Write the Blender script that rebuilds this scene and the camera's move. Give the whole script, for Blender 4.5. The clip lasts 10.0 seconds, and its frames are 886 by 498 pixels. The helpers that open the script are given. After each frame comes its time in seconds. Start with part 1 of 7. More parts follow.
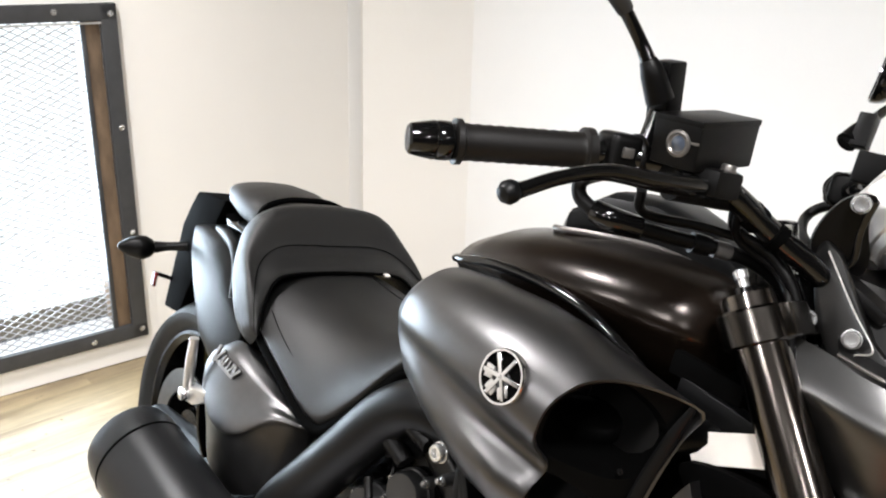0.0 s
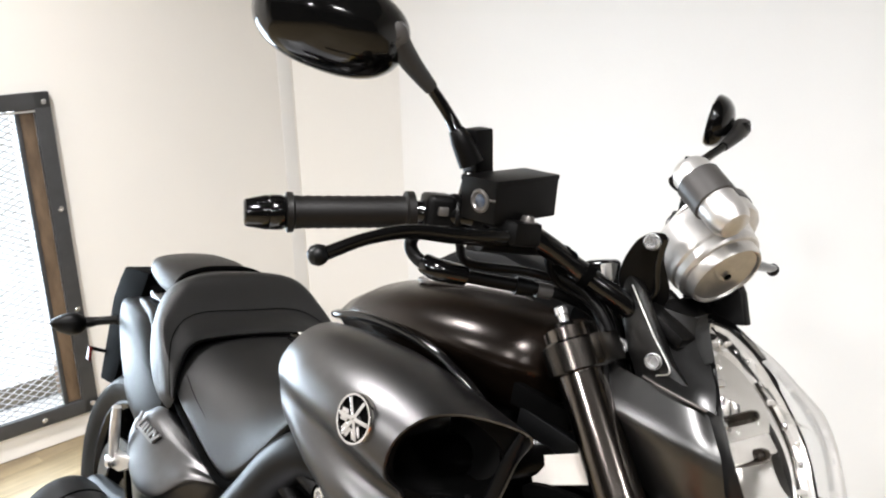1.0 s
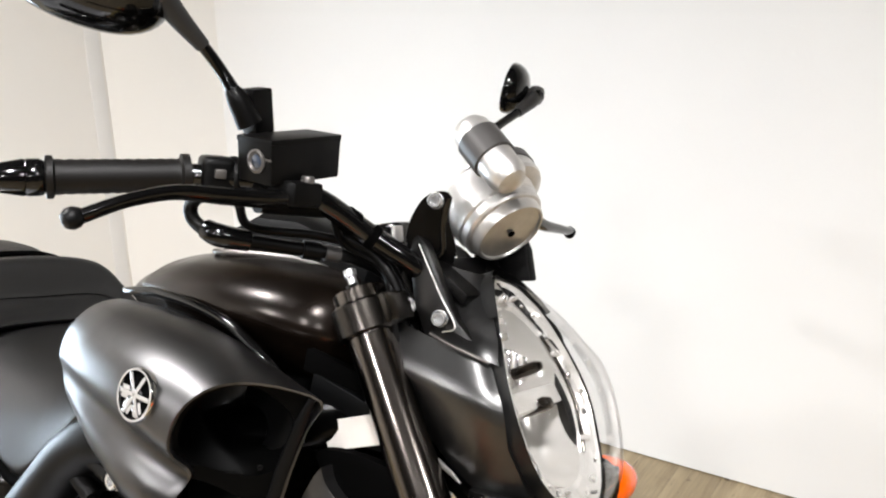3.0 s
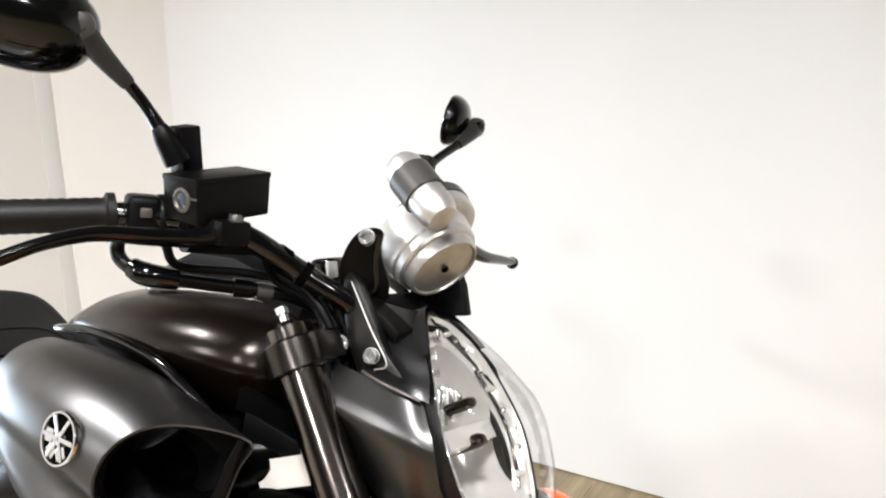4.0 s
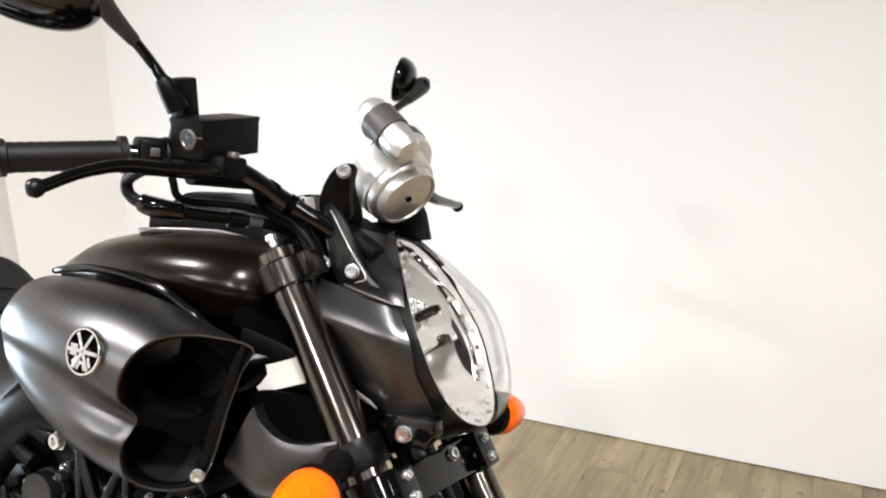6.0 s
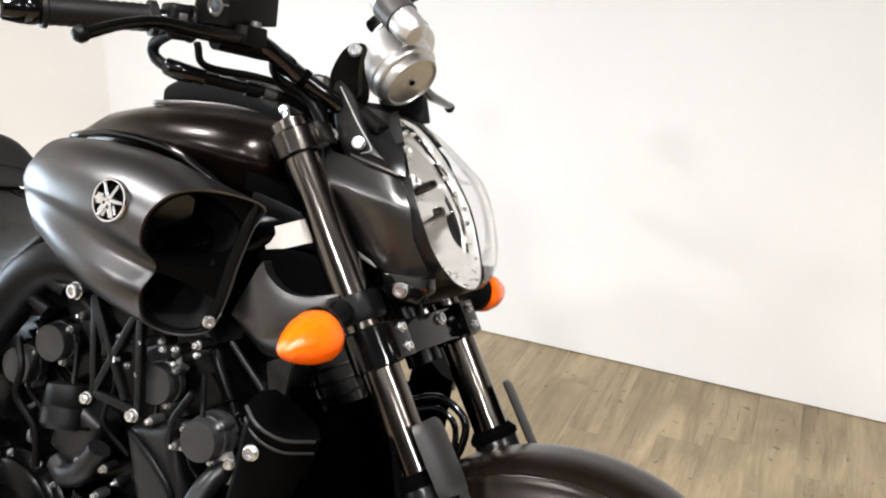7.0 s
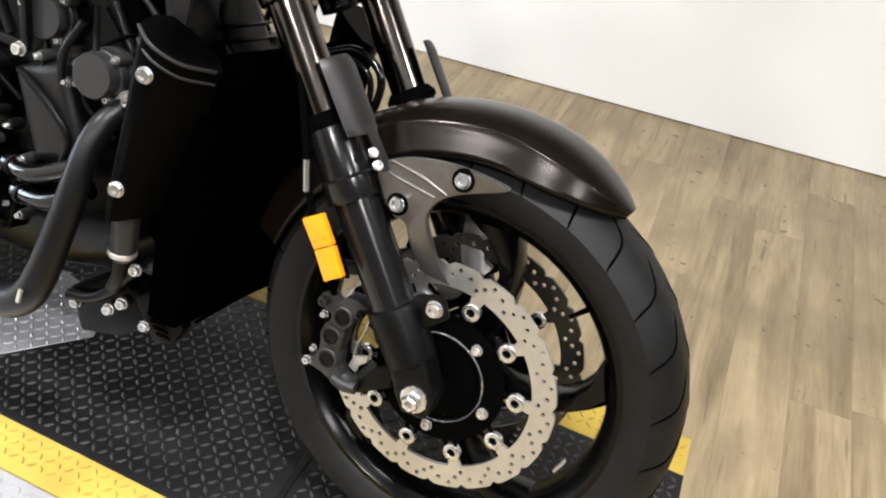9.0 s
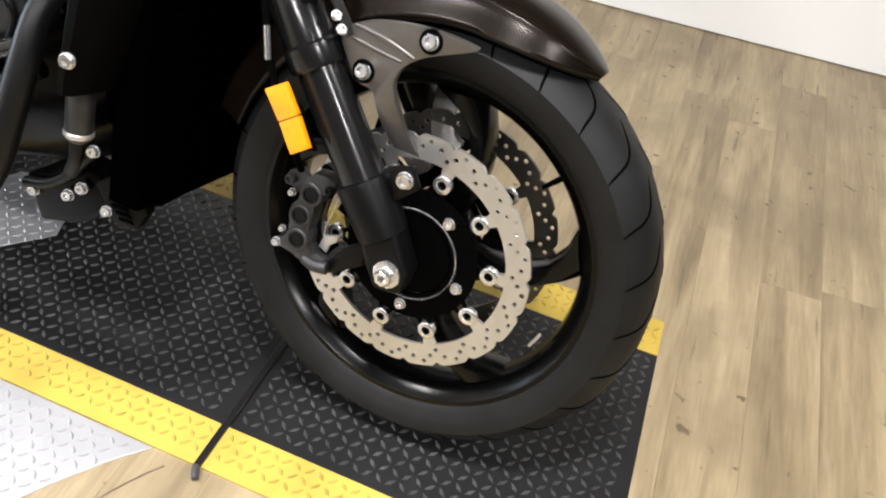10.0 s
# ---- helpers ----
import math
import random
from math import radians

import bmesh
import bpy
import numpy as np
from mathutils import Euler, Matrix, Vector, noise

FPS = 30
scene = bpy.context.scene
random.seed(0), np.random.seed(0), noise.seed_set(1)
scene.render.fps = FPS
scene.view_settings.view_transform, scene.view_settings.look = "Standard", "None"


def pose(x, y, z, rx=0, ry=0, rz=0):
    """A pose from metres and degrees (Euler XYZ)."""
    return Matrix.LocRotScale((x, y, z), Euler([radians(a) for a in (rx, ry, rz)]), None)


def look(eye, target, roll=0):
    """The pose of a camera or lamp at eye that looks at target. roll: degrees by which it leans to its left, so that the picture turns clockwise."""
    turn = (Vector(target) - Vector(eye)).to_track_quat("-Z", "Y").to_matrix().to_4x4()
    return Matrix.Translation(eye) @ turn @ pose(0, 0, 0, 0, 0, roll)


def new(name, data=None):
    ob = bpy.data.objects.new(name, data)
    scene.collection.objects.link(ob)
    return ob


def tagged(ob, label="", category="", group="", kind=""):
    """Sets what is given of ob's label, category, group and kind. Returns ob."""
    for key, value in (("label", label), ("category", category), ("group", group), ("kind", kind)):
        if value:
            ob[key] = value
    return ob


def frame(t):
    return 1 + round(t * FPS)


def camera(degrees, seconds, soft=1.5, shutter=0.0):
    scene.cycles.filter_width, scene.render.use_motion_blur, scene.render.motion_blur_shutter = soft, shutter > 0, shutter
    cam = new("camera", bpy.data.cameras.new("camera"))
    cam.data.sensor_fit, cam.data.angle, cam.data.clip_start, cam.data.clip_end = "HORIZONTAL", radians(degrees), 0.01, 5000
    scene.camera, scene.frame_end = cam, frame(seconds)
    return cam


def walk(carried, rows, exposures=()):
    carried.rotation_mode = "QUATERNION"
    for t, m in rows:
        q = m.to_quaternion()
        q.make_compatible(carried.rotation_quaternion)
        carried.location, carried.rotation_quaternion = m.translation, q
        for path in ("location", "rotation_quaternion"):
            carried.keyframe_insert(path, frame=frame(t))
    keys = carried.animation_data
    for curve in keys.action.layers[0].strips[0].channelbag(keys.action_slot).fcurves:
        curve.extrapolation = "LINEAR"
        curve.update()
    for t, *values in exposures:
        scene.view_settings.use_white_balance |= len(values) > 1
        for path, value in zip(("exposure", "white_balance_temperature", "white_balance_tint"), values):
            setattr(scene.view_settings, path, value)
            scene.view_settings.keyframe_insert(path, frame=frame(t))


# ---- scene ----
cam = camera(54.9, 10.0, soft=2.1)
PATH = [
    (0, (-0.122, -0.673, 1.388), (-1.509, 0.593, 0.699), 1.7),
    (0.1, (-0.081, -0.665, 1.401), (-1.499, 0.579, 0.738), 0.8),
    (0.3, (-0.025, -0.655, 1.422), (-1.489, 0.559, 0.804), -0.6),
    (0.5, (0.012, -0.648, 1.427), (-1.448, 0.574, 0.813), -1.4),
    (1, (0.052, -0.63, 1.424), (-1.331, 0.696, 0.852), -1.9),
    (1.5, (0.07, -0.615, 1.411), (-1.236, 0.781, 0.822), -1.5),
    (2, (0.085, -0.599, 1.396), (-1.161, 0.841, 0.784), -1.3),
    (2.5, (0.103, -0.592, 1.393), (-1.08, 0.902, 0.786), -1.8),
    (2.7, (0.103, -0.59, 1.392), (-1.047, 0.927, 0.779), -1.3),
    (3.8, (0.119, -0.562, 1.403), (-0.934, 1.04, 0.833), -0.4),
    (4, (0.129, -0.558, 1.408), (-0.92, 1.05, 0.846), -0.4),
    (4.5, (0.142, -0.551, 1.414), (-0.888, 1.071, 0.858), -1.0),
    (5, (0.168, -0.557, 1.417), (-0.864, 1.068, 0.876), -1.1),
    (5.2, (0.175, -0.572, 1.409), (-0.853, 1.055, 0.866), -1.3),
    (6.3, (0.184, -0.805, 1.38), (-0.655, 0.896, 0.745), -0.2),
    (6.5, (0.192, -0.833, 1.369), (-0.634, 0.864, 0.708), 0.4),
    (7, (0.204, -0.876, 1.332), (-0.595, 0.811, 0.613), 2.9),
    (7.5, (0.212, -0.887, 1.294), (-0.536, 0.771, 0.463), 5.6),
    (8, (0.235, -0.88, 1.254), (-0.444, 0.741, 0.3), 6.1),
    (8.5, (0.252, -0.876, 1.213), (-0.373, 0.693, 0.142), 6.8),
    (9, (0.263, -0.878, 1.164), (-0.274, 0.648, -0.012), 8.5),
    (9.5, (0.273, -0.886, 1.12), (-0.204, 0.596, -0.136), 8.1),
    (10, (0.284, -0.897, 1.094), (-0.14, 0.562, -0.207), 9.1),
]
walk(cam, [(t, look(eye, target, roll)) for t, eye, target, roll in PATH])

# ---- light ----
world = bpy.data.worlds.new("world")
scene.world = world
world.use_nodes = True
wn = world.node_tree.nodes
sky = wn.new("ShaderNodeTexSky")
sky.sky_type, sky.sun_disc, sky.sun_elevation, sky.sun_rotation = "NISHITA", False, radians(40), radians(200)
world.node_tree.links.new(sky.outputs[0], wn["Background"].inputs[0])
wn["Background"].inputs[1].default_value = 0.12


def area_lamp(name, m, size_x, size_y, watts, colour):
    lamp = bpy.data.lights.new(name, "AREA")
    lamp.shape, lamp.size, lamp.size_y, lamp.energy, lamp.color = "RECTANGLE", size_x, size_y, watts, colour
    ob = new(name, lamp)
    ob.matrix_world = m
    return ob


WARM, DAY = (1.0, 0.982, 0.985), (0.72, 0.86, 1.0)
# daylight in the mesh window, and rows of round ceiling spotlights over the show room
area_lamp("window_light", look((-2.86, -0.25, 0.75), (-1.0, -0.25, 0.75)), 1.1, 1.0, 72, DAY)
for ly, watts, spread, wide in ((-0.6, 60, 142, 0.34), (-2.85, 88, 165, 0.34)):
    for lx in (-1.75, 0.25, 2.4):
        spot = area_lamp("ceiling_spot_light", look((lx, ly, 2.82), (lx, ly, 0)), wide, wide, watts, WARM)
        spot.data.shape, spot.data.spread = "DISK", radians(spread)
scene.view_settings.exposure = 0.0

# ---- materials ----


def material(name, base, rough=0.5, metal=0.0, spec=0.5, vary=0.15, scale=40.0, bump=0.0, bump_scale=200.0, coat=0.0, stretch=(1, 1, 1), per_piece=0.0):
    """A surface with two scales of colour change, roughness change and fine relief."""
    m = bpy.data.materials.new(name)
    m.use_nodes = True
    n, link = m.node_tree.nodes, m.node_tree.links.new
    b = n["Principled BSDF"]
    b.inputs["Roughness"].default_value, b.inputs["Metallic"].default_value = rough, metal
    b.inputs["Specular IOR Level"].default_value, b.inputs["Coat Weight"].default_value = spec, coat
    co, mp = n.new("ShaderNodeTexCoord"), n.new("ShaderNodeMapping")
    mp.inputs["Scale"].default_value = stretch
    link(co.outputs["Object"], mp.inputs["Vector"])
    big, fine = n.new("ShaderNodeTexNoise"), n.new("ShaderNodeTexNoise")
    big.inputs["Scale"].default_value, fine.inputs["Scale"].default_value = scale * 0.15, scale
    big.inputs["Detail"].default_value = fine.inputs["Detail"].default_value = 3
    for t in (big, fine):
        link(mp.outputs[0], t.inputs["Vector"])
    add = n.new("ShaderNodeMath")
    add.operation = "ADD"
    link(big.outputs["Fac"], add.inputs[0])
    link(fine.outputs["Fac"], add.inputs[1])
    ramp = n.new("ShaderNodeMapRange")
    ramp.inputs["From Min"].default_value, ramp.inputs["From Max"].default_value = 0.6, 1.4
    ramp.inputs["To Min"].default_value, ramp.inputs["To Max"].default_value = 1 - vary, 1 + vary
    link(add.outputs[0], ramp.inputs["Value"])
    mul = n.new("ShaderNodeVectorMath")
    mul.operation = "SCALE"
    mul.inputs[0].default_value = base
    link(ramp.outputs[0], mul.inputs["Scale"])
    out = mul.outputs[0]
    if per_piece:
        info, pr = n.new("ShaderNodeObjectInfo"), n.new("ShaderNodeMapRange")
        pr.inputs["To Min"].default_value, pr.inputs["To Max"].default_value = 1 - per_piece, 1 + per_piece
        link(info.outputs["Random"], pr.inputs["Value"])
        mul2 = n.new("ShaderNodeVectorMath")
        mul2.operation = "SCALE"
        link(out, mul2.inputs[0])
        link(pr.outputs[0], mul2.inputs["Scale"])
        out = mul2.outputs[0]
    link(out, b.inputs["Base Color"])
    rr = n.new("ShaderNodeMapRange")
    rr.inputs["From Min"].default_value, rr.inputs["From Max"].default_value = 0.3, 0.7
    rr.inputs["To Min"].default_value, rr.inputs["To Max"].default_value = max(rough * 0.94, 0.02), min(rough * 1.06, 1)
    link(big.outputs["Fac"], rr.inputs["Value"])
    link(rr.outputs[0], b.inputs["Roughness"])
    if bump:
        bn, bt = n.new("ShaderNodeBump"), n.new("ShaderNodeTexNoise")
        bt.inputs["Scale"].default_value, bt.inputs["Detail"].default_value = bump_scale, 4
        bn.inputs["Strength"].default_value, bn.inputs["Distance"].default_value = bump, 0.002
        link(mp.outputs[0], bt.inputs["Vector"])
        link(bt.outputs["Fac"], bn.inputs["Height"])
        link(bn.outputs[0], b.inputs["Normal"])
    return m


def clear(name, colour, rough=0.02, mix=0.75):
    """Thin clear plastic: mostly let through, with a glossy skin."""
    m = bpy.data.materials.new(name)
    m.use_nodes = True
    n, link = m.node_tree.nodes, m.node_tree.links.new
    n.remove(n["Principled BSDF"])
    tr, gl, mx, fr = n.new("ShaderNodeBsdfTransparent"), n.new("ShaderNodeBsdfGlossy"), n.new("ShaderNodeMixShader"), n.new("ShaderNodeFresnel")
    tr.inputs["Color"].default_value = (*colour, 1)
    gl.inputs["Roughness"].default_value = rough
    fr.inputs["IOR"].default_value = 1.5
    weak = n.new("ShaderNodeMath")
    weak.operation = "MULTIPLY"
    weak.inputs[1].default_value = 0.4
    link(fr.outputs[0], weak.inputs[0])
    link(weak.outputs[0], mx.inputs[0])
    link(tr.outputs[0], mx.inputs[1])
    link(gl.outputs[0], mx.inputs[2])
    link(mx.outputs[0], n["Material Output"].inputs["Surface"])
    return m


PAINT = material("satin_black_paint", (0.0022, 0.0021, 0.0020), 0.32, 0.0, 0.45, 0.1, 60, 0.02, 900)
FORK_BLACK = material("fork_black_paint", (0.0085, 0.0085, 0.0085), 0.20, 0.2, 0.5, 0.1, 60)
GLOSS = material("gloss_black_paint", (0.002, 0.002, 0.002), 0.10, 0.0, 0.4, 0.1, 60)
PLASTIC = material("black_plastic", (0.0016, 0.0015, 0.0015), 0.40, 0.0, 0.12, 0.15, 80, 0.06, 700)
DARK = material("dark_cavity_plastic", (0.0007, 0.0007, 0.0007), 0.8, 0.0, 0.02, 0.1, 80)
CAP = material("engine_cap_grey", (0.031, 0.0313, 0.0318), 0.38, 0.4, 0.5, 0.12, 60, 0.06, 500)
YOKE = material("dark_polished_yoke", (0.055, 0.050, 0.045), 0.24, 1.0, 0.5, 0.08, 60, 0.02, 500)
VOID = material("radiator_black", (0.0003, 0.0003, 0.0003), 0.9, 0.0, 0.0, 0.1, 60)
RIM = material("black_wheel_paint", (0.0012, 0.0012, 0.0012), 0.22, 0.0, 0.22, 0.1, 60)
GUARD = material("matt_guard_plastic", (0.0125, 0.0120, 0.0116), 0.44, 0.0, 0.42, 0.15, 60, 0.06, 700)
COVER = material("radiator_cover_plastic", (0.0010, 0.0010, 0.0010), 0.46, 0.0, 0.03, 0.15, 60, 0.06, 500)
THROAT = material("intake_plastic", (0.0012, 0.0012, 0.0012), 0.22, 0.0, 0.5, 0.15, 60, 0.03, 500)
BAND = material("grey_brown_band", (0.050, 0.047, 0.045), 0.4, 0.3, 0.5, 0.1, 60)
GREY = material("grey_painted_metal", (0.130, 0.122, 0.115), 0.36, 0.7, 0.45, 0.12, 70, 0.05, 500)
FRAME = material("frame_paint", (0.0022, 0.0023, 0.0025), 0.38, 0.1, 0.15, 0.12, 60, 0.03, 500)
CAST = material("dark_cast_metal", (0.0024, 0.0024, 0.0025), 0.38, 0.1, 0.18, 0.2, 70, 0.08, 500)
ENGINE = material("engine_black_paint", (0.0006, 0.0006, 0.0006), 0.24, 0.1, 0.12, 0.25, 50, 0.08, 400)
ENGINE_GREY = material("engine_grey_casting", (0.0065, 0.0065, 0.0067), 0.36, 0.25, 0.34, 0.25, 60, 0.25, 400)
REFLECTOR = material("lamp_reflector", (0.60, 0.58, 0.55), 0.20, 0.50, 0.5, 0.08, 60, 0.05, 80)
SATIN = material("satin_graphite_finish", (0.092, 0.090, 0.090), 0.36, 1.0, 0.5, 0.08, 60, 0.03, 900)
PANEL = material("panel_satin_black", (0.098, 0.097, 0.096), 0.33, 1.0, 0.5, 0.08, 60, 0.03, 900)
TANK = material("bronze_black_paint", (0.0105, 0.0068, 0.0046), 0.24, 0.60, 0.55, 0.1, 60, 0.012, 900)
BADGE_GREY = material("grey_raised_badge", (0.20, 0.198, 0.195), 0.42, 0.9, 0.5, 0.1, 60)
BADGE = material("badge_chrome", (0.55, 0.55, 0.56), 0.14, 1.0, 0.5, 0.05, 60)
CHROME = material("chrome", (0.82, 0.82, 0.82), 0.07, 0.9, 0.5, 0.03, 30)
DARKCHROME = material("black_chrome_tube", (0.13, 0.116, 0.104), 0.17, 1.0, 0.5, 0.05, 30)
ALU = material("brushed_aluminium", (0.62, 0.605, 0.585), 0.36, 0.85, 0.5, 0.12, 90, 0.06, 500)
STEEL = material("disc_steel", (0.62, 0.615, 0.60), 0.36, 0.9, 0.5, 0.08, 60, 0.05, 700)
# same disc steel, darkened in colour for discs that stand in shade
STEEL_SHADED = material("shaded_disc_steel", (0.10, 0.098, 0.094), 0.38, 1.0, 0.5, 0.2, 60, 0.05, 700)
BOLT = material("zinc_bolt", (0.64, 0.64, 0.64), 0.25, 0.9, 0.5, 0.06, 60)
RUBBER = material("tyre_rubber", (0.0058, 0.0058, 0.0059), 0.54, 0.0, 0.22, 0.45, 26, 0.18, 900)
GRIP = material("grip_rubber", (0.0030, 0.0024, 0.0020), 0.48, 0.0, 0.22, 0.2, 60, 0.1, 600)
LEATHER = material("seat_vinyl", (0.0028, 0.0026, 0.0025), 0.43, 0.0, 0.50, 0.15, 50, 0.28, 1400)
ORANGE = material("orange_lens", (0.93, 0.122, 0.0012), 0.18, 0.0, 0.42, 0.22, 130, 0.6, 200, coat=0.15)
AMBER = material("amber_reflector", (0.84, 0.285, 0.004), 0.20, 0.0, 0.5, 0.15, 120, 0.3, 900, coat=0.3)
RED = material("red_reflector", (0.10, 0.008, 0.008), 0.25, 0.0, 0.4, 0.1, 90)
LABEL = material("white_sticker", (0.60, 0.57, 0.53), 0.45, 0.0, 0.4, 0.05, 60)
INK = material("sticker_ink", (0.26, 0.20, 0.15), 0.6, 0.0, 0.3, 0.1, 60)
PIPE = material("exhaust_coating", (0.0050, 0.0052, 0.0058), 0.38, 0.25, 0.34, 0.18, 40, 0.08, 400)
LENS = clear("headlight_lens", (0.97, 0.97, 0.97))
MIRROR = material("mirror_glass", (0.85, 0.85, 0.86), 0.02, 1.0, 0.5, 0.01, 20)
WALL_WHITE = material("white_wall_paint", (0.80, 0.79, 0.77), 0.6, 0.0, 0.3, 0.02, 3, 0.05, 120)
WALL_CREAM = material("cream_wall_paint", (0.82, 0.795, 0.75), 0.6, 0.0, 0.3, 0.02, 3, 0.05, 120)
# dark colours for unseen surfaces, so that black paint reflects little light
CEIL = material("reflection_dark_ceiling", (0.06, 0.06, 0.06), 0.7, 0.0, 0.3, 0.02, 3)
WALL_UNSEEN = material("reflection_dark_wall", (0.04, 0.037, 0.034), 0.7, 0.0, 0.3, 0.05, 3)
TRIM_WHITE = material("white_trim_paint", (0.8, 0.8, 0.79), 0.5, 0.0, 0.4, 0.03, 6)
FRAME_STEEL = material("dark_window_steel", (0.055, 0.056, 0.058), 0.5, 0.3, 0.5, 0.2, 30, 0.1, 200)
WOOD_STRIP = material("stained_wood_strip", (0.12, 0.082, 0.052), 0.6, 0.0, 0.35, 0.75, 34, 0.4, 90, stretch=(1, 1, 0.35))
MESH = material("expanded_metal", (0.36, 0.36, 0.365), 0.5, 0.5, 0.5, 0.1, 40)
MATBLACK = material("black_tread_plate", (0.0105, 0.0105, 0.011), 0.36, 0.15, 0.40, 0.45, 9, 0.10, 300)
LUG_BLACK = material("worn_black_lug", (0.085, 0.084, 0.083), 0.36, 0.5, 0.5, 0.7, 22, 0.1, 300)
LUG_YELLOW = material("worn_yellow_lug", (0.40, 0.285, 0.060), 0.42, 0.0, 0.5, 0.35, 30, 0.1, 300)
YELLOW = material("yellow_tread_paint", (0.43, 0.305, 0.050), 0.48, 0.0, 0.45, 0.28, 9, 0.10, 300)
TREAD = material("aluminium_tread_plate", (0.52, 0.52, 0.535), 0.36, 0.6, 0.5, 0.12, 12, 0.05, 300)

# ---- mesh helpers ----


def part(name, bm, mat, parent, label="", sharp=38, m=None):
    """Links a bmesh as one mesh object under a thing or a part."""
    bmesh.ops.recalc_face_normals(bm, faces=bm.faces)
    me = bpy.data.meshes.new(name)
    bm.to_mesh(me)
    bm.free()
    me.materials.append(mat)
    me.polygons.foreach_set("use_smooth", [True] * len(me.polygons))
    me.set_sharp_from_angle(angle=radians(sharp))
    ob = new(name, me)
    if parent:
        ob.parent = parent
    if m is not None:
        ob.matrix_basis = m
    if label:
        tagged(ob, label)
    return ob


def vec(*p):
    return Vector(p)


def curve_points(pts, n):
    """n points along a smooth curve through pts."""
    pts = [Vector(p) for p in pts]
    if len(pts) == 2:
        return [pts[0].lerp(pts[1], i / (n - 1)) for i in range(n)]
    ext = [2 * pts[0] - pts[1], *pts, 2 * pts[-1] - pts[-2]]
    out = []
    for i in range(n):
        u = i / (n - 1) * (len(pts) - 1)
        k = min(int(u), len(pts) - 2)
        f = u - k
        a, b, c, d = ext[k : k + 4]
        out.append(0.5 * (2 * b + (c - a) * f + (2 * a - 5 * b + 4 * c - d) * f * f + (3 * b - a - 3 * c + d) * f**3))
    return out


def loop_points(pts, n):
    """n points round a smooth closed curve through pts."""
    pts = [Vector(p) for p in pts]
    out, c = [], len(pts)
    for i in range(n):
        u = i / n * c
        k = int(u)
        f = u - k
        a, b, q, d = (pts[(k + j) % c] for j in (-1, 0, 1, 2))
        out.append(0.5 * (2 * b + (q - a) * f + (2 * a - 5 * b + 4 * q - d) * f * f + (3 * b - a - 3 * q + d) * f**3))
    return out


def skin(rings, cap=True, bm=None, close=True):
    """A skin over rings of equally many points."""
    bm = bm or bmesh.new()
    vs = [[bm.verts.new(p) for p in ring] for ring in rings]
    for a, b in zip(vs, vs[1:]):
        for i in range(len(a) if close else len(a) - 1):
            j = (i + 1) % len(a)
            bm.faces.new((a[i], a[j], b[j], b[i]))
    if cap:
        bm.faces.new(vs[0][::-1])
        bm.faces.new(vs[-1])
    return bm


def tube(pts, radius, n=12, steps=0, bm=None, flat=1.0):
    """A round bar along a smooth curve; radius: one, or one at each point."""
    steps = steps or (2 if len(pts) == 2 else 8 * (len(pts) - 1) + 1)
    radii = radius if isinstance(radius, (list, tuple)) else [radius] * len(pts)
    line = curve_points(pts, steps)
    up = None
    rings = []
    for i, p in enumerate(line):
        t = (line[min(i + 1, steps - 1)] - line[max(i - 1, 0)]).normalized()
        if up is None:
            up = t.orthogonal().normalized()
        up = (up - t * up.dot(t)).normalized()
        side = t.cross(up)
        u = i / (steps - 1) * (len(radii) - 1)
        k = min(int(u), len(radii) - 2)
        r = radii[k] + (radii[k + 1] - radii[k]) * (u - k)
        rings.append([p + r * (math.cos(a) * up + flat * math.sin(a) * side) for a in (2 * math.pi * j / n for j in range(n))])
    return skin(rings, True, bm)


def axis_frame(centre, axis, spin=None):
    """A frame at centre whose z runs along axis and whose x is turned toward spin."""
    z = Vector(axis).normalized()
    x = Vector(spin) if spin else z.orthogonal()
    x = (x - z * x.dot(z)).normalized()
    y = z.cross(x)
    m = Matrix((x, y, z)).transposed().to_4x4()
    m.translation = centre
    return m


def turned(profile, m, n=32, bm=None, closed=False, sx=1.0, sy=1.0):
    """Turns a profile of (radius, height) round the z of frame m."""
    bm = bm or bmesh.new()
    rings = [[m @ vec(sx * r * math.cos(a), sy * r * math.sin(a), h) for a in (2 * math.pi * j / n for j in range(n))] for r, h in profile]
    if closed:
        rings.append(rings[0])
        vs = [[bm.verts.new(p) for p in ring] for ring in rings[:-1]]
        vs.append(vs[0])
        for a, b in zip(vs, vs[1:]):
            for i in range(n):
                j = (i + 1) % n
                bm.faces.new((a[i], a[j], b[j], b[i]))
        return bm
    return skin(rings, True, bm)


def prism(outline, push, bm=None, bevel=0.0, segs=2):
    """A plate: an outline in space, pushed along a vector, with rounded edges."""
    own = bmesh.new()
    push = Vector(push)
    a = [own.verts.new(Vector(p)) for p in outline]
    b = [own.verts.new(Vector(p) + push) for p in outline]
    k = len(a)
    own.faces.new(a[::-1])
    own.faces.new(b)
    for i in range(k):
        own.faces.new((a[i], a[(i + 1) % k], b[(i + 1) % k], b[i]))
    bmesh.ops.recalc_face_normals(own, faces=own.faces)
    if bevel:
        bmesh.ops.bevel(own, geom=list(own.edges), offset=bevel, segments=segs, affect="EDGES", profile=0.6, clamp_overlap=True)
    return merge(bm, own)


def merge(bm, own):
    if bm is None:
        return own
    me = bpy.data.meshes.new("scratch")
    own.to_mesh(me)
    own.free()
    bm.from_mesh(me)
    bpy.data.meshes.remove(me)
    return bm


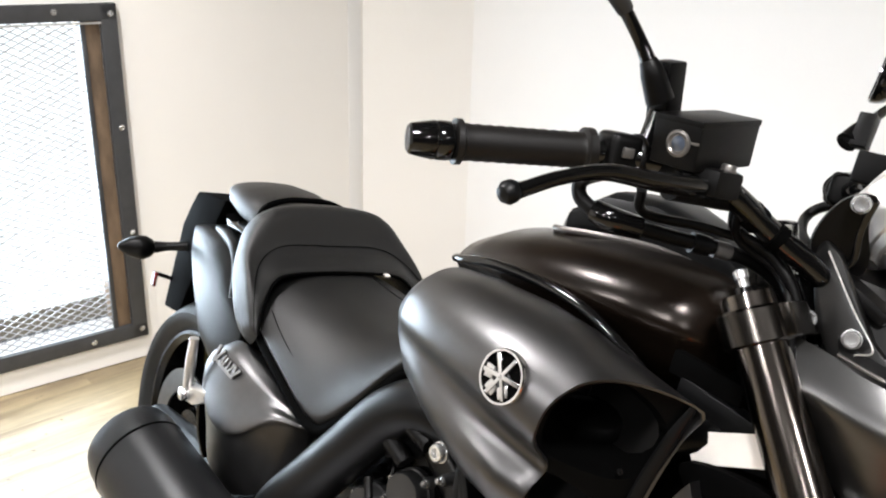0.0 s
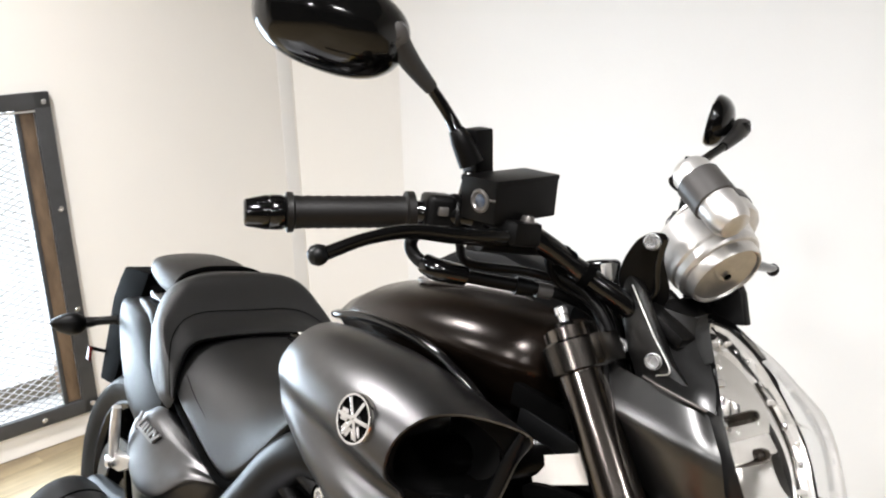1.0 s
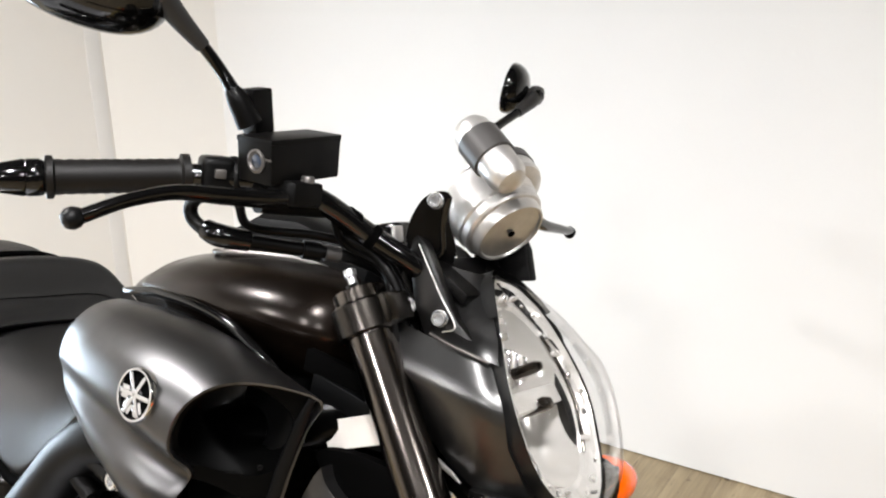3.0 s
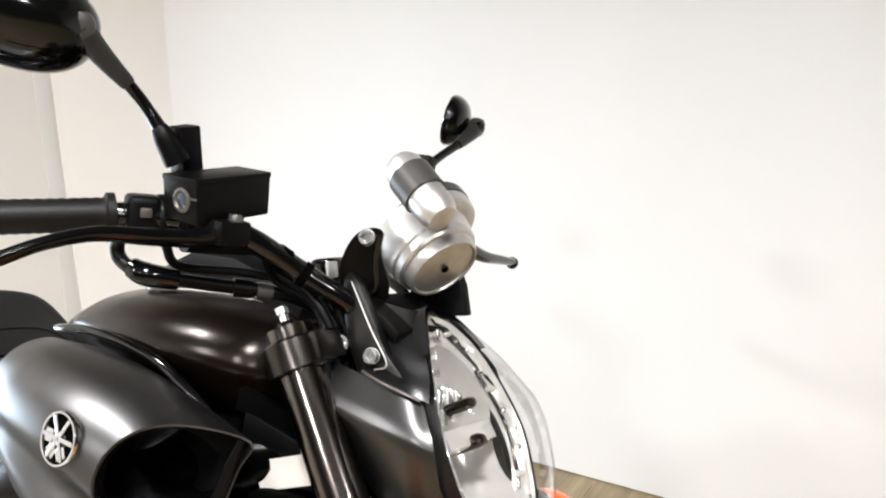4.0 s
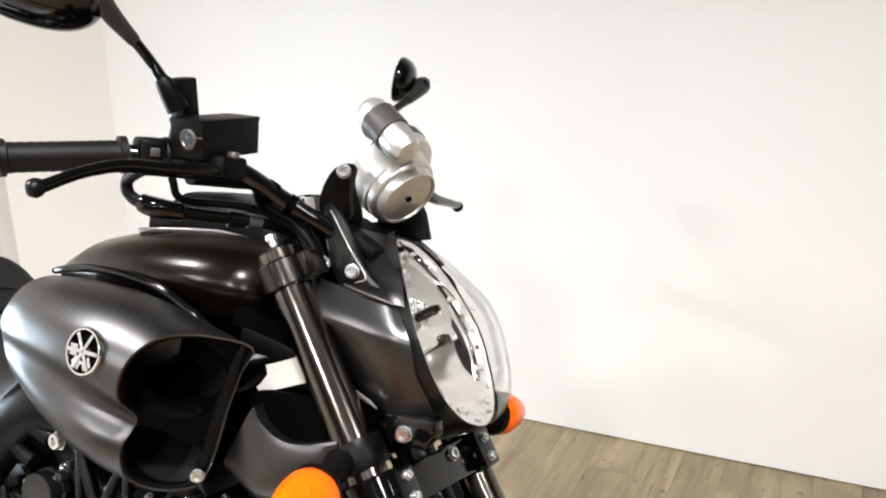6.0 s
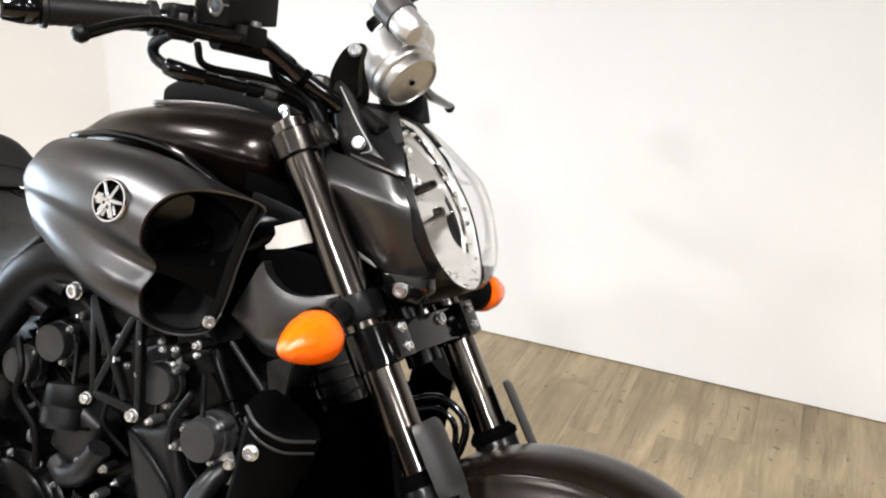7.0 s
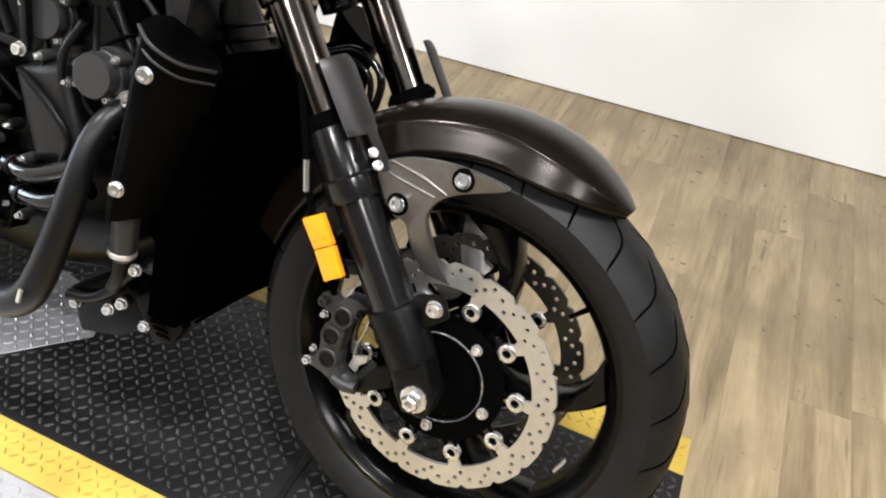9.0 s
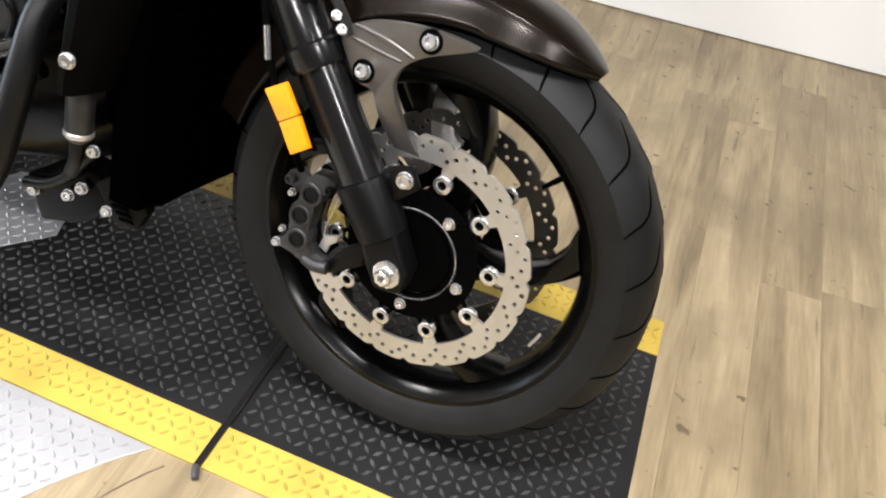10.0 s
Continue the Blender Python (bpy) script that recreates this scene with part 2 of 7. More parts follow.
def block(size, m, bevel=0.003, bm=None, segs=2, taper=1.0):
    """A box with rounded edges; taper narrows its top."""
    own = bmesh.new()
    bmesh.ops.create_cube(own, size=1)
    for v in own.verts:
        k = taper if v.co.z > 0 else 1.0
        v.co = vec(v.co.x * size[0] * k, v.co.y * size[1] * k, v.co.z * size[2])
    if bevel:
        bmesh.ops.bevel(own, geom=list(own.edges), offset=bevel, segments=segs, affect="EDGES", profile=0.6, clamp_overlap=True)
    own.transform(m)
    return merge(bm, own)


def oval(cx, y0, y1, z0, z1, n=32, power=2.6, start=0.0, x_of=None):
    """A rounded ring across the bike at x = cx."""
    out = []
    for j in range(n):
        a = start + 2 * math.pi * j / n
        c, s = math.cos(a), math.sin(a)
        k = (abs(c) ** power + abs(s) ** power) ** (-1 / power)
        out.append(vec(cx, (y0 + y1) / 2 + (y1 - y0) / 2 * c * k, (z0 + z1) / 2 + (z1 - z0) / 2 * s * k))
    return out


def bolt(parent, centre, axis, r=0.009, h=0.006, mat=None, name="bolt"):
    """A socket bolt: a rounded head with a hexagon sunk in its middle."""
    m = axis_frame(centre, axis)
    bm = turned([(r * 1.14, -0.001), (r * 1.14, 0.0010), (r, 0.0011), (r, h * 0.75), (r * 0.85, h), (r * 0.55, h), (r * 0.50, h - 0.004), (r * 0.05, h - 0.004)], m, 18)
    return part(name, bm, mat or BOLT, parent)


def mirrored(bm):
    own = bm.copy()
    own.transform(Matrix.Diagonal((1, -1, 1, 1)))
    bmesh.ops.reverse_faces(own, faces=own.faces)
    return own


def thing(name, m=None, label="", category="", group="", kind=""):
    ob = new(name)
    ob.empty_display_size = 0.1
    if m is not None:
        ob.matrix_world = m
    return tagged(ob, label, category, group, kind)

# ---- the room ----
ROOM_H = 2.9


def slab(name, size, m, mat, label, category="wall"):
    ob = part(name, block(size, Matrix.Identity(4), 0.0), mat, None)
    ob.matrix_world = m
    return tagged(ob, label, category, kind="structure")


A_RIGHT, A_LEFT = math.atan(0.06), math.atan(0.033)
# the white wall, that runs beside the bike, and the cream wall behind its tail with the mesh window
slab("wall_north", (9.4, 0.15, ROOM_H), pose(1.7, 1.665 + 0.06 * 1.7 + 0.076, ROOM_H / 2, 0, 0, math.degrees(A_RIGHT)), WALL_WHITE, "smooth white painted wall beside the motorcycle")
# unseen walls and ceiling, added dark to deepen the bike's reflections
slab("wall_south", (9.4, 0.15, ROOM_H), pose(1.5, -6.0, ROOM_H / 2), WALL_UNSEEN, "unseen wall closing the room, coloured dark to darken reflections")
slab("wall_east", (0.15, 8.4, ROOM_H), pose(6.1, -2.0, ROOM_H / 2), WALL_UNSEEN, "unseen wall closing the room, coloured dark to darken reflections")
slab("ceiling", (9.6, 8.6, 0.1), pose(1.6, -2.0, ROOM_H + 0.05), CEIL, "unseen ceiling, coloured dark to darken reflections on the motorcycle", "ceiling")
WEST = Matrix.Translation((-2.758, 0, 0)) @ pose(0, 0, 0, 0, 0, -math.degrees(A_LEFT))
WY0, WY1, WZ0, WZ1 = -0.98, 0.36, 0.085, 1.175


def west_wall():
    """The cream wall with the hole of its window."""
    bm = bmesh.new()
    for y0, y1, z0, z1 in ((-6.1, WY0, 0, ROOM_H), (WY1, 1.7, 0, ROOM_H), (WY0, WY1, 0, WZ0), (WY0, WY1, WZ1, ROOM_H)):
        block((0.2, y1 - y0, z1 - z0), pose(-0.1, (y0 + y1) / 2, (z0 + z1) / 2), 0.0, bm)
    ob = part("wall_west", bm, WALL_CREAM, None)
    ob.matrix_world = WEST
    tagged(ob, "smooth cream painted wall with a mesh window", "wall", kind="structure")
    band = part("trim", block((0.003, 0.055, ROOM_H), pose(0.0015, 1.225, ROOM_H / 2), 0.001), WALL_WHITE, None)
    band.matrix_world = WEST
    tagged(band, "narrow white painted upright trim on the cream wall", "trim", kind="structure")


west_wall()
# cream panel set across the corner of the room
slab("wall_corner", (0.42, 0.05, ROOM_H), pose(-2.5585 - 0.633 * 0.025, 1.3915 + 0.775 * 0.025, ROOM_H / 2, 0, 0, 39.2), WALL_CREAM, "smooth cream painted wall set across the corner")


def mesh_window():
    win = thing("window_1", WEST, "steel framed window covered with expanded metal mesh", "window", kind="structure")
    f, h = 0.05, 0.02
    yc, zc, wy, wz = (WY0 + WY1) / 2, (WZ0 + WZ1) / 2, WY1 - WY0, WZ1 - WZ0
    for name, size, at in (
        ("frame_top", (h, wy + 2 * f - 0.1, f), (h / 2, yc, WZ1 + f / 2 - 0.05)),
        ("frame_bottom", (h, wy + 2 * f - 0.1, f), (h / 2, yc, WZ0 - f / 2 + 0.05)),
        ("frame_right", (h, f, wz - 0.1 + 0.096), (h / 2, WY1 + f / 2 - 0.05, zc)),
        ("frame_left", (h, f, wz - 0.1 + 0.096), (h / 2, WY0 - f / 2 + 0.05, zc)),
    ):
        part("window_frame", block(size, pose(*at), 0.003), FRAME_STEEL, win, "dark grey steel frame strip with bolts")
    for k in range(4):
        bolt(win, (h, WY1 - 0.02, WZ0 + 0.03 + k * (wz - 0.06) / 3), (1, 0, 0), 0.008, 0.005)
    for k in range(4):
        bolt(win, (h, WY1 - 0.18 - k * 0.32, WZ1 - 0.022), (1, 0, 0), 0.008, 0.005)
        bolt(win, (h, WY1 - 0.18 - k * 0.32, WZ0 + 0.022), (1, 0, 0), 0.008, 0.005)
    for y in (WY1 - 0.101, WY0 + 0.101):
        part("inner_strip", block((0.016, 0.014, wz - 0.1), pose(0.002, y, zc), 0.002), FRAME_STEEL, win, "dark inner steel strip")
    for y in (WY1 - 0.072, WY0 + 0.072):
        part("wooden_reveal", block((0.10, 0.044, wz - 0.1), pose(-0.045, y, zc), 0.003), WOOD_STRIP, win, "weathered brown wooden reveal strip")
    for y in (WY0 + 0.004, WY1 - 0.004):
        part("white_reveal", block((0.17, 0.006, wz), pose(-0.11, y, zc), 0.001), TRIM_WHITE, win, "white painted reveal")
        part("back_frame", block((0.012, 0.012, wz), pose(-0.195, y, zc), 0.001), FRAME_STEEL, win)
    for z in (WZ0 + 0.004, WZ1 - 0.004):
        part("white_reveal", block((0.17, wy - 0.012, 0.006), pose(-0.11, yc, z), 0.001), TRIM_WHITE, win, "white painted reveal")
        part("back_frame", block((0.012, wy - 0.024, 0.012), pose(-0.195, yc, z), 0.001), FRAME_STEEL, win)
    part("bright_edge", block((0.004, wy - 0.1, 0.006), pose(h + 0.002, yc, WZ1 - 0.056), 0.001), ALU, win)
    # strands of expanded metal, two families that cross into lozenges; a second sheet stands behind the first
    for sheet, (x0, half) in enumerate(((-0.02, 0.0014),)):
        bm = bmesh.new()
        y0, y1, z0, z1 = WY0 + 0.075, WY1 - 0.090, WZ0 + 0.045, WZ1 - 0.050
        slope, pitch = 0.52, 0.0215
        width, height = y1 - y0, z1 - z0
        for sgn in (1, -1):
            c = -slope * width
            while c < height + slope * width:
                # the line z = z0 + c + sgn*slope*(y-y0), cut to the opening
                ends = []
                for y in (0.0, width):
                    z = c + sgn * slope * y
                    if 0 <= z <= height:
                        ends.append((y, z))
                for z in (0.0, height):
                    y = (z - c) / (sgn * slope)
                    if 0 < y < width:
                        ends.append((y, z))
                if len(ends) >= 2:
                    a, b = ends[0], ends[1]
                    pa, pb = vec(x0 + sgn * 0.001, y0 + a[0], z0 + a[1]), vec(x0 + sgn * 0.001, y0 + b[0], z0 + b[1])
                    if (pb - pa).length > 0.01:
                        d = (pb - pa).normalized()
                        s = vec(0, -d.z, d.y) * half
                        q = [bm.verts.new(p + o) for p in (pa, pb) for o in (s + vec(0.0012, 0, 0), s - vec(0.0012, 0, 0), -s - vec(0.0012, 0, 0), -s + vec(0.0012, 0, 0))]
                        for i in range(4):
                            j = (i + 1) % 4
                            bm.faces.new((q[i], q[j], q[4 + j], q[4 + i]))
                c += pitch
        part("mesh_sheet", bm, MESH, win, "grey expanded metal mesh sheet")
    return win


mesh_window()
glow = bpy.data.materials.new("bright_daylight")
glow.use_nodes = True
em = glow.node_tree.nodes.new("ShaderNodeEmission")
em.inputs["Strength"].default_value = 1.25
em.inputs["Color"].default_value = (0.95, 0.98, 1.0, 1)
glow.node_tree.links.new(em.outputs[0], glow.node_tree.nodes["Material Output"].inputs["Surface"])
backdrop = part("backdrop", block((0.02, 4.0, 3.0), pose(-3.6, -0.4, 1.2), 0.0), glow, None)
tagged(backdrop, "overexposed daylight outside the mesh window", "daylight", kind="structure")

# ---- floor, lift plate and tread plates ----
base = part("ground", block((10, 9, 0.1), pose(1.6, -2.0, -0.07), 0.0), material("floor_base", (0.12, 0.10, 0.07), 0.8), None)
tagged(base, "screed under the boards", "floor", kind="structure")
MAT_X0, MAT_X1, BLACK0, BLACK1, MAT_Y0, MAT_Y1 = -1.95, 0.385, -0.222, 0.254, -0.302, 0.347


def strip(name, outline, z, mat, label, category, thick=0.006):
    ob = part(name, prism([(x, y, z - thick) for x, y in outline], (0, 0, thick), None, 0.0008, 1), mat, None)
    return tagged(ob, label, category, kind="structure")


SKEW = 0.05


def end_x(y):
    return MAT_X1 - SKEW * (y - 0.1)


lift = {}
lift["black"] = [
    strip("platform", [(MAT_X0, BLACK0), (-0.211, BLACK0), (-0.231, BLACK1), (MAT_X0, BLACK1)], 0.0, MATBLACK, "black painted steel tread plate under the wheels", "platform"),
    strip("platform", [(-0.203, BLACK0), (end_x(BLACK0), BLACK0), (end_x(BLACK1), BLACK1), (-0.223, BLACK1)], 0.0, MATBLACK, "black painted steel tread plate under the wheels", "platform"),
]
lift["yellow"] = [
    strip("platform_edge", [(MAT_X0, MAT_Y0), (end_x(MAT_Y0), MAT_Y0), (end_x(BLACK0), BLACK0 - 0.0005), (MAT_X0, BLACK0 - 0.0005)], 0.0005, YELLOW, "yellow painted border of the tread plate", "border"),
    strip("platform_edge", [(MAT_X0, BLACK1 + 0.0005), (end_x(BLACK1), BLACK1 + 0.0005), (end_x(MAT_Y1), MAT_Y1), (MAT_X0, MAT_Y1)], 0.0005, YELLOW, "yellow painted border of the tread plate", "border"),
]
SILVER = [(MAT_X0, MAT_Y0 - 0.002), (-0.283, MAT_Y0 - 0.002), (-0.325, -0.352), (-0.372, -0.42), (-0.43, -0.52), (-0.50, -0.70), (-0.56, -1.2), (MAT_X0, -1.2)]
silver = strip("tread_plate", SILVER, -0.001, TREAD, "bare aluminium tread plate beside the yellow border", "tread plate")
# patch of light under the engine, imitated by a thin pale metal sheet
LIT_PATCH = [(-0.715, 0.0), (-0.825, -0.128), (-0.952, -0.005), (-0.90, 0.12), (-0.75, 0.09)]
lit_patch = strip("tread_plate", LIT_PATCH, 0.0035, TREAD, "patch of light under the engine, laid as a pale aluminium piece", "tread plate", 0.003)


def inside(poly, x, y):
    hit = False
    for (x0, y0), (x1, y1) in zip(poly, poly[1:] + poly[:1]):
        if (y0 > y) != (y1 > y) and x < (x1 - x0) * (y - y0) / (y1 - y0) + x0:
            hit = not hit
    return hit


def lugs(keep, z, x0, x1, y0, y1, mat, parent):
    """Raised lozenge lugs of a tread plate, turned by turns one way and the other."""
    pitch, length, width, height = 0.0190, 0.0094, 0.0034, 0.0028
    verts, faces = [], []
    rng = random.Random(3)
    ni, nj = int((x1 - x0) / pitch), int((y1 - y0) / pitch)
    for i in range(ni + 1):
        for j in range(nj + 1):
            x, y = x0 + i * pitch, y0 + j * pitch
            if not keep(x, y):
                continue
            a = radians(45 if (i + j) % 2 else -45) + rng.uniform(-0.03, 0.03)
            c, s = math.cos(a), math.sin(a)
            k = len(verts)
            for u, v, h in ((-length, 0, 0), (0, -width, 0), (length, 0, 0), (0, width, 0), (-length * 0.6, 0, height), (0, -width * 0.45, height), (length * 0.6, 0, height), (0, width * 0.45, height)):
                verts.append((x + u * c - v * s, y + u * s + v * c, z + h))
            faces += [(k + 4, k + 5, k + 6, k + 7)] + [(k + q, k + (q + 1) % 4, k + 4 + (q + 1) % 4, k + 4 + q) for q in range(4)]
    me = bpy.data.meshes.new("lugs")
    me.from_pydata(verts, [], faces)
    me.materials.append(mat)
    ob = new("lugs", me)
    ob.parent = parent
    return tagged(ob, "rows of raised lozenge lugs", kind="stuff")


lugs(lambda x, y: BLACK0 + 0.008 < y < BLACK1 - 0.008 and not (-0.236 < x < -0.197) and x < end_x(y) - 0.01 and not inside(LIT_PATCH, x, y), 0.0, -1.5, 0.38, -0.22, 0.25, LUG_BLACK, lift["black"][0])
lugs(lambda x, y: x < end_x(y) - 0.012 and MAT_Y0 + 0.008 < y < BLACK0 - 0.006, 0.0005, -1.5, 0.38, -0.295, -0.22, LUG_YELLOW, lift["yellow"][0])
lugs(lambda x, y: x < end_x(y) - 0.012 and BLACK1 + 0.008 < y < MAT_Y1 - 0.006, 0.0005, -1.5, 0.38, 0.262, 0.345, LUG_YELLOW, lift["yellow"][1])
lugs(lambda x, y: inside(SILVER, x + 0.012, y + 0.005) and y < MAT_Y0 - 0.01, -0.001, -1.5, -0.25, -1.1, -0.31, TREAD, silver)
lugs(lambda x, y: inside(LIT_PATCH, x, y), 0.0035, -0.98, -0.70, -0.15, 0.13, TREAD, lit_patch)
seam = strip("strap", [(-0.2120, BLACK0 - 0.085), (-0.2005, BLACK0 - 0.085), (-0.2210, BLACK1), (-0.2330, BLACK1)], 0.0045, material("black_rubber_strap", (0.004, 0.0035, 0.003), 0.35, 0, 0.5, 0.4, 60, 0.3, 300), "thin black worn strip across the tread plate", "strip", 0.0035)
hook = part("hook", tube([(-0.206, -0.304, 0.004), (-0.203, -0.312, 0.003), (-0.196, -0.324, 0.002)], [0.005, 0.006, 0.005], 8), FRAME_STEEL, seam, "bent steel end")

groove = part("floor_joint", tube([(-0.250, -0.322, -0.0035), (-0.270, -0.352, -0.0035), (-0.297, -0.405, -0.0035), (-0.315, -0.46, -0.0035)], 0.0013, 8), WOOD_STRIP, None)
tagged(groove, "dark open joint in the boards beside the tread plate", "floor joint", kind="structure")


def plank_material():
    m = bpy.data.materials.new("weathered_oak_boards")
    m.use_nodes = True
    n, link = m.node_tree.nodes, m.node_tree.links.new
    b = n["Principled BSDF"]
    co, info, add, mp = n.new("ShaderNodeTexCoord"), n.new("ShaderNodeObjectInfo"), n.new("ShaderNodeVectorMath"), n.new("ShaderNodeMapping")
    mul = n.new("ShaderNodeVectorMath")
    mul.operation = "SCALE"
    mul.inputs[0].default_value = (37.0, 91.0, 13.0)
    link(info.outputs["Random"], mul.inputs["Scale"])
    link(co.outputs["Object"], add.inputs[0])
    link(mul.outputs[0], add.inputs[1])
    mp.inputs["Scale"].default_value = (1.0, 0.085, 1.0)
    link(add.outputs[0], mp.inputs["Vector"])
    g1, g2, g3 = (n.new("ShaderNodeTexNoise") for _ in range(3))
    for g, s, d in ((g1, 15, 5), (g2, 150, 4), (g3, 3.6, 5)):
        g.inputs["Scale"].default_value, g.inputs["Detail"].default_value = s, d
        link((add if g is g3 else mp).outputs[0], g.inputs["Vector"])
    g1.inputs["Distortion"].default_value = 0.9
    ramp = n.new("ShaderNodeValToRGB")
    e = ramp.color_ramp.elements
    e[0].position, e[0].color = 0.28, (0.166, 0.124, 0.069, 1)
    e[1].position, e[1].color = 0.72, (0.382, 0.302, 0.182, 1)
    mid = ramp.color_ramp.elements.new(0.50)
    mid.color = (0.274, 0.212, 0.124, 1)
    mx = n.new("ShaderNodeMath")
    mx.operation = "MULTIPLY_ADD"
    mx.inputs[1].default_value, mx.inputs[2].default_value = 0.32, -0.16
    link(g2.outputs["Fac"], mx.inputs[0])
    sm = n.new("ShaderNodeMath")
    link(g1.outputs["Fac"], sm.inputs[0])
    link(mx.outputs[0], sm.inputs[1])
    sm2 = n.new("ShaderNodeMath")
    mr = n.new("ShaderNodeMapRange")
    mr.inputs["To Min"].default_value, mr.inputs["To Max"].default_value = -0.045, 0.045
    link(info.outputs["Random"], mr.inputs["Value"])
    link(sm.outputs[0], sm2.inputs[0])
    link(mr.outputs[0], sm2.inputs[1])
    link(sm2.outputs[0], ramp.inputs[0])
    # small dark knots and stains
    g4 = n.new("ShaderNodeTexNoise")
    g4.inputs["Scale"].default_value, g4.inputs["Detail"].default_value = 30, 3
    link(add.outputs[0], g4.inputs["Vector"])
    kr = n.new("ShaderNodeMapRange")
    kr.inputs["From Min"].default_value, kr.inputs["From Max"].default_value, kr.inputs["To Max"].default_value = 0.675, 0.73, 0.8
    link(g4.outputs["Fac"], kr.inputs["Value"])
    spots = n.new("ShaderNodeMix")
    spots.data_type = "RGBA"
    spots.inputs["B"].default_value = (0.075, 0.052, 0.03, 1)
    link(kr.outputs[0], spots.inputs["Factor"])
    # grey wear over the grain
    wear = n.new("ShaderNodeMix")
    wear.data_type = "RGBA"
    wear.inputs["B"].default_value = (0.172, 0.130, 0.075, 1)
    wr = n.new("ShaderNodeMapRange")
    wr.inputs["From Min"].default_value, wr.inputs["From Max"].default_value, wr.inputs["To Max"].default_value = 0.47, 0.66, 0.75
    link(g3.outputs["Fac"], wr.inputs["Value"])
    link(wr.outputs[0], wear.inputs["Factor"])
    link(ramp.outputs[0], wear.inputs["A"])
    link(wear.outputs["Result"], spots.inputs["A"])
    # thin dark cracks along the grain
    mp2, g5, cr = n.new("ShaderNodeMapping"), n.new("ShaderNodeTexNoise"), n.new("ShaderNodeMapRange")
    mp2.inputs["Scale"].default_value = (1.0, 0.05, 1.0)
    link(add.outputs[0], mp2.inputs["Vector"])
    g5.inputs["Scale"].default_value, g5.inputs["Detail"].default_value, g5.inputs["Distortion"].default_value = 70, 3, 0.4
    link(mp2.outputs[0], g5.inputs["Vector"])
    cr.inputs["From Min"].default_value, cr.inputs["From Max"].default_value, cr.inputs["To Max"].default_value = 0.66, 0.71, 0.7
    link(g5.outputs["Fac"], cr.inputs["Value"])
    cracks = n.new("ShaderNodeMix")
    cracks.data_type = "RGBA"
    cracks.inputs["B"].default_value = (0.105, 0.078, 0.050, 1)
    link(cr.outputs[0], cracks.inputs["Factor"])
    link(spots.outputs["Result"], cracks.inputs["A"])
    link(cracks.outputs["Result"], b.inputs["Base Color"])
    b.inputs["Roughness"].default_value = 0.42
    bump = n.new("ShaderNodeBump")
    bump.inputs["Strength"].default_value, bump.inputs["Distance"].default_value = 0.15, 0.002
    link(g2.outputs["Fac"], bump.inputs["Height"])
    link(bump.outputs[0], b.inputs["Normal"])
    return m


PLANK = plank_material()


def boards():
    floor = thing("floor", pose(0, 0, -0.004, 0, 0, 2.0), "light weathered oak board floor running across the room", "floor", kind="structure")
    rng = random.Random(5)
    meshes = {}
    rest = bmesh.new()
    x, w = -2.86, 0.124
    while x < 6.0:
        y = -6.3 + rng.uniform(-1.0, 0.0)
        end = 1.68 + 0.026 * x
        while y < end:
            length = rng.choice((0.9, 1.2, 1.5))
            if y < -5.9:
                y += length
                continue
            if y + length > end:
                length = round(end - y + 0.02, 3)
            size = (w - 0.0002, length - 0.0002, 0.012)
            if -2.9 < x < 2.6 and y + length > -1.0:
                if length not in meshes:
                    bm = block(size, pose(0, 0, -0.006), 0.0003, None, 1)
                    me = bpy.data.meshes.new("board")
                    bm.to_mesh(me)
                    bm.free()
                    me.materials.append(PLANK)
                    meshes[length] = me
                ob = new("board", meshes[length])
                ob.parent = floor
                ob.location = (x, y + length / 2, 0)
            else:
                quad = [rest.verts.new((x + u * size[0] / 2, y + length / 2 + v * size[1] / 2, 0)) for u, v in ((-1, -1), (1, -1), (1, 1), (-1, 1))]
                rest.faces.new(quad)
            y += length
        x += w
    tagged(part("far_boards", rest, PLANK, floor), "rows of boards farther off", kind="stuff")
    return floor


boards()

# ---- the motorcycle ----
# Built upright, x ahead from the front axle, y to its left, z up from the ground; then leaned on its stand.
LEANED = Matrix.Translation((0, 0, 0.30583)) @ pose(0, 0, 0, 0, 0, -3.776) @ pose(0, 0, 0, -13.066, 0, 0) @ Matrix.Translation((0, 0, -0.3125))
bike = thing("motorcycle", LEANED, "satin black muscle motorcycle with large air scoops, leaning on its stand", "motorcycle")
AXLE = vec(0.0, 0, 0.3125)
WX, WZ = 0.005, 0.3185
FORK0, FORKD = vec(-0.065, 0, 0.413), vec(-0.5667, 0, 0.824).normalized()
FORKN = vec(FORKD.z, 0, -FORKD.x)  # ahead of the fork, square to it
FORK_Y = 0.113


def fork_at(u, side=-1, ahead=0.0, out=0.0):
    return FORK0 + FORKD * u + FORKN * ahead + vec(0, side * (FORK_Y + out), 0)


# -- front wheel --
def wheel_frame(x, z):
    """z of the frame runs to the bike's left, x ahead, so that y of it is down."""
    return Matrix(((1, 0, 0, x), (0, 0, 1, 0), (0, -1, 0, z), (0, 0, 0, 1)))


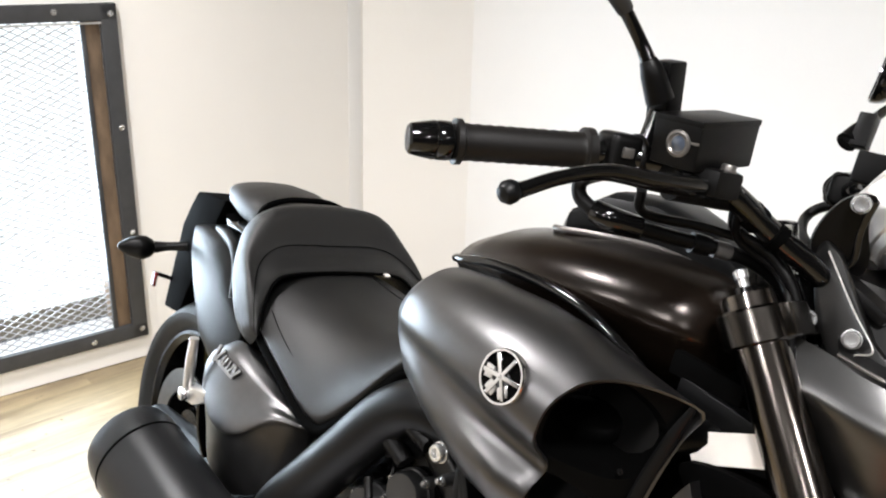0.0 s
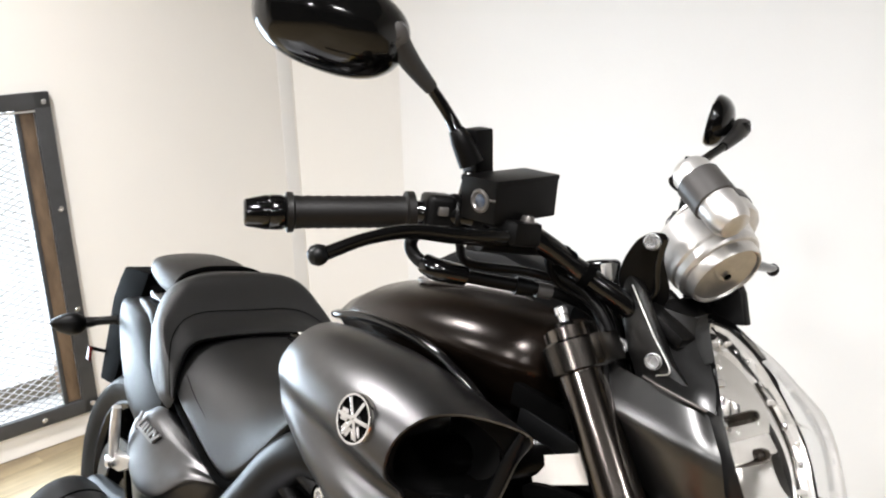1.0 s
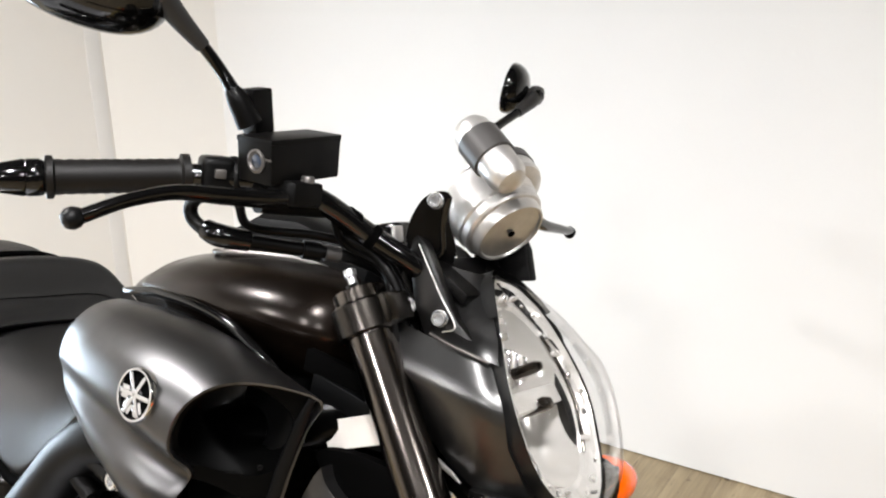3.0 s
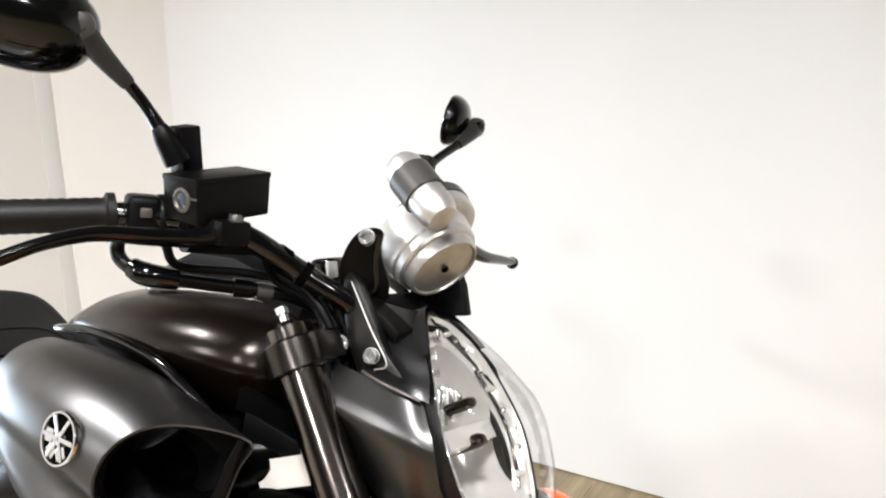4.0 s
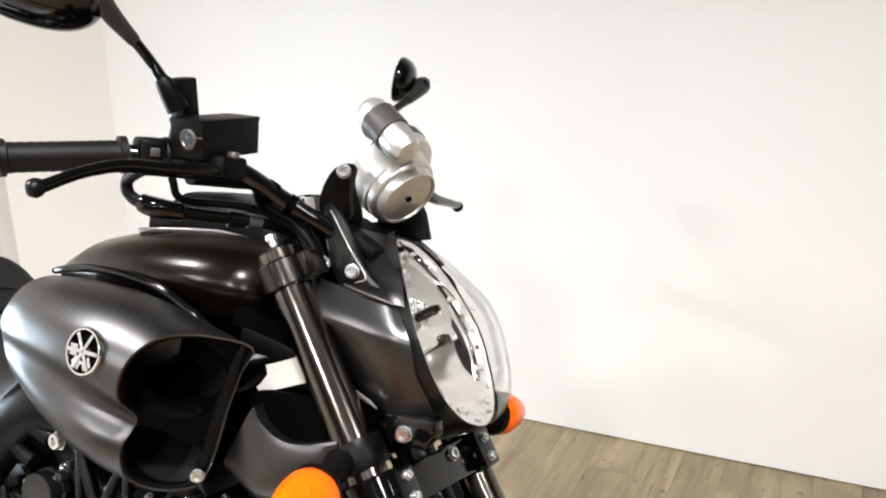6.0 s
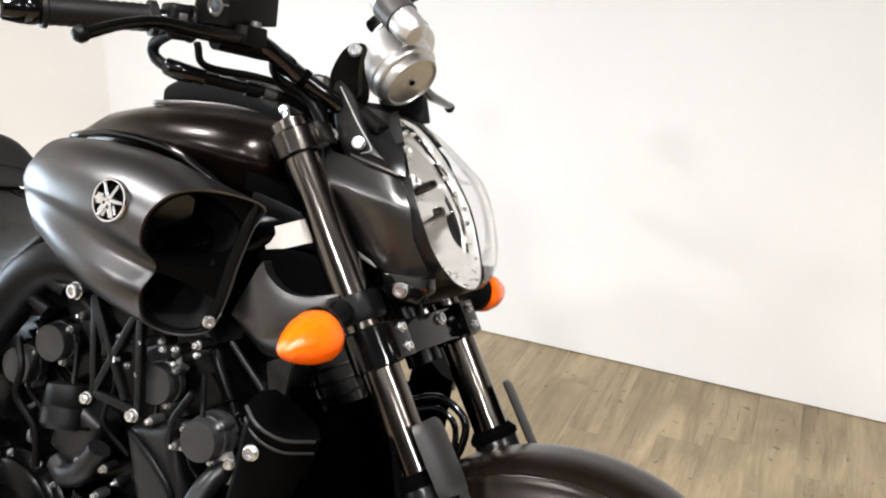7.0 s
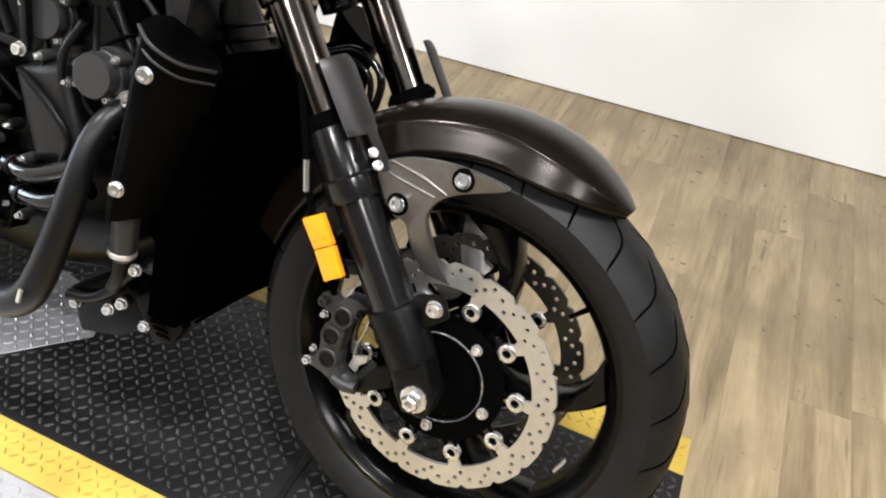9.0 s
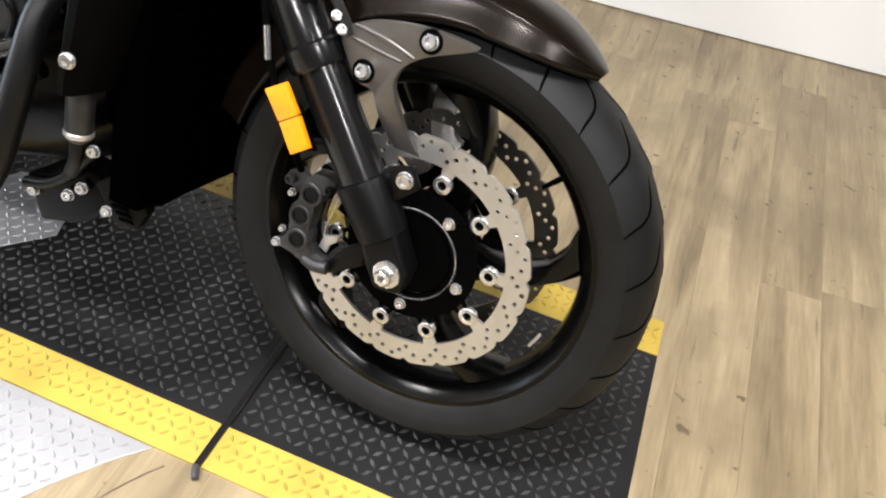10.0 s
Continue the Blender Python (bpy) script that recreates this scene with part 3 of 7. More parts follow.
def tyre(name, x, z, r_out, r_bead, half, n, grooves, parent, label):
    prof = []
    crown = 0.062 * half / 0.061
    m = 40
    shoulder = 0.033
    # tread arc from shoulder to shoulder, then sidewalls down to the beads
    for i in range(m + 1):
        y = -half + 2 * half * i / m
        prof.append((r_out - shoulder * (abs(y) / half) ** 2.7, y))
    low = [(r_out - shoulder - 0.012, half * 0.985), (r_out - shoulder - 0.022, half * 0.93), (r_bead + 0.010, half * 0.86), (r_bead + 0.004, half * 0.82), (r_bead, half * 0.76)]
    prof = [(r, -y) for r, y in low[::-1]] + prof + low
    bm = bmesh.new()
    fr = wheel_frame(x, z)
    rings = []
    for r, y in prof:
        ring = []
        for j in range(n):
            a = 2 * math.pi * j / n
            rr = r
            if grooves and abs(y) < half:
                v = abs(y) / half
                side = 1 if y > 0 else -1
                if 0.10 < v < 0.93:
                    step = 2 * math.pi / grooves
                    bend = (0.55 * v + 0.16 * math.sin(v * 5.5)) * step * 1.5
                    q = ((a + (0.5 * step if side > 0 else 0) - bend) / step) % 1.0
                    d = min(q, 1 - q) * step * r_out
                    if d < 0.0031:
                        rr -= 0.0055
            ring.append(fr @ vec(rr * math.cos(a), rr * math.sin(a), y))
        rings.append(ring)
    skin(rings, False, bm)
    return part(name, bm, RUBBER, parent, label, 28)


front_tyre = tyre("front_tyre", WX, WZ, 0.3235, 0.250, 0.066, 160, 0, bike, "black front tyre with curved tread grooves")


def tread_grooves():
    """Curved grooves that sweep from each shoulder toward the middle of the tread."""
    for side in (-1, 1):
        pts = []
        for v, turn in ((0.99, -0.020), (0.88, -0.004), (0.72, 0.010), (0.54, 0.030), (0.38, 0.068), (0.24, 0.125), (0.10, 0.175)):
            r = 0.3235 - 0.033 * v**2.7 - 0.0010
            pts.append((r * math.cos(turn), side * 0.066 * v, r * math.sin(turn)))
        me = None
        for k in range(26):
            if me is None:
                first = part("tread_groove", tube(pts, [0.0012, 0.0020, 0.0022, 0.0022, 0.0022, 0.0020, 0.0012], 8), DARK, front_tyre)
                me = first.data
                ob = first
            else:
                ob = new("tread_groove", me)
                ob.parent = front_tyre
            a = -2 * math.pi * (k + (0.5 if side > 0 else 0)) / 26
            ob.matrix_basis = Matrix.Translation((WX, 0, WZ)) @ Matrix.Rotation(a, 4, "Y")
    # worn raised lettering on the sidewall, as plain bars
    for k, (w, h) in enumerate(((0.010, 0.013), (0.004, 0.013), (0.010, 0.012), (0.009, 0.013), (0.004, 0.012))):
        a = radians(-55 + 3.0 * k)
        fr = axis_frame((WX + 0.2745 * math.cos(a), -0.0598, WZ + 0.2745 * math.sin(a)), (0, -1, 0.0), (math.cos(a), 0, math.sin(a)))
        part("lettering_bar", block((h, w, 0.0016), fr, 0.0004, None, 1), GREY, front_tyre, "worn grey raised sidewall bar")


tread_grooves()


def wheel_rim(x, z, r, half, name, label, spokes, first, parent):
    fr = wheel_frame(x, z)
    bm = turned([(r + 0.001, -half), (r + 0.002, -half + 0.004), (r - 0.006, -half + 0.008), (r - 0.010, -half * 0.6), (r - 0.012, 0), (r - 0.010, half * 0.6), (r - 0.006, half - 0.008), (r + 0.002, half - 0.004), (r + 0.001, half),
                 (r - 0.006, half), (r - 0.018, half - 0.010), (r - 0.026, half * 0.5), (r - 0.030, 0), (r - 0.026, -half * 0.5), (r - 0.018, -half + 0.010), (r - 0.006, -half)], fr, 96, None, True)
    rim = part(name, bm, RIM, parent, label, 30)
    hub = turned([(0.020, -half - 0.006), (0.055, -half - 0.004), (0.060, -half * 0.5), (0.048, 0), (0.060, half * 0.5), (0.055, half + 0.004), (0.020, half + 0.006), (0.018, half), (0.018, -half)], fr, 40, None, True)
    part("hub", hub, RIM, rim)
    for k in range(spokes):
        a = radians(first + 360 / spokes * k)
        rings = []
        for i in range(9):
            f = i / 8
            rad = 0.045 + f * (r - 0.028 - 0.045)
            w = 0.023 - 0.0085 * math.sin(f * 2.6) + 0.020 * f**7
            lean = a + radians(-5.4 + (rad - 0.143) * 185) + w / rad
            d = 0.026 + 0.008 * f
            c, s = math.cos(lean), math.sin(lean)
            ring = []
            for j in range(12):
                b = 2 * math.pi * j / 12
                u, v = w * math.copysign(abs(math.cos(b)) ** 0.7, math.cos(b)), d * math.copysign(abs(math.sin(b)) ** 0.7, math.sin(b))
                ring.append(vec(x + rad * c - u * s, v, z + rad * s + u * c))
            rings.append(ring)
        part("spoke", skin(rings), RIM, rim)
    return rim


front_rim = wheel_rim(WX, WZ, 0.250, 0.051, "front_rim", "gloss black five spoke cast wheel", 5, 0, bike)
part("valve", tube([AXLE + vec(0.1655, -0.008, 0.1655), AXLE + vec(0.140, -0.012, 0.140)], [0.0045, 0.0030], 8), DARK, front_rim, "short black valve stem")
part("balance_weight", block((0.024, 0.010, 0.004), Matrix.Translation(AXLE + vec(0.192, -0.010, -0.0835)) @ pose(0, 0, 0, 0, -66, 0), 0.001), ALU, front_rim, "stuck on silver balance weight")


def brake_disc(side, parent):
    """A waved, drilled disc with ten tabs, its carrier and its bobbins."""
    yd = side * 0.0613
    n = 360
    waves = 20
    bm = bmesh.new()
    thick = 0.0025
    rows = []
    for face in (-thick, thick):
        inner, outer = [], []
        for j in range(n):
            a = 2 * math.pi * j / n
            w = (a * waves / (2 * math.pi)) % 1.0
            ro = 0.1735 - 0.0055 * max(0.0, 1 - abs(w - 0.5) / 0.14) ** 1.0
            t = ((a - radians(7)) / (2 * math.pi) * 10 + 0.5) % 1.0 - 0.5
            tab = max(0.0, min(1.0, (0.105 - abs(t)) / 0.03))
            ri = 0.139 - 0.018 * tab
            inner.append(vec(ri * math.cos(a), yd + face, 0.3125 + ri * math.sin(a)))
            outer.append(vec(ro * math.cos(a), yd + face, 0.3125 + ro * math.sin(a)))
        rows.append((inner, outer))
    # both faces filled round the drilled holes, then walls joined on
    loops = [rows[0][0], rows[0][1]]
    for k in range(waves):
        for f, rad in ((0.12, 0.166), (0.34, 0.157), (0.56, 0.1485), (0.80, 0.160)):
            a = (k + f) / waves * 2 * math.pi
            loops.append([vec(rad * math.cos(a) + 0.0034 * math.cos(b), yd - thick, 0.3125 + rad * math.sin(a) + 0.0034 * math.sin(b)) for b in (2 * math.pi * j / 10 for j in range(10))])
    lift_by = vec(0, 2 * thick, 0)
    for side_by in (vec(0, 0, 0), lift_by):
        edges = []
        for loop in loops:
            vs = [bm.verts.new(p + side_by) for p in loop]
            edges += [bm.edges.new((vs[i], vs[(i + 1) % len(vs)])) for i in range(len(vs))]
        bmesh.ops.triangle_fill(bm, edges=edges, use_beauty=True)
    for loop in loops:
        skin([loop, [p + lift_by for p in loop]], False, bm)
    bmesh.ops.remove_doubles(bm, verts=bm.verts, dist=1e-6)
    # far disc: its shade is put into the darker steel
    disc = part("front_brake_disc", bm, STEEL if side < 0 else STEEL_SHADED, parent, "waved steel brake disc with drilled holes" if side < 0 else "waved steel brake disc with shade put into its dark colour", 25)
    for k in range(10):
        a = radians(7 + 36 * k)
        c = vec(0.1166 * math.cos(a), yd, 0.3125 + 0.1166 * math.sin(a))
        ring = turned([(0.0128, -0.0040), (0.0128, 0.0040), (0.0110, 0.0052), (0.0066, 0.0052), (0.0058, 0.0040), (0.0058, -0.0040), (0.0066, -0.0052), (0.0110, -0.0052)], axis_frame(c, (0, 1, 0)), 24, None, True)
        bob = part("bobbin", ring, BOLT, disc)
        part("bobbin_pin", turned([(0.0057, -0.0030), (0.0057, 0.0030), (0.0005, 0.0031)], axis_frame(c, (0, 1, 0)), 16), DARK, bob)
    # carrier
    bm = turned([(0.062, yd + 0.004), (0.098, yd + 0.004), (0.098, yd - 0.002), (0.062, yd - 0.004)], Matrix.Translation(AXLE) @ Matrix(((1, 0, 0, 0), (0, 0, 1, 0), (0, -1, 0, 0), (0, 0, 0, 1))), 60, None, True)
    carrier = part("disc_carrier", bm, DARK, parent, "black disc carrier with ten arms")
    for k in range(10):
        a = radians(7 + 36 * k)
        arm = bmesh.new()
        for off in (-0.11, 0.11):
            p0 = AXLE + vec(0.094 * math.cos(a + off), yd, 0.094 * math.sin(a + off))
            p1 = AXLE + vec(0.114 * math.cos(a + off * 0.3), yd, 0.114 * math.sin(a + off * 0.3))
            tube([p0, p1], [0.0035, 0.0028], 8, 0, arm)
        part("carrier_arm", arm, DARK, carrier)
    for k in range(5):
        a = radians(-16 + 72 * k)
        bolt(carrier, AXLE + vec(0.080 * math.cos(a), yd + side * 0.004, 0.080 * math.sin(a)), (0, side, 0), 0.0075, 0.006)
    part("hub_cover", turned([(0.0, 0.0), (0.03, 0.004), (0.058, 0.002), (0.060, -0.004), (0.03, -0.006)], axis_frame(AXLE + vec(0, side * 0.062, 0), (0, side, 0)), 48), DARK, carrier)
    ring = turned([(0.066, 0.0), (0.068, 0.003), (0.070, 0.0)], axis_frame(AXLE + vec(0, side * 0.064, 0), (0, side, 0)), 64, None, True)
    part("hub_ring", ring, CHROME, carrier)
    return disc


for s in (-1, 1):
    brake_disc(s, bike)


# -- fork --
def fork_leg(side):
    def ring(u, r, n=36):
        return turned_ring(fork_at(u, side), r, n)

    def turned_ring(c, r, n):
        return [c + r * (math.cos(a) * FORKN + math.sin(a) * vec(0, 1, 0)) for a in (2 * math.pi * j / n for j in range(n))]

    def along(pairs):
        return skin([ring(u, r) for u, r in pairs])

    leg = part("fork_leg", along([(0.0, 0.0265), (0.0, 0.031), (0.155, 0.0312), (0.155, 0.0365), (0.160, 0.038), (0.184, 0.038), (0.188, 0.0345), (0.255, 0.0345), (0.258, 0.0335)]), FORK_BLACK, bike, "gloss black lower fork tube with a raised band")
    part("dust_seal", along([(0.252, 0.034), (0.254, 0.0375), (0.262, 0.0375), (0.266, 0.034), (0.272, 0.030)]), DARK, leg)
    part("stanchion", along([(0.26, 0.0275), (0.78, 0.0275)]), DARKCHROME, leg, "dark chromed upper fork tube")
    part("fork_cap", along([(0.755, 0.025), (0.772, 0.025), (0.776, 0.021), (0.778, 0.011), (0.788, 0.011)]), GLOSS, leg, "black fork cap")
    part("adjuster", along([(0.786, 0.0055), (0.797, 0.0055), (0.798, 0.0075), (0.806, 0.0075), (0.808, 0.004)]), BOLT, leg, "silver fork adjuster")
    # foot casting, that holds the axle
    foot = along([(-0.075, 0.030), (-0.072, 0.034), (0.0, 0.0375), (0.006, 0.0365), (0.008, 0.032)])
    hw = 0.022
    lugp = [fork_at(-0.06, side, -0.026), fork_at(-0.06, side, 0.030), AXLE + vec(0.026, side * FORK_Y, 0.008), AXLE + vec(0.020, side * FORK_Y, -0.026), AXLE + vec(-0.016, side * FORK_Y, -0.030), AXLE + vec(-0.034, side * FORK_Y, -0.002)]
    prism([p + vec(0, -hw, 0) for p in lugp], (0, 2 * hw, 0), foot, 0.008, 3)
    casting = part("axle_casting", foot, CAST, leg, "matt dark grey cast fork foot")
    if side < 0:
        bm = turned([(0.026, 0.0), (0.026, 0.003), (0.017, 0.004), (0.0165, 0.015), (0.013, 0.018), (0.008, 0.018), (0.0075, 0.010)], axis_frame(AXLE + vec(0, -FORK_Y - 0.022, 0), (0, -1, 0)), 6)
        bmesh.ops.scale(bm, vec=(0.78, 1.0, 0.78), verts=bm.verts, space=Matrix.Translation(-AXLE))
        part("axle_nut", bm, CHROME, leg, "chromed hexagon axle bolt")
        part("axle_washer", turned([(0.0190, 0), (0.0190, 0.003), (0.015, 0.004)], axis_frame(AXLE + vec(0, -FORK_Y - 0.022, 0), (0, -1, 0)), 28), BOLT, leg)
    # stone guard, a curved shell ahead of the tube
    rings = []
    for u, r, lo, hi, off in ((0.178, 0.034, -0.10, 0.42, 0.030), (0.190, 0.038, -0.14, 0.50, 0.028), (0.229, 0.040, -0.16, 0.55, 0.022), (0.232, 0.050, 0.30, 0.72, 0.010), (0.242, 0.0505, 0.30, 0.74, 0.009), (0.246, 0.052, 0.30, 0.75, 0.008), (0.315, 0.052, 0.30, 0.75, 0.006), (0.326, 0.051, 0.28, 0.70, 0.005), (0.331, 0.048, 0.24, 0.62, 0.005)):
        ringp = []
        c = fork_at(u, side, off)
        for rr in (r, r - 0.004):
            row = []
            for j in range(15):
                a = side * (0.55 - hi + (lo + hi) * j / 14)
                row.append(c + rr * (math.cos(a) * FORKN + math.sin(a) * vec(0, 1, 0)))
            ringp += row if rr == r else row[::-1]
        rings.append(ringp)
    guard = part("fork_guard", skin(rings), GUARD, leg, "matt grey plastic fork guard")
    for uu in (0.188, 0.205):
        bolt(guard, fork_at(uu, side, 0.026) + 0.0395 * (math.cos(0.55) * FORKN + side * math.sin(0.55) * vec(0, 1, 0)), math.cos(0.55) * FORKN + side * math.sin(0.55) * vec(0, 1, 0), 0.006, 0.004)
    # rubber ring that carries the indicator
    part("indicator_clamp", along([(0.482, 0.029), (0.482, 0.034), (0.488, 0.036), (0.514, 0.036), (0.520, 0.034), (0.520, 0.029)]), PLASTIC, leg, "black rubber indicator clamp")
    return leg


for s in (-1, 1):
    fork_leg(s)


def yoke(u0, u1, name, label, top):
    bm = bmesh.new()
    for side in (-1, 1):
        rings = []
        for u, r in ((u0, 0.032), (u0 + 0.002, 0.0355), (u1 - 0.003, 0.0355), (u1, 0.033), (u1, 0.0245), (u0, 0.0245)):
            c = fork_at(u, side)
            rings.append([c + r * (math.cos(a) * FORKN + math.sin(a) * vec(0, 1, 0)) for a in (2 * math.pi * j / 32 for j in range(32))])
        rings.append(rings[0])
        skin(rings, False, bm)
    ah = 0.030 if not top else 0.022
    pts = [fork_at(u0 + 0.004, 1, ah, -0.03), fork_at(u0 + 0.004, 1, -0.02, -0.03), fork_at(u0 + 0.004, 0, -0.045), fork_at(u0 + 0.004, -1, -0.02, -0.03), fork_at(u0 + 0.004, -1, ah, -0.03)]
    prism(pts, FORKD * (u1 - u0 - 0.008), bm, 0.004)
    for side in (-1, 1):
        c = fork_at((u0 + u1) / 2, side, 0.030, -0.012)
        m = Matrix((FORKN, vec(0, 1, 0), FORKD)).transposed().to_4x4()
        m.translation = c
        block((0.030, 0.040, (u1 - u0) * 0.92), m, 0.004, bm)
    y = part(name, bm, GLOSS if not top else YOKE, bike, label)
    return y


lower = yoke(0.415, 0.472, "lower_yoke", "black cast lower fork yoke with pinch bolts", False)
for side in (-1, 1):
    for uu in (0.430, 0.457):
        bolt(lower, fork_at(uu, side, 0.0455, -0.014), FORKN, 0.0062, 0.006)
bolt(lower, fork_at(0.455, 1, 0.031, -0.08), FORKN, 0.0085, 0.006)
upper = yoke(0.728, 0.765, "upper_yoke", "satin black upper fork yoke", True)
bolt(upper, vec(-0.462, -0.082, 1.0445) + FORKN * 0.008, FORKN + vec(0, -0.5, 0), 0.0085, 0.006)
bolt(upper, vec(-0.462, 0.082, 1.0445) + FORKN * 0.008, FORKN + vec(0, 0.5, 0), 0.0085, 0.006)
part("steering_stem", tube([FORK0 + FORKD * 0.40, FORK0 + FORKD * 0.80], 0.026, 20), ENGINE, bike)

# -- front mudguard and its bracket --
def mudguard():
    rings, liner = [], []
    for k in range(29):
        deg = 60.5 + (163 - 60.5) * k / 28
        a = radians(deg)
        f = k / 28
        tip = min(1.0, f / 0.22)
        half = 0.079 * max(0.22, math.sqrt(max(0.0, 1 - (1 - tip) ** 2)))
        r = 0.367 + 0.012 * math.sin(min(1, f / 0.75) * math.pi) - 0.014 * (1 - tip) ** 2
        drop = (0.046 + 0.011 * min(1.0, max(0.0, (f - 0.10) / 0.30))) * (1 - (1 - tip) ** 2.0 * 0.85)
        tail = max(0.0, (f - 0.75) / 0.25)
        half *= 1 - 0.15 * tail
        row_out, row_in = [], []
        for j in range(61):
            b = -1 + 2 * j / 60
            y = half * math.copysign(abs(b) ** 0.78, b)
            q = abs(b)
            rr = r - drop * (0.42 * (q / 0.8) ** 2.2 if q <= 0.8 else 0.42 + 0.58 * ((q - 0.8) / 0.2) ** 0.9)
            rr += 0.0030 * tip * math.exp(-(((q - 0.78) / 0.035) ** 2))
            for row, t in ((row_out, 0.0), (row_in, 0.0028)):
                row.append(AXLE + vec((rr - t) * math.cos(a), y * (1 - t * 6), (rr - t) * math.sin(a)))
        rings.append(row_out + row_in[::-1])
        liner.append([AXLE + (p - AXLE) * (1 - k * 0.004) for k in (1, 2) for p in (row_in if k == 1 else row_in[::-1])])
    shell = part("front_mudguard", skin(rings), TANK, bike, "satin black front mudguard with a bronze sheen", 50)
    part("inner_liner", skin(liner), PLASTIC, shell, "matt black inner side", 50)
    return shell


guard = mudguard()
for s in (-1, 1):
    y = s * 0.100
    out = [(-0.130, 0.595), (-0.101, 0.616), (-0.072, 0.625), (-0.035, 0.631), (0.002, 0.632), (0.037, 0.629), (0.043, 0.625), (0.027, 0.617), (-0.006, 0.603), (-0.026, 0.592), (-0.042, 0.578), (-0.049, 0.563), (-0.050, 0.550), (-0.04, 0.522), (-0.033, 0.486), (-0.016, 0.452), (0.0, 0.444), (-0.023, 0.417), (-0.043, 0.436), (-0.059, 0.461), (-0.071, 0.498), (-0.075, 0.535), (-0.098, 0.541), (-0.114, 0.561)]
    br = part("mudguard_bracket", prism([(p.x, y + s * (0.008 - 0.70 * max(0.0, 0.53 - p.y)), p.y) for p in loop_points([(x, z, 0) for x, z in out], 64)], (0, s * 0.010, 0), None, 0.003), GREY, bike, "matt grey cast mudguard bracket")
    for x, z in ((-0.014, 0.618), (-0.092, 0.557)):
        part("bolt_recess", turned([(0.0150, -0.004), (0.0150, 0.0012), (0.0125, 0.0014), (0.0005, 0.0014)], axis_frame((x, s * 0.118, z), (0, s, 0.06)), 24), DARK, br)
        bolt(br, (x, s * 0.1195, z), (0, s, 0.2), 0.0092, 0.008)
    part("bracket_rib", tube([(-0.128, s * 0.1175, 0.595), (-0.087, s * 0.1185, 0.589), (-0.046, s * 0.1175, 0.583)], [0.0022, 0.0034, 0.0022], 10), GREY, br)
    part("bracket_rib", tube([(-0.113, s * 0.1175, 0.609), (-0.071, s * 0.1185, 0.604), (-0.031, s * 0.1175, 0.592)], [0.0022, 0.0034, 0.0022], 10), GREY, br)

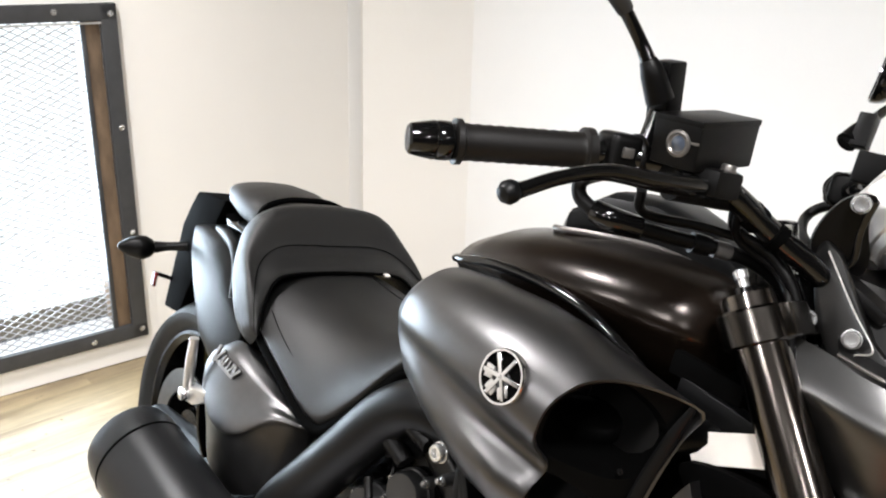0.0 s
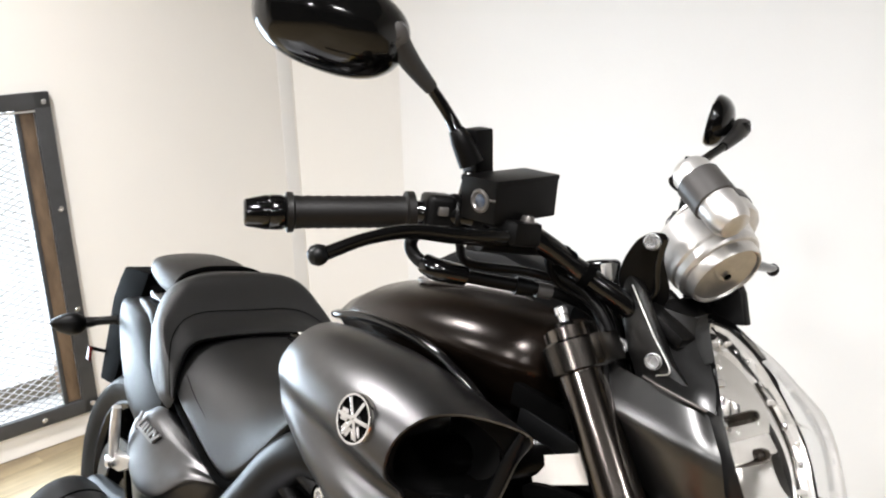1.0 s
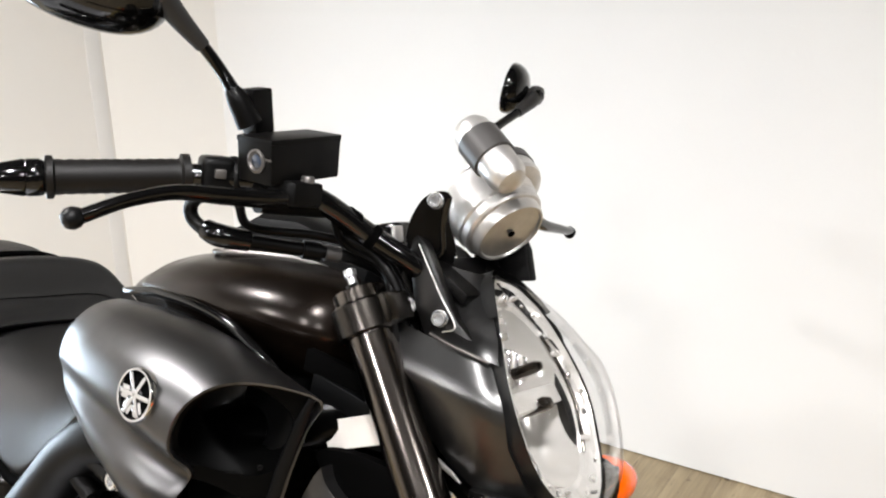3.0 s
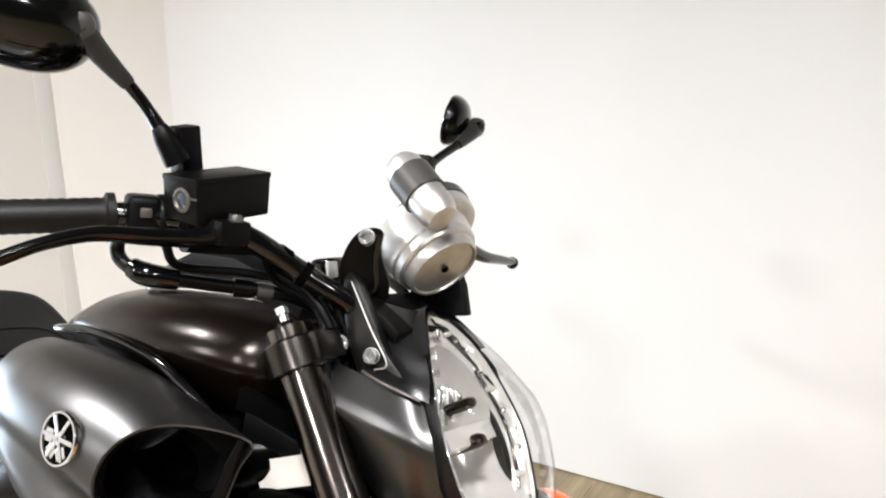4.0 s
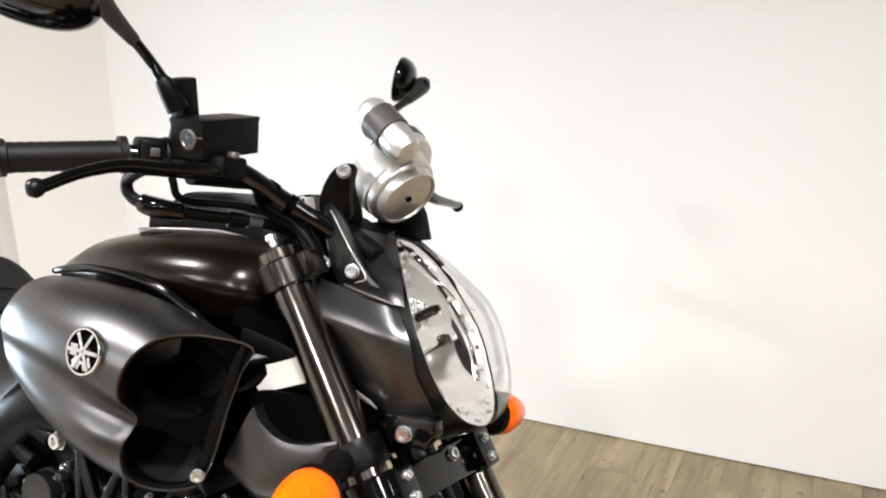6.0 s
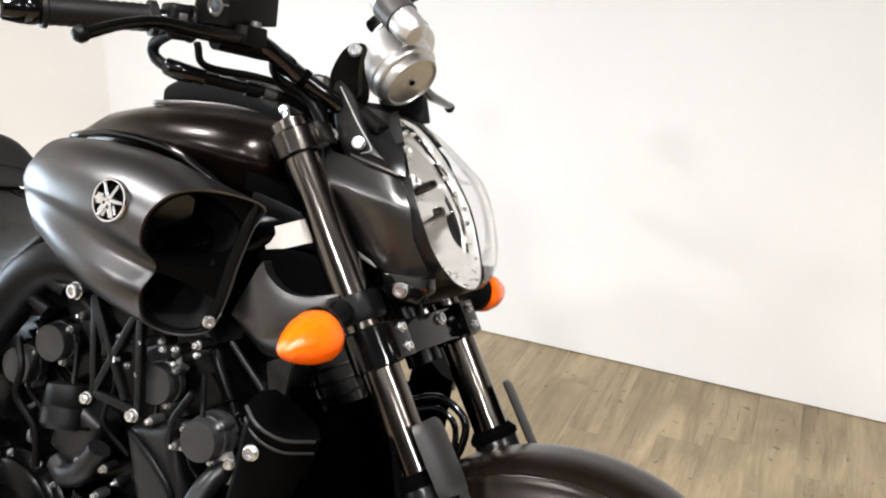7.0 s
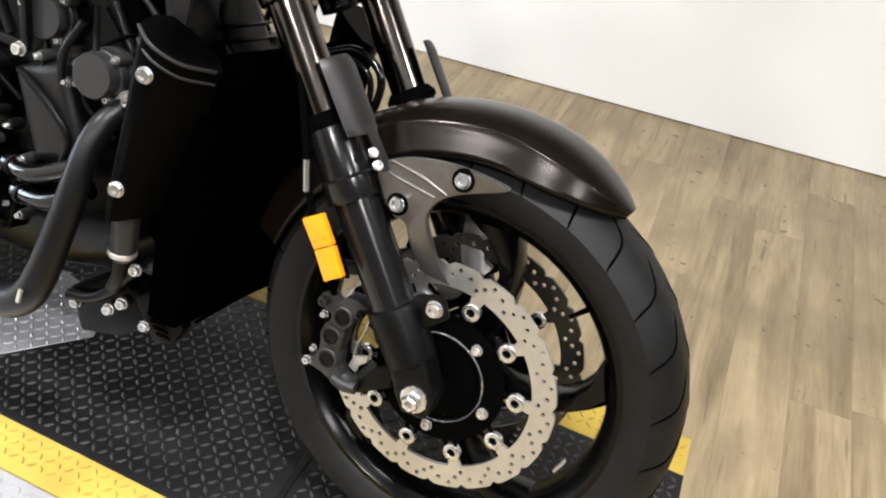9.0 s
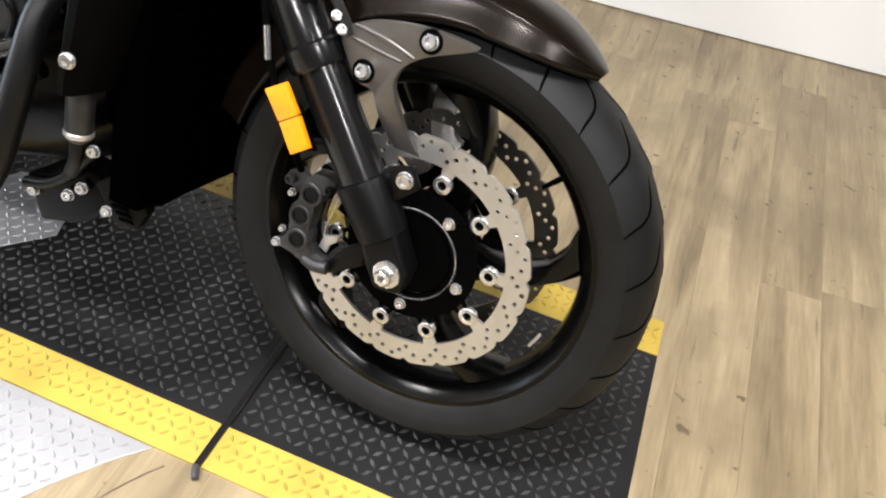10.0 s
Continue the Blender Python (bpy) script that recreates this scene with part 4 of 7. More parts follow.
# -- calipers, reflectors, brake hoses --
def caliper(side):
    y = side * 0.112
    lobes = ((-0.138, 0.367), (-0.150, 0.331), (-0.149, 0.294))
    (x1, z1), (x2, z2), (x3, z3) = lobes
    prof = [(-0.122, 0.400), (-0.106, 0.394), (-0.108, 0.380), (x1 + 0.017, z1 + 0.004), (x1 + 0.013, z1 - 0.011), (-0.132, 0.350), (x2 + 0.018, z2 + 0.005), (x2 + 0.017, z2 - 0.007), (-0.136, 0.3125), (x3 + 0.017, z3 + 0.006), (x3 + 0.017, z3 - 0.007), (-0.124, 0.275), (-0.108, 0.270), (-0.106, 0.259), (-0.127, 0.257), (-0.158, 0.268), (-0.180, 0.271), (-0.185, 0.280), (-0.173, 0.287), (x3 - 0.018, z3 + 0.006), (-0.166, 0.3125), (x2 - 0.019, z2 - 0.003), (x2 - 0.016, z2 + 0.010), (-0.158, 0.351), (x1 - 0.018, z1 - 0.002), (x1 - 0.014, z1 + 0.013), (-0.140, 0.398)]
    cal = part("brake_caliper", prism([(x, y - side * 0.026, z) for x, z in prof], (0, side * 0.026, 0), None, 0.003), CAP, bike, "dark grey six piston brake caliper")
    inner = [(x + (0.006 if x < -0.14 else -0.006), z) for x, z in prof[::2]]
    part("inner_half", prism([(x, y - side * 0.066, z) for x, z in inner], (0, side * 0.036, 0), None, 0.003), ENGINE, cal)
    for x, z in lobes:
        fr = axis_frame(vec(x, y, z), (0, side, 0))
        part("piston_boss", turned([(0.0165, -0.006), (0.0165, 0.002), (0.0150, 0.0035), (0.0005, 0.0035)], fr, 24), CAP, cal)
        part("piston_cap", turned([(0.0120, 0.002), (0.0120, 0.0052), (0.0110, 0.0056), (0.0088, 0.0056), (0.0084, 0.0038), (0.0005, 0.0038)], fr, 28), CAST, cal)
    for x, z, r, m in ((-0.171, 0.379, 0.0075, CAP), (-0.166, 0.361, 0.0048, BOLT), (-0.180, 0.278, 0.0058, BOLT), (-0.173, 0.302, 0.0042, BOLT), (-0.112, 0.384, 0.0055, CAST)):
        bolt(cal, (x, y + side * 0.001, z), (0, side, 0), r, 0.007, m)
    part("top_lug", prism([(-0.180, y - side * 0.012, 0.386), (-0.160, y - side * 0.012, 0.398), (-0.140, y - side * 0.012, 0.385), (-0.155, y - side * 0.012, 0.360), (-0.172, y - side * 0.012, 0.366)], (0, side * 0.010, 0), None, 0.003), CAP, cal)
    part("pad_spring", prism([(-0.126, y - side * 0.026, 0.283), (-0.120, y - side * 0.026, 0.303), (-0.097, y - side * 0.026, 0.312), (-0.099, y - side * 0.026, 0.300), (-0.109, y - side * 0.026, 0.291), (-0.112, y - side * 0.026, 0.277)], (0, side * 0.006, 0), None, 0.002), ALU, cal, "bright brake pad spring")
    part("pad_wire", tube([(-0.121, y - side * 0.022, 0.300), (-0.119, y - side * 0.020, 0.320), (-0.112, y - side * 0.020, 0.345), (-0.108, y - side * 0.020, 0.365)], 0.0012, 6), ALU, cal)
    part("caliper_bracket", prism([(-0.110, y - side * 0.024, 0.262), (-0.085, y - side * 0.024, 0.300), (-0.05, y - side * 0.024, 0.326), (-0.052, y - side * 0.024, 0.285), (-0.100, y - side * 0.024, 0.252)], (0, side * 0.012, 0), None, 0.003), CAST, cal)
    part("banjo", tube([(-0.137, y - side * 0.004, 0.266), (-0.118, y - side * 0.004, 0.262), (-0.100, y - side * 0.006, 0.264)], [0.008, 0.0095, 0.0095], 12), CAP, cal)
    y = side * 0.098
    tab = part("caliper_mount", prism([(-0.035, y + side * 0.012, 0.450), (-0.002, y + side * 0.012, 0.462), (0.012, y + side * 0.012, 0.435), (-0.018, y + side * 0.012, 0.405)], (0, side * 0.010, 0), None, 0.003), CAST, bike, "cast tab with a silver bolt")
    bolt(tab, (-0.008, y + side * 0.023, 0.4415), (0, side, 0), 0.0105, 0.008)
    return cal


for s in (-1, 1):
    caliper(s)
    upper = [(-0.197, s * 0.158, 0.509), (-0.169, s * 0.158, 0.527), (-0.1455, s * 0.158, 0.4925), (-0.1715, s * 0.158, 0.4745)]
    lower = [(-0.1705, s * 0.158, 0.4730), (-0.1445, s * 0.158, 0.4910), (-0.122, s * 0.160, 0.456), (-0.147, s * 0.160, 0.438)]
    ref = part("reflector", prism(upper, (0, s * 0.008, 0), None, 0.0015), AMBER, bike, "amber side reflector on the fork")
    part("lower_lens", prism(lower, (0, s * 0.0085, 0.001), None, 0.0015), AMBER, ref)
    part("reflector_stay", prism([(-0.195, s * 0.150, 0.512), (-0.150, s * 0.150, 0.500), (-0.120, s * 0.150, 0.450), (-0.160, s * 0.150, 0.440)], (0, s * 0.005, 0), None, 0.001), DARK, ref)
    part("brake_hose", tube([(-0.30, s * 0.09, 0.80), (-0.26, s * 0.13, 0.70), (-0.215, s * 0.155, 0.60), (-0.205, s * 0.155, 0.56), (-0.185, s * 0.152, 0.50), (-0.165, s * 0.13, 0.43), (-0.160, s * 0.11, 0.395)], [0.005] * 7, 10), DARK, bike, "black front brake hose")
part("hose_clip", tube([(-0.208, -0.160, 0.585), (-0.200, -0.161, 0.545)], 0.0042, 10), BOLT, bike)
# hose loops between the fork legs
part("brake_hose", tube([(-0.378, 0.03, 0.626), (-0.323, 0.03, 0.667), (-0.277, 0.03, 0.688), (-0.24, 0.03, 0.678), (-0.224, 0.03, 0.657), (-0.226, 0.03, 0.626), (-0.232, 0.03, 0.605)], 0.0062, 12, 60), GLOSS, bike, "shiny black hose loop between the fork legs")
part("brake_hose", tube([(-0.36, 0.02, 0.625), (-0.31, 0.02, 0.658), (-0.273, 0.02, 0.674), (-0.246, 0.02, 0.667), (-0.235, 0.02, 0.651), (-0.233, 0.02, 0.628), (-0.237, 0.02, 0.606)], 0.0048, 12, 60), GLOSS, bike)

# -- tank cover --
def tank():
    rings = []
    for x, w, top, low, p in ((-0.985, 0.035, 0.955, 0.925, 2.0), (-0.965, 0.085, 0.978, 0.91, 2.2), (-0.93, 0.125, 1.003, 0.90, 2.3), (-0.87, 0.150, 1.030, 0.90, 2.4), (-0.79, 0.162, 1.050, 0.895, 2.5), (-0.70, 0.162, 1.062, 0.895, 2.5), (-0.63, 0.152, 1.062, 0.90, 2.6), (-0.575, 0.135, 1.055, 0.905, 2.7), (-0.545, 0.115, 1.040, 0.92, 2.6), (-0.535, 0.085, 1.015, 0.94, 2.4)):
        zs = top - 0.42 * (top - low)
        rings.append([vec(q.x, q.y * (1 - 0.34 * min(1.0, max(0.0, (zs - q.z) / (zs - low))) ** 0.8), q.z) for q in oval(x, -w, w, low, top, 56, p + 0.15)])
    t = part("tank_cover", skin(rings), TANK, bike, "satin black tank cover with soft highlights", 50)
    # ridge lip along the lower edge of the cover
    for s in (-1, 1):
        part("lower_lip", tube([(-0.955, s * 0.100, 0.962), (-0.890, s * 0.160, 0.976), (-0.815, s * 0.168, 0.992), (-0.735, s * 0.168, 0.9955), (-0.662, s * 0.166, 0.988), (-0.612, s * 0.164, 0.971), (-0.574, s * 0.160, 0.953), (-0.560, s * 0.150, 0.935)], [0.003, 0.0055, 0.0065, 0.0065, 0.0065, 0.006, 0.005, 0.003], 12), GLOSS, t, "polished black lower lip")
    console = []
    for x, w, z0, z1 in ((-0.818, 0.052, 1.044, 1.056), (-0.79, 0.080, 1.046, 1.082), (-0.745, 0.074, 1.050, 1.112), (-0.68, 0.058, 1.054, 1.116), (-0.62, 0.046, 1.050, 1.100), (-0.565, 0.038, 1.040, 1.068)):
        console.append(oval(x, -w, w, z0 - 0.012, z1, 28, 4.0))
    part("tank_console", skin(console), FRAME, t, "grey plastic console panel on the tank", 30)
    part("console_lip", tube([(-0.818, -0.066, 1.044), (-0.790, -0.090, 1.048), (-0.72, -0.076, 1.057), (-0.66, -0.056, 1.060), (-0.60, -0.042, 1.054)], [0.003, 0.0042, 0.0042, 0.004, 0.003], 8), GREY, t, "bright edge of the console")
    return t


tank()


# -- air scoops --
def scoop(side):
    """The big hollow air scoop with a double mouth."""
    n = 56
    # sections of the body from its round back to the mouth: inner top, over the upper lobe, the crease, the lower lobe, inner side
    shape = (
        (-0.893, 0.24, [(-0.16, 0.945), (-0.19, 0.965), (-0.225, 0.962), (-0.25, 0.942), (-0.262, 0.918), (-0.258, 0.895), (-0.252, 0.872), (-0.238, 0.852), (-0.215, 0.845), (-0.19, 0.85), (-0.17, 0.865), (-0.155, 0.885), (-0.15, 0.908), (-0.152, 0.928)]),
        (-0.886, 0.62, None),
        (-0.870, 0.90, None),
        (-0.840, 1.0, [(-0.155, 0.955), (-0.19, 0.978), (-0.232, 0.974), (-0.262, 0.950), (-0.274, 0.918), (-0.268, 0.893), (-0.263, 0.866), (-0.248, 0.838), (-0.222, 0.826), (-0.19, 0.832), (-0.165, 0.85), (-0.148, 0.88), (-0.143, 0.91), (-0.146, 0.935)]),
        (-0.770, 1.0, [(-0.152, 0.962), (-0.19, 0.985), (-0.24, 0.979), (-0.278, 0.950), (-0.287, 0.912), (-0.271, 0.879), (-0.276, 0.848), (-0.262, 0.812), (-0.230, 0.796), (-0.19, 0.80), (-0.162, 0.82), (-0.144, 0.86), (-0.138, 0.90), (-0.140, 0.935)]),
        (-0.690, 1.0, [(-0.150, 0.965), (-0.19, 0.985), (-0.245, 0.978), (-0.286, 0.946), (-0.293, 0.905), (-0.268, 0.862), (-0.283, 0.828), (-0.272, 0.790), (-0.237, 0.770), (-0.19, 0.773), (-0.160, 0.80), (-0.142, 0.85), (-0.136, 0.90), (-0.138, 0.94)]),
        (-0.635, 1.0, [(-0.150, 0.962), (-0.195, 0.980), (-0.248, 0.972), (-0.287, 0.938), (-0.292, 0.893), (-0.260, 0.850), (-0.278, 0.815), (-0.268, 0.778), (-0.238, 0.758), (-0.195, 0.760), (-0.165, 0.79), (-0.148, 0.85), (-0.142, 0.90), (-0.142, 0.94)]),
    )
    rings, last = [], shape[0][2]
    for x, k, pts in shape:
        last = pts or last
        cy, cz = sum(p[0] for p in last) / 14, sum(p[1] for p in last) / 14
        rings.append(loop_points([(x, cy + (y - cy) * k, cz + (z - cz) * k) for y, z in last], n))
    # rim of the mouth: from the inner top tip over the top, down the outer side and back up the inner edge
    rim = [(-0.484, -0.170, 0.944), (-0.530, -0.215, 0.957), (-0.562, -0.254, 0.950), (-0.582, -0.281, 0.920), (-0.590, -0.284, 0.876), (-0.594, -0.250, 0.840), (-0.600, -0.265, 0.806), (-0.604, -0.254, 0.768), (-0.594, -0.232, 0.748), (-0.565, -0.208, 0.744), (-0.535, -0.190, 0.758), (-0.520, -0.183, 0.800), (-0.508, -0.178, 0.860), (-0.495, -0.173, 0.910)]
    edge = loop_points(rim, n)
    mid = [a.lerp(b, 0.6) for a, b in zip(rings[-1], edge)]
    rings += [mid, edge]
    c = sum(edge, Vector()) / n
    u = (vec(-0.495, -0.176, 0.86) - vec(-0.586, -0.278, 0.86)).normalized()
    w = u.cross(vec(0, 0, 1)).normalized()
    if w.x < 0:
        w = -w
    v = w.cross(u).normalized()
    if v.z < 0:
        v = -v
    inset = [p + (c - p).normalized() * 0.003 - w * 0.001 for p in edge]
    deep = [p + (c - p).normalized() * 0.0045 - w * 0.010 for p in edge]
    rings += [inset, deep]
    bm = skin(rings, False)
    bm.faces.new([bm.verts.new(p) for p in rings[0]][::-1])
    bmesh.ops.remove_doubles(bm, verts=bm.verts, dist=1e-6)
    if side > 0:
        bm2 = mirrored(bm)
        bm.free()
        bm = bm2
    s = part("air_scoop", bm, SATIN, bike, "large satin black air scoop with a double mouth", 40)
    # face plate with two round throats
    face = bmesh.new()
    loop = [face.verts.new(p) for p in deep]
    edges = [face.edges.new((loop[i], loop[(i + 1) % n])) for i in range(n)]
    centre = c - w * 0.010
    throats = []
    web = vec(-0.522, -0.192, 0.838)
    for pick in ((1, 2, 3, 4, 5, web, 13), (5, 6, 7, 8, 9, 10, 11)):
        pts = [Vector(rim[p]) if isinstance(p, int) else p for p in pick]
        o = sum(pts, Vector()) / len(pts)
        ring = [o + (p - o) * 0.84 - w * 0.011 for p in loop_points(pts, 36)]
        vs = [face.verts.new(p) for p in ring]
        edges += [face.edges.new((vs[i], vs[(i + 1) % 36])) for i in range(36)]
        throats.append((o - w * 0.011, ring))
    bmesh.ops.triangle_fill(face, edges=edges, use_beauty=True)
    bores = []
    for o, first in throats:
        bore = bmesh.new()
        bores.append(bore)
        prev = [bore.verts.new(p) for p in first]
        for depth, k in ((0.006, 0.985), (0.030, 0.95), (0.065, 0.82), (0.100, 0.62)):
            ring = [bore.verts.new(o + (p - o) * k - w * depth - vec(depth * 0.25, 0, 0)) for p in first]
            for i in range(36):
                bore.faces.new((prev[i], prev[(i + 1) % 36], ring[(i + 1) % 36], ring[i]))
            prev = ring
        bore.faces.new(prev)
    if side > 0:
        face, bores = mirrored(face), [mirrored(b) for b in bores]
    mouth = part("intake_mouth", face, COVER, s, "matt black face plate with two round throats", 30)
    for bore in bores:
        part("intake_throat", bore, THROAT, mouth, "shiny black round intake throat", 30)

    def flip(p):
        return vec(p[0], p[1] * -side, p[2])

    bar = [flip(Vector(rim[k]) - w * 0.004 - u * 0.010) for k in (0, 13, 12, 11, 10)]
    part("mouth_edge_strip", tube(bar, [0.004, 0.0075, 0.0080, 0.0080, 0.007], 10, 0, None, 0.6), FRAME, s, "dark grey strip along the mouth")
    bolt(s, flip((-0.532, -0.200, 0.772)), flip((0.6, -0.6, 0)), 0.008, 0.006)
    bolt(s, flip(centre + u * 0.030 + v * 0.005), flip(w), 0.0028, 0.003, CAST)
    # round badge with spokes, plain in its middle
    e = vec(-0.641, -0.291, 0.9235)
    axis = vec(0.05, -1.0, 0.16)
    fr = axis_frame(flip(e), flip(axis), (0, 0, 1))
    ring = turned([(0.0295, -0.004), (0.0300, 0.003), (0.0288, 0.005), (0.0265, 0.005), (0.0255, 0.002), (0.0255, -0.004)], fr, 48, None, True)
    b = part("badge", ring, BADGE, s, "round chromed badge with bars crossing in it")
    part("badge_back", turned([(0.0260, -0.006), (0.0260, 0.001)], fr, 40), DARK, b)
    for k in range(3):
        a = radians(60 * k)
        bar = block((0.051, 0.0052, 0.005), fr @ pose(0, 0, 0.0025, 0, 0, 60 * k + 90), 0.001)
        block((0.013, 0.0145, 0.004), fr @ pose(0.0165 * math.cos(a + math.pi / 2), 0.0165 * math.sin(a + math.pi / 2), 0.002, 0, 0, 60 * k + 90), 0.001, bar)
        part("badge_bar", bar, BADGE, b)
    return s


for s in (-1, 1):
    scoop(s)


def cushion_plate(pts, outw, rise, depth, steps=((0.06, 0.45), (0.16, 0.78), (0.34, 0.95), (0.62, 1.0)), n=0):
    """A plate with a softly domed face: outline, way out, height of its dome, depth behind."""
    pts = loop_points(pts, n) if n else [Vector(p) for p in pts]
    outw = Vector(outw).normalized()
    mid = sum(pts, Vector()) / len(pts)
    rings = [[p - outw * depth for p in pts], pts] + [[p.lerp(mid, k) + outw * rise * h for p in pts] for k, h in steps]
    return skin(rings)


for s in (-1, 1):
    brim = curve_points([(-0.484, 0.160, 0.866), (-0.472, 0.158, 0.847), (-0.440, 0.154, 0.831), (-0.404, 0.148, 0.834), (-0.364, 0.140, 0.848)], 26)
    crease = curve_points([(-0.533, 0.156, 0.776), (-0.500, 0.160, 0.764), (-0.464, 0.162, 0.758), (-0.418, 0.156, 0.780), (-0.360, 0.142, 0.822)], 26)
    hem = curve_points([(-0.531, 0.146, 0.770), (-0.500, 0.146, 0.748), (-0.466, 0.145, 0.732), (-0.420, 0.142, 0.752), (-0.362, 0.134, 0.812)], 26)
    rings = [[p, p.lerp(q, 0.12) + vec(0, 0.003, 0), p.lerp(q, 0.5) + vec(0, 0.002, 0), p.lerp(q, 0.92) + vec(0, 0.001, 0), q.lerp(r, 0.12), q.lerp(r, 0.6), r, r - vec(0, 0.02, -0.006), p - vec(0, 0.02, 0)] for p, q, r in zip(brim, crease, hem)]
    fairing = part("inner_fairing", skin([[vec(p.x, s * p.y, p.z) for p in ring] for ring in rings]), SATIN, bike, "satin black inner fairing beside the radiator", 40)
    # near-black sheet that stands for the shade above the fairing's brim
    part("fairing_hollow_shade", cushion_plate([(-0.510, s * 0.142, 0.872), (-0.445, s * 0.136, 0.886), (-0.372, s * 0.126, 0.876), (-0.356, s * 0.124, 0.846), (-0.404, s * 0.132, 0.824), (-0.440, s * 0.137, 0.820), (-0.480, s * 0.141, 0.838)], (0.1, s, 0), 0.003, 0.012, n=30), DARK, fairing)
    part("fairing_stay", prism([(-0.464, s * 0.150, 0.723), (-0.417, s * 0.150, 0.749), (-0.424, s * 0.150, 0.684), (-0.450, s * 0.150, 0.672)], (0, -s * 0.006, 0), None, 0.002), ENGINE_GREY, fairing, "blue-grey stay plate")
box = part("electrics_box", prism([(-0.545, -0.128, 0.955), (-0.44, -0.118, 0.935), (-0.425, -0.115, 0.890), (-0.525, -0.126, 0.882), (-0.55, -0.130, 0.89)], (0, 0.10, 0), None, 0.004), FRAME, bike, "grey electrics box behind the fork")
part("sticker", prism([(-0.522, -0.1292, 0.901), (-0.449, -0.1222, 0.932), (-0.430, -0.1204, 0.903), (-0.504, -0.1275, 0.872)], (0, -0.0012, 0), None, 0.0003, 1), LABEL, box, "white sticker with lines of tiny print")
for k in range(6):
    z = 0.914 - 0.0046 * k
    part("print_line", block((0.042 - 0.006 * (k % 3), 0.0006, 0.0010), pose(-0.487 + 0.0018 * k, -0.1262 + 0.00017 * k, z - 0.006, 0, -23, 5.5), 0.0), INK, box)
part("box_strap", prism([(-0.56, -0.128, 0.978), (-0.478, -0.118, 0.968), (-0.478, -0.118, 0.945), (-0.56, -0.130, 0.952)], (0, 0.012, 0), None, 0.002), DARK, box)

# -- seat --
def rider_seat():
    # cushion: half width, crown and drooping side edge along its length
    spec = ((-1.42, 0.150, 0.800, 0.735), (-1.36, 0.174, 0.796, 0.722), (-1.30, 0.184, 0.786, 0.705), (-1.22, 0.189, 0.778, 0.678), (-1.15, 0.189, 0.780, 0.652), (-1.10, 0.184, 0.790, 0.648), (-1.05, 0.170, 0.806, 0.696), (-1.00, 0.150, 0.830, 0.765), (-0.96, 0.126, 0.856, 0.815), (-0.93, 0.095, 0.878, 0.850))
    line = curve_points([(x, w, t) for x, w, t, e in spec], 40)
    low = curve_points([(x, e, 0) for x, w, t, e in spec], 40)
    rings = []
    for p, q in zip(line, low):
        x, w, top, edge = p.x, p.y, p.z, q.y
        ring = []
        for k in range(33):
            u = -1 + 2 * k / 32
            y = w * math.sin(u * math.pi / 2)
            ring.append(vec(x, y, edge + (top - edge) * (1 - abs(math.sin(u * math.pi / 2)) ** 3.0) ** 0.75))
        ring += [vec(x, w * 0.96, edge - 0.014), vec(x, w * 0.6, edge - 0.02), vec(x, -w * 0.6, edge - 0.02), vec(x, -w * 0.96, edge - 0.014)]
        rings.append(ring)
    seat = part("rider_seat", skin(rings), LEATHER, bike, "black vinyl rider seat with a raised back bolster", 60)
    # bolster: sections from its tip beside the rider to the middle of the back
    spec = (
        ((-1.315, -0.190, 0.704), (-1.318, -0.197, 0.712), (-1.330, -0.202, 0.714), (-1.352, -0.200, 0.698), (-1.335, -0.190, 0.680)),
        ((-1.338, -0.176, 0.745), (-1.346, -0.192, 0.770), (-1.372, -0.200, 0.784), (-1.408, -0.198, 0.742), (-1.385, -0.186, 0.692)),
        ((-1.362, -0.146, 0.785), (-1.392, -0.164, 0.812), (-1.424, -0.178, 0.842), (-1.462, -0.178, 0.806), (-1.445, -0.165, 0.745)),
        ((-1.370, -0.100, 0.797), (-1.418, -0.108, 0.836), (-1.448, -0.118, 0.896), (-1.505, -0.128, 0.862), (-1.490, -0.11, 0.785)),
        ((-1.372, 0.0, 0.800), (-1.420, 0.0, 0.838), (-1.452, 0.0, 0.906), (-1.515, 0.0, 0.884), (-1.500, 0.0, 0.79)),
    )
    spec = list(spec) + [[(x, -y, z) for x, y, z in sec] for sec in spec[-2::-1]]
    lines = [curve_points([sec[k] for sec in spec], 73) for k in range(5)]
    rings = [loop_points([ln[i] for ln in lines], 40) for i in range(73)]
    bol = part("back_bolster", skin(rings), LEATHER, seat, "horseshoe shaped padded bolster", 60)
    crease = [p + vec(0.0005, 0, 0.0012) for p in lines[1]]
    part("seam", tube(crease[::3], 0.0009, 6), DARK, bol)
    part("piping", tube([p + vec(0.003, 0, 0.002) for p in lines[0]][::4], 0.0030, 8), DARK, seat)
    part("seam", tube([(-1.345, 0.055, 0.799), (-1.27, 0.075, 0.781), (-1.20, 0.085, 0.774), (-1.14, 0.080, 0.776)], 0.0014, 6), DARK, seat)
    part("seam", tube([(-1.325, -0.165, 0.748), (-1.26, -0.174, 0.722), (-1.20, -0.176, 0.700)], 0.0007, 6), DARK, seat)
    part("tag", block((0.010, 0.012, 0.0015), pose(-1.352, 0.092, 0.803, 0, 15, 0), 0.0004), LABEL, seat, "tiny white tag")
    # black base that shows as a gap under the cushion
    gap = [(p.x, -p.y * 0.955, q.y - 0.022) for p, q in zip(line, low)]
    part("base_trim", tube(gap[4::3], 0.010, 10), DARK, seat)
    return seat


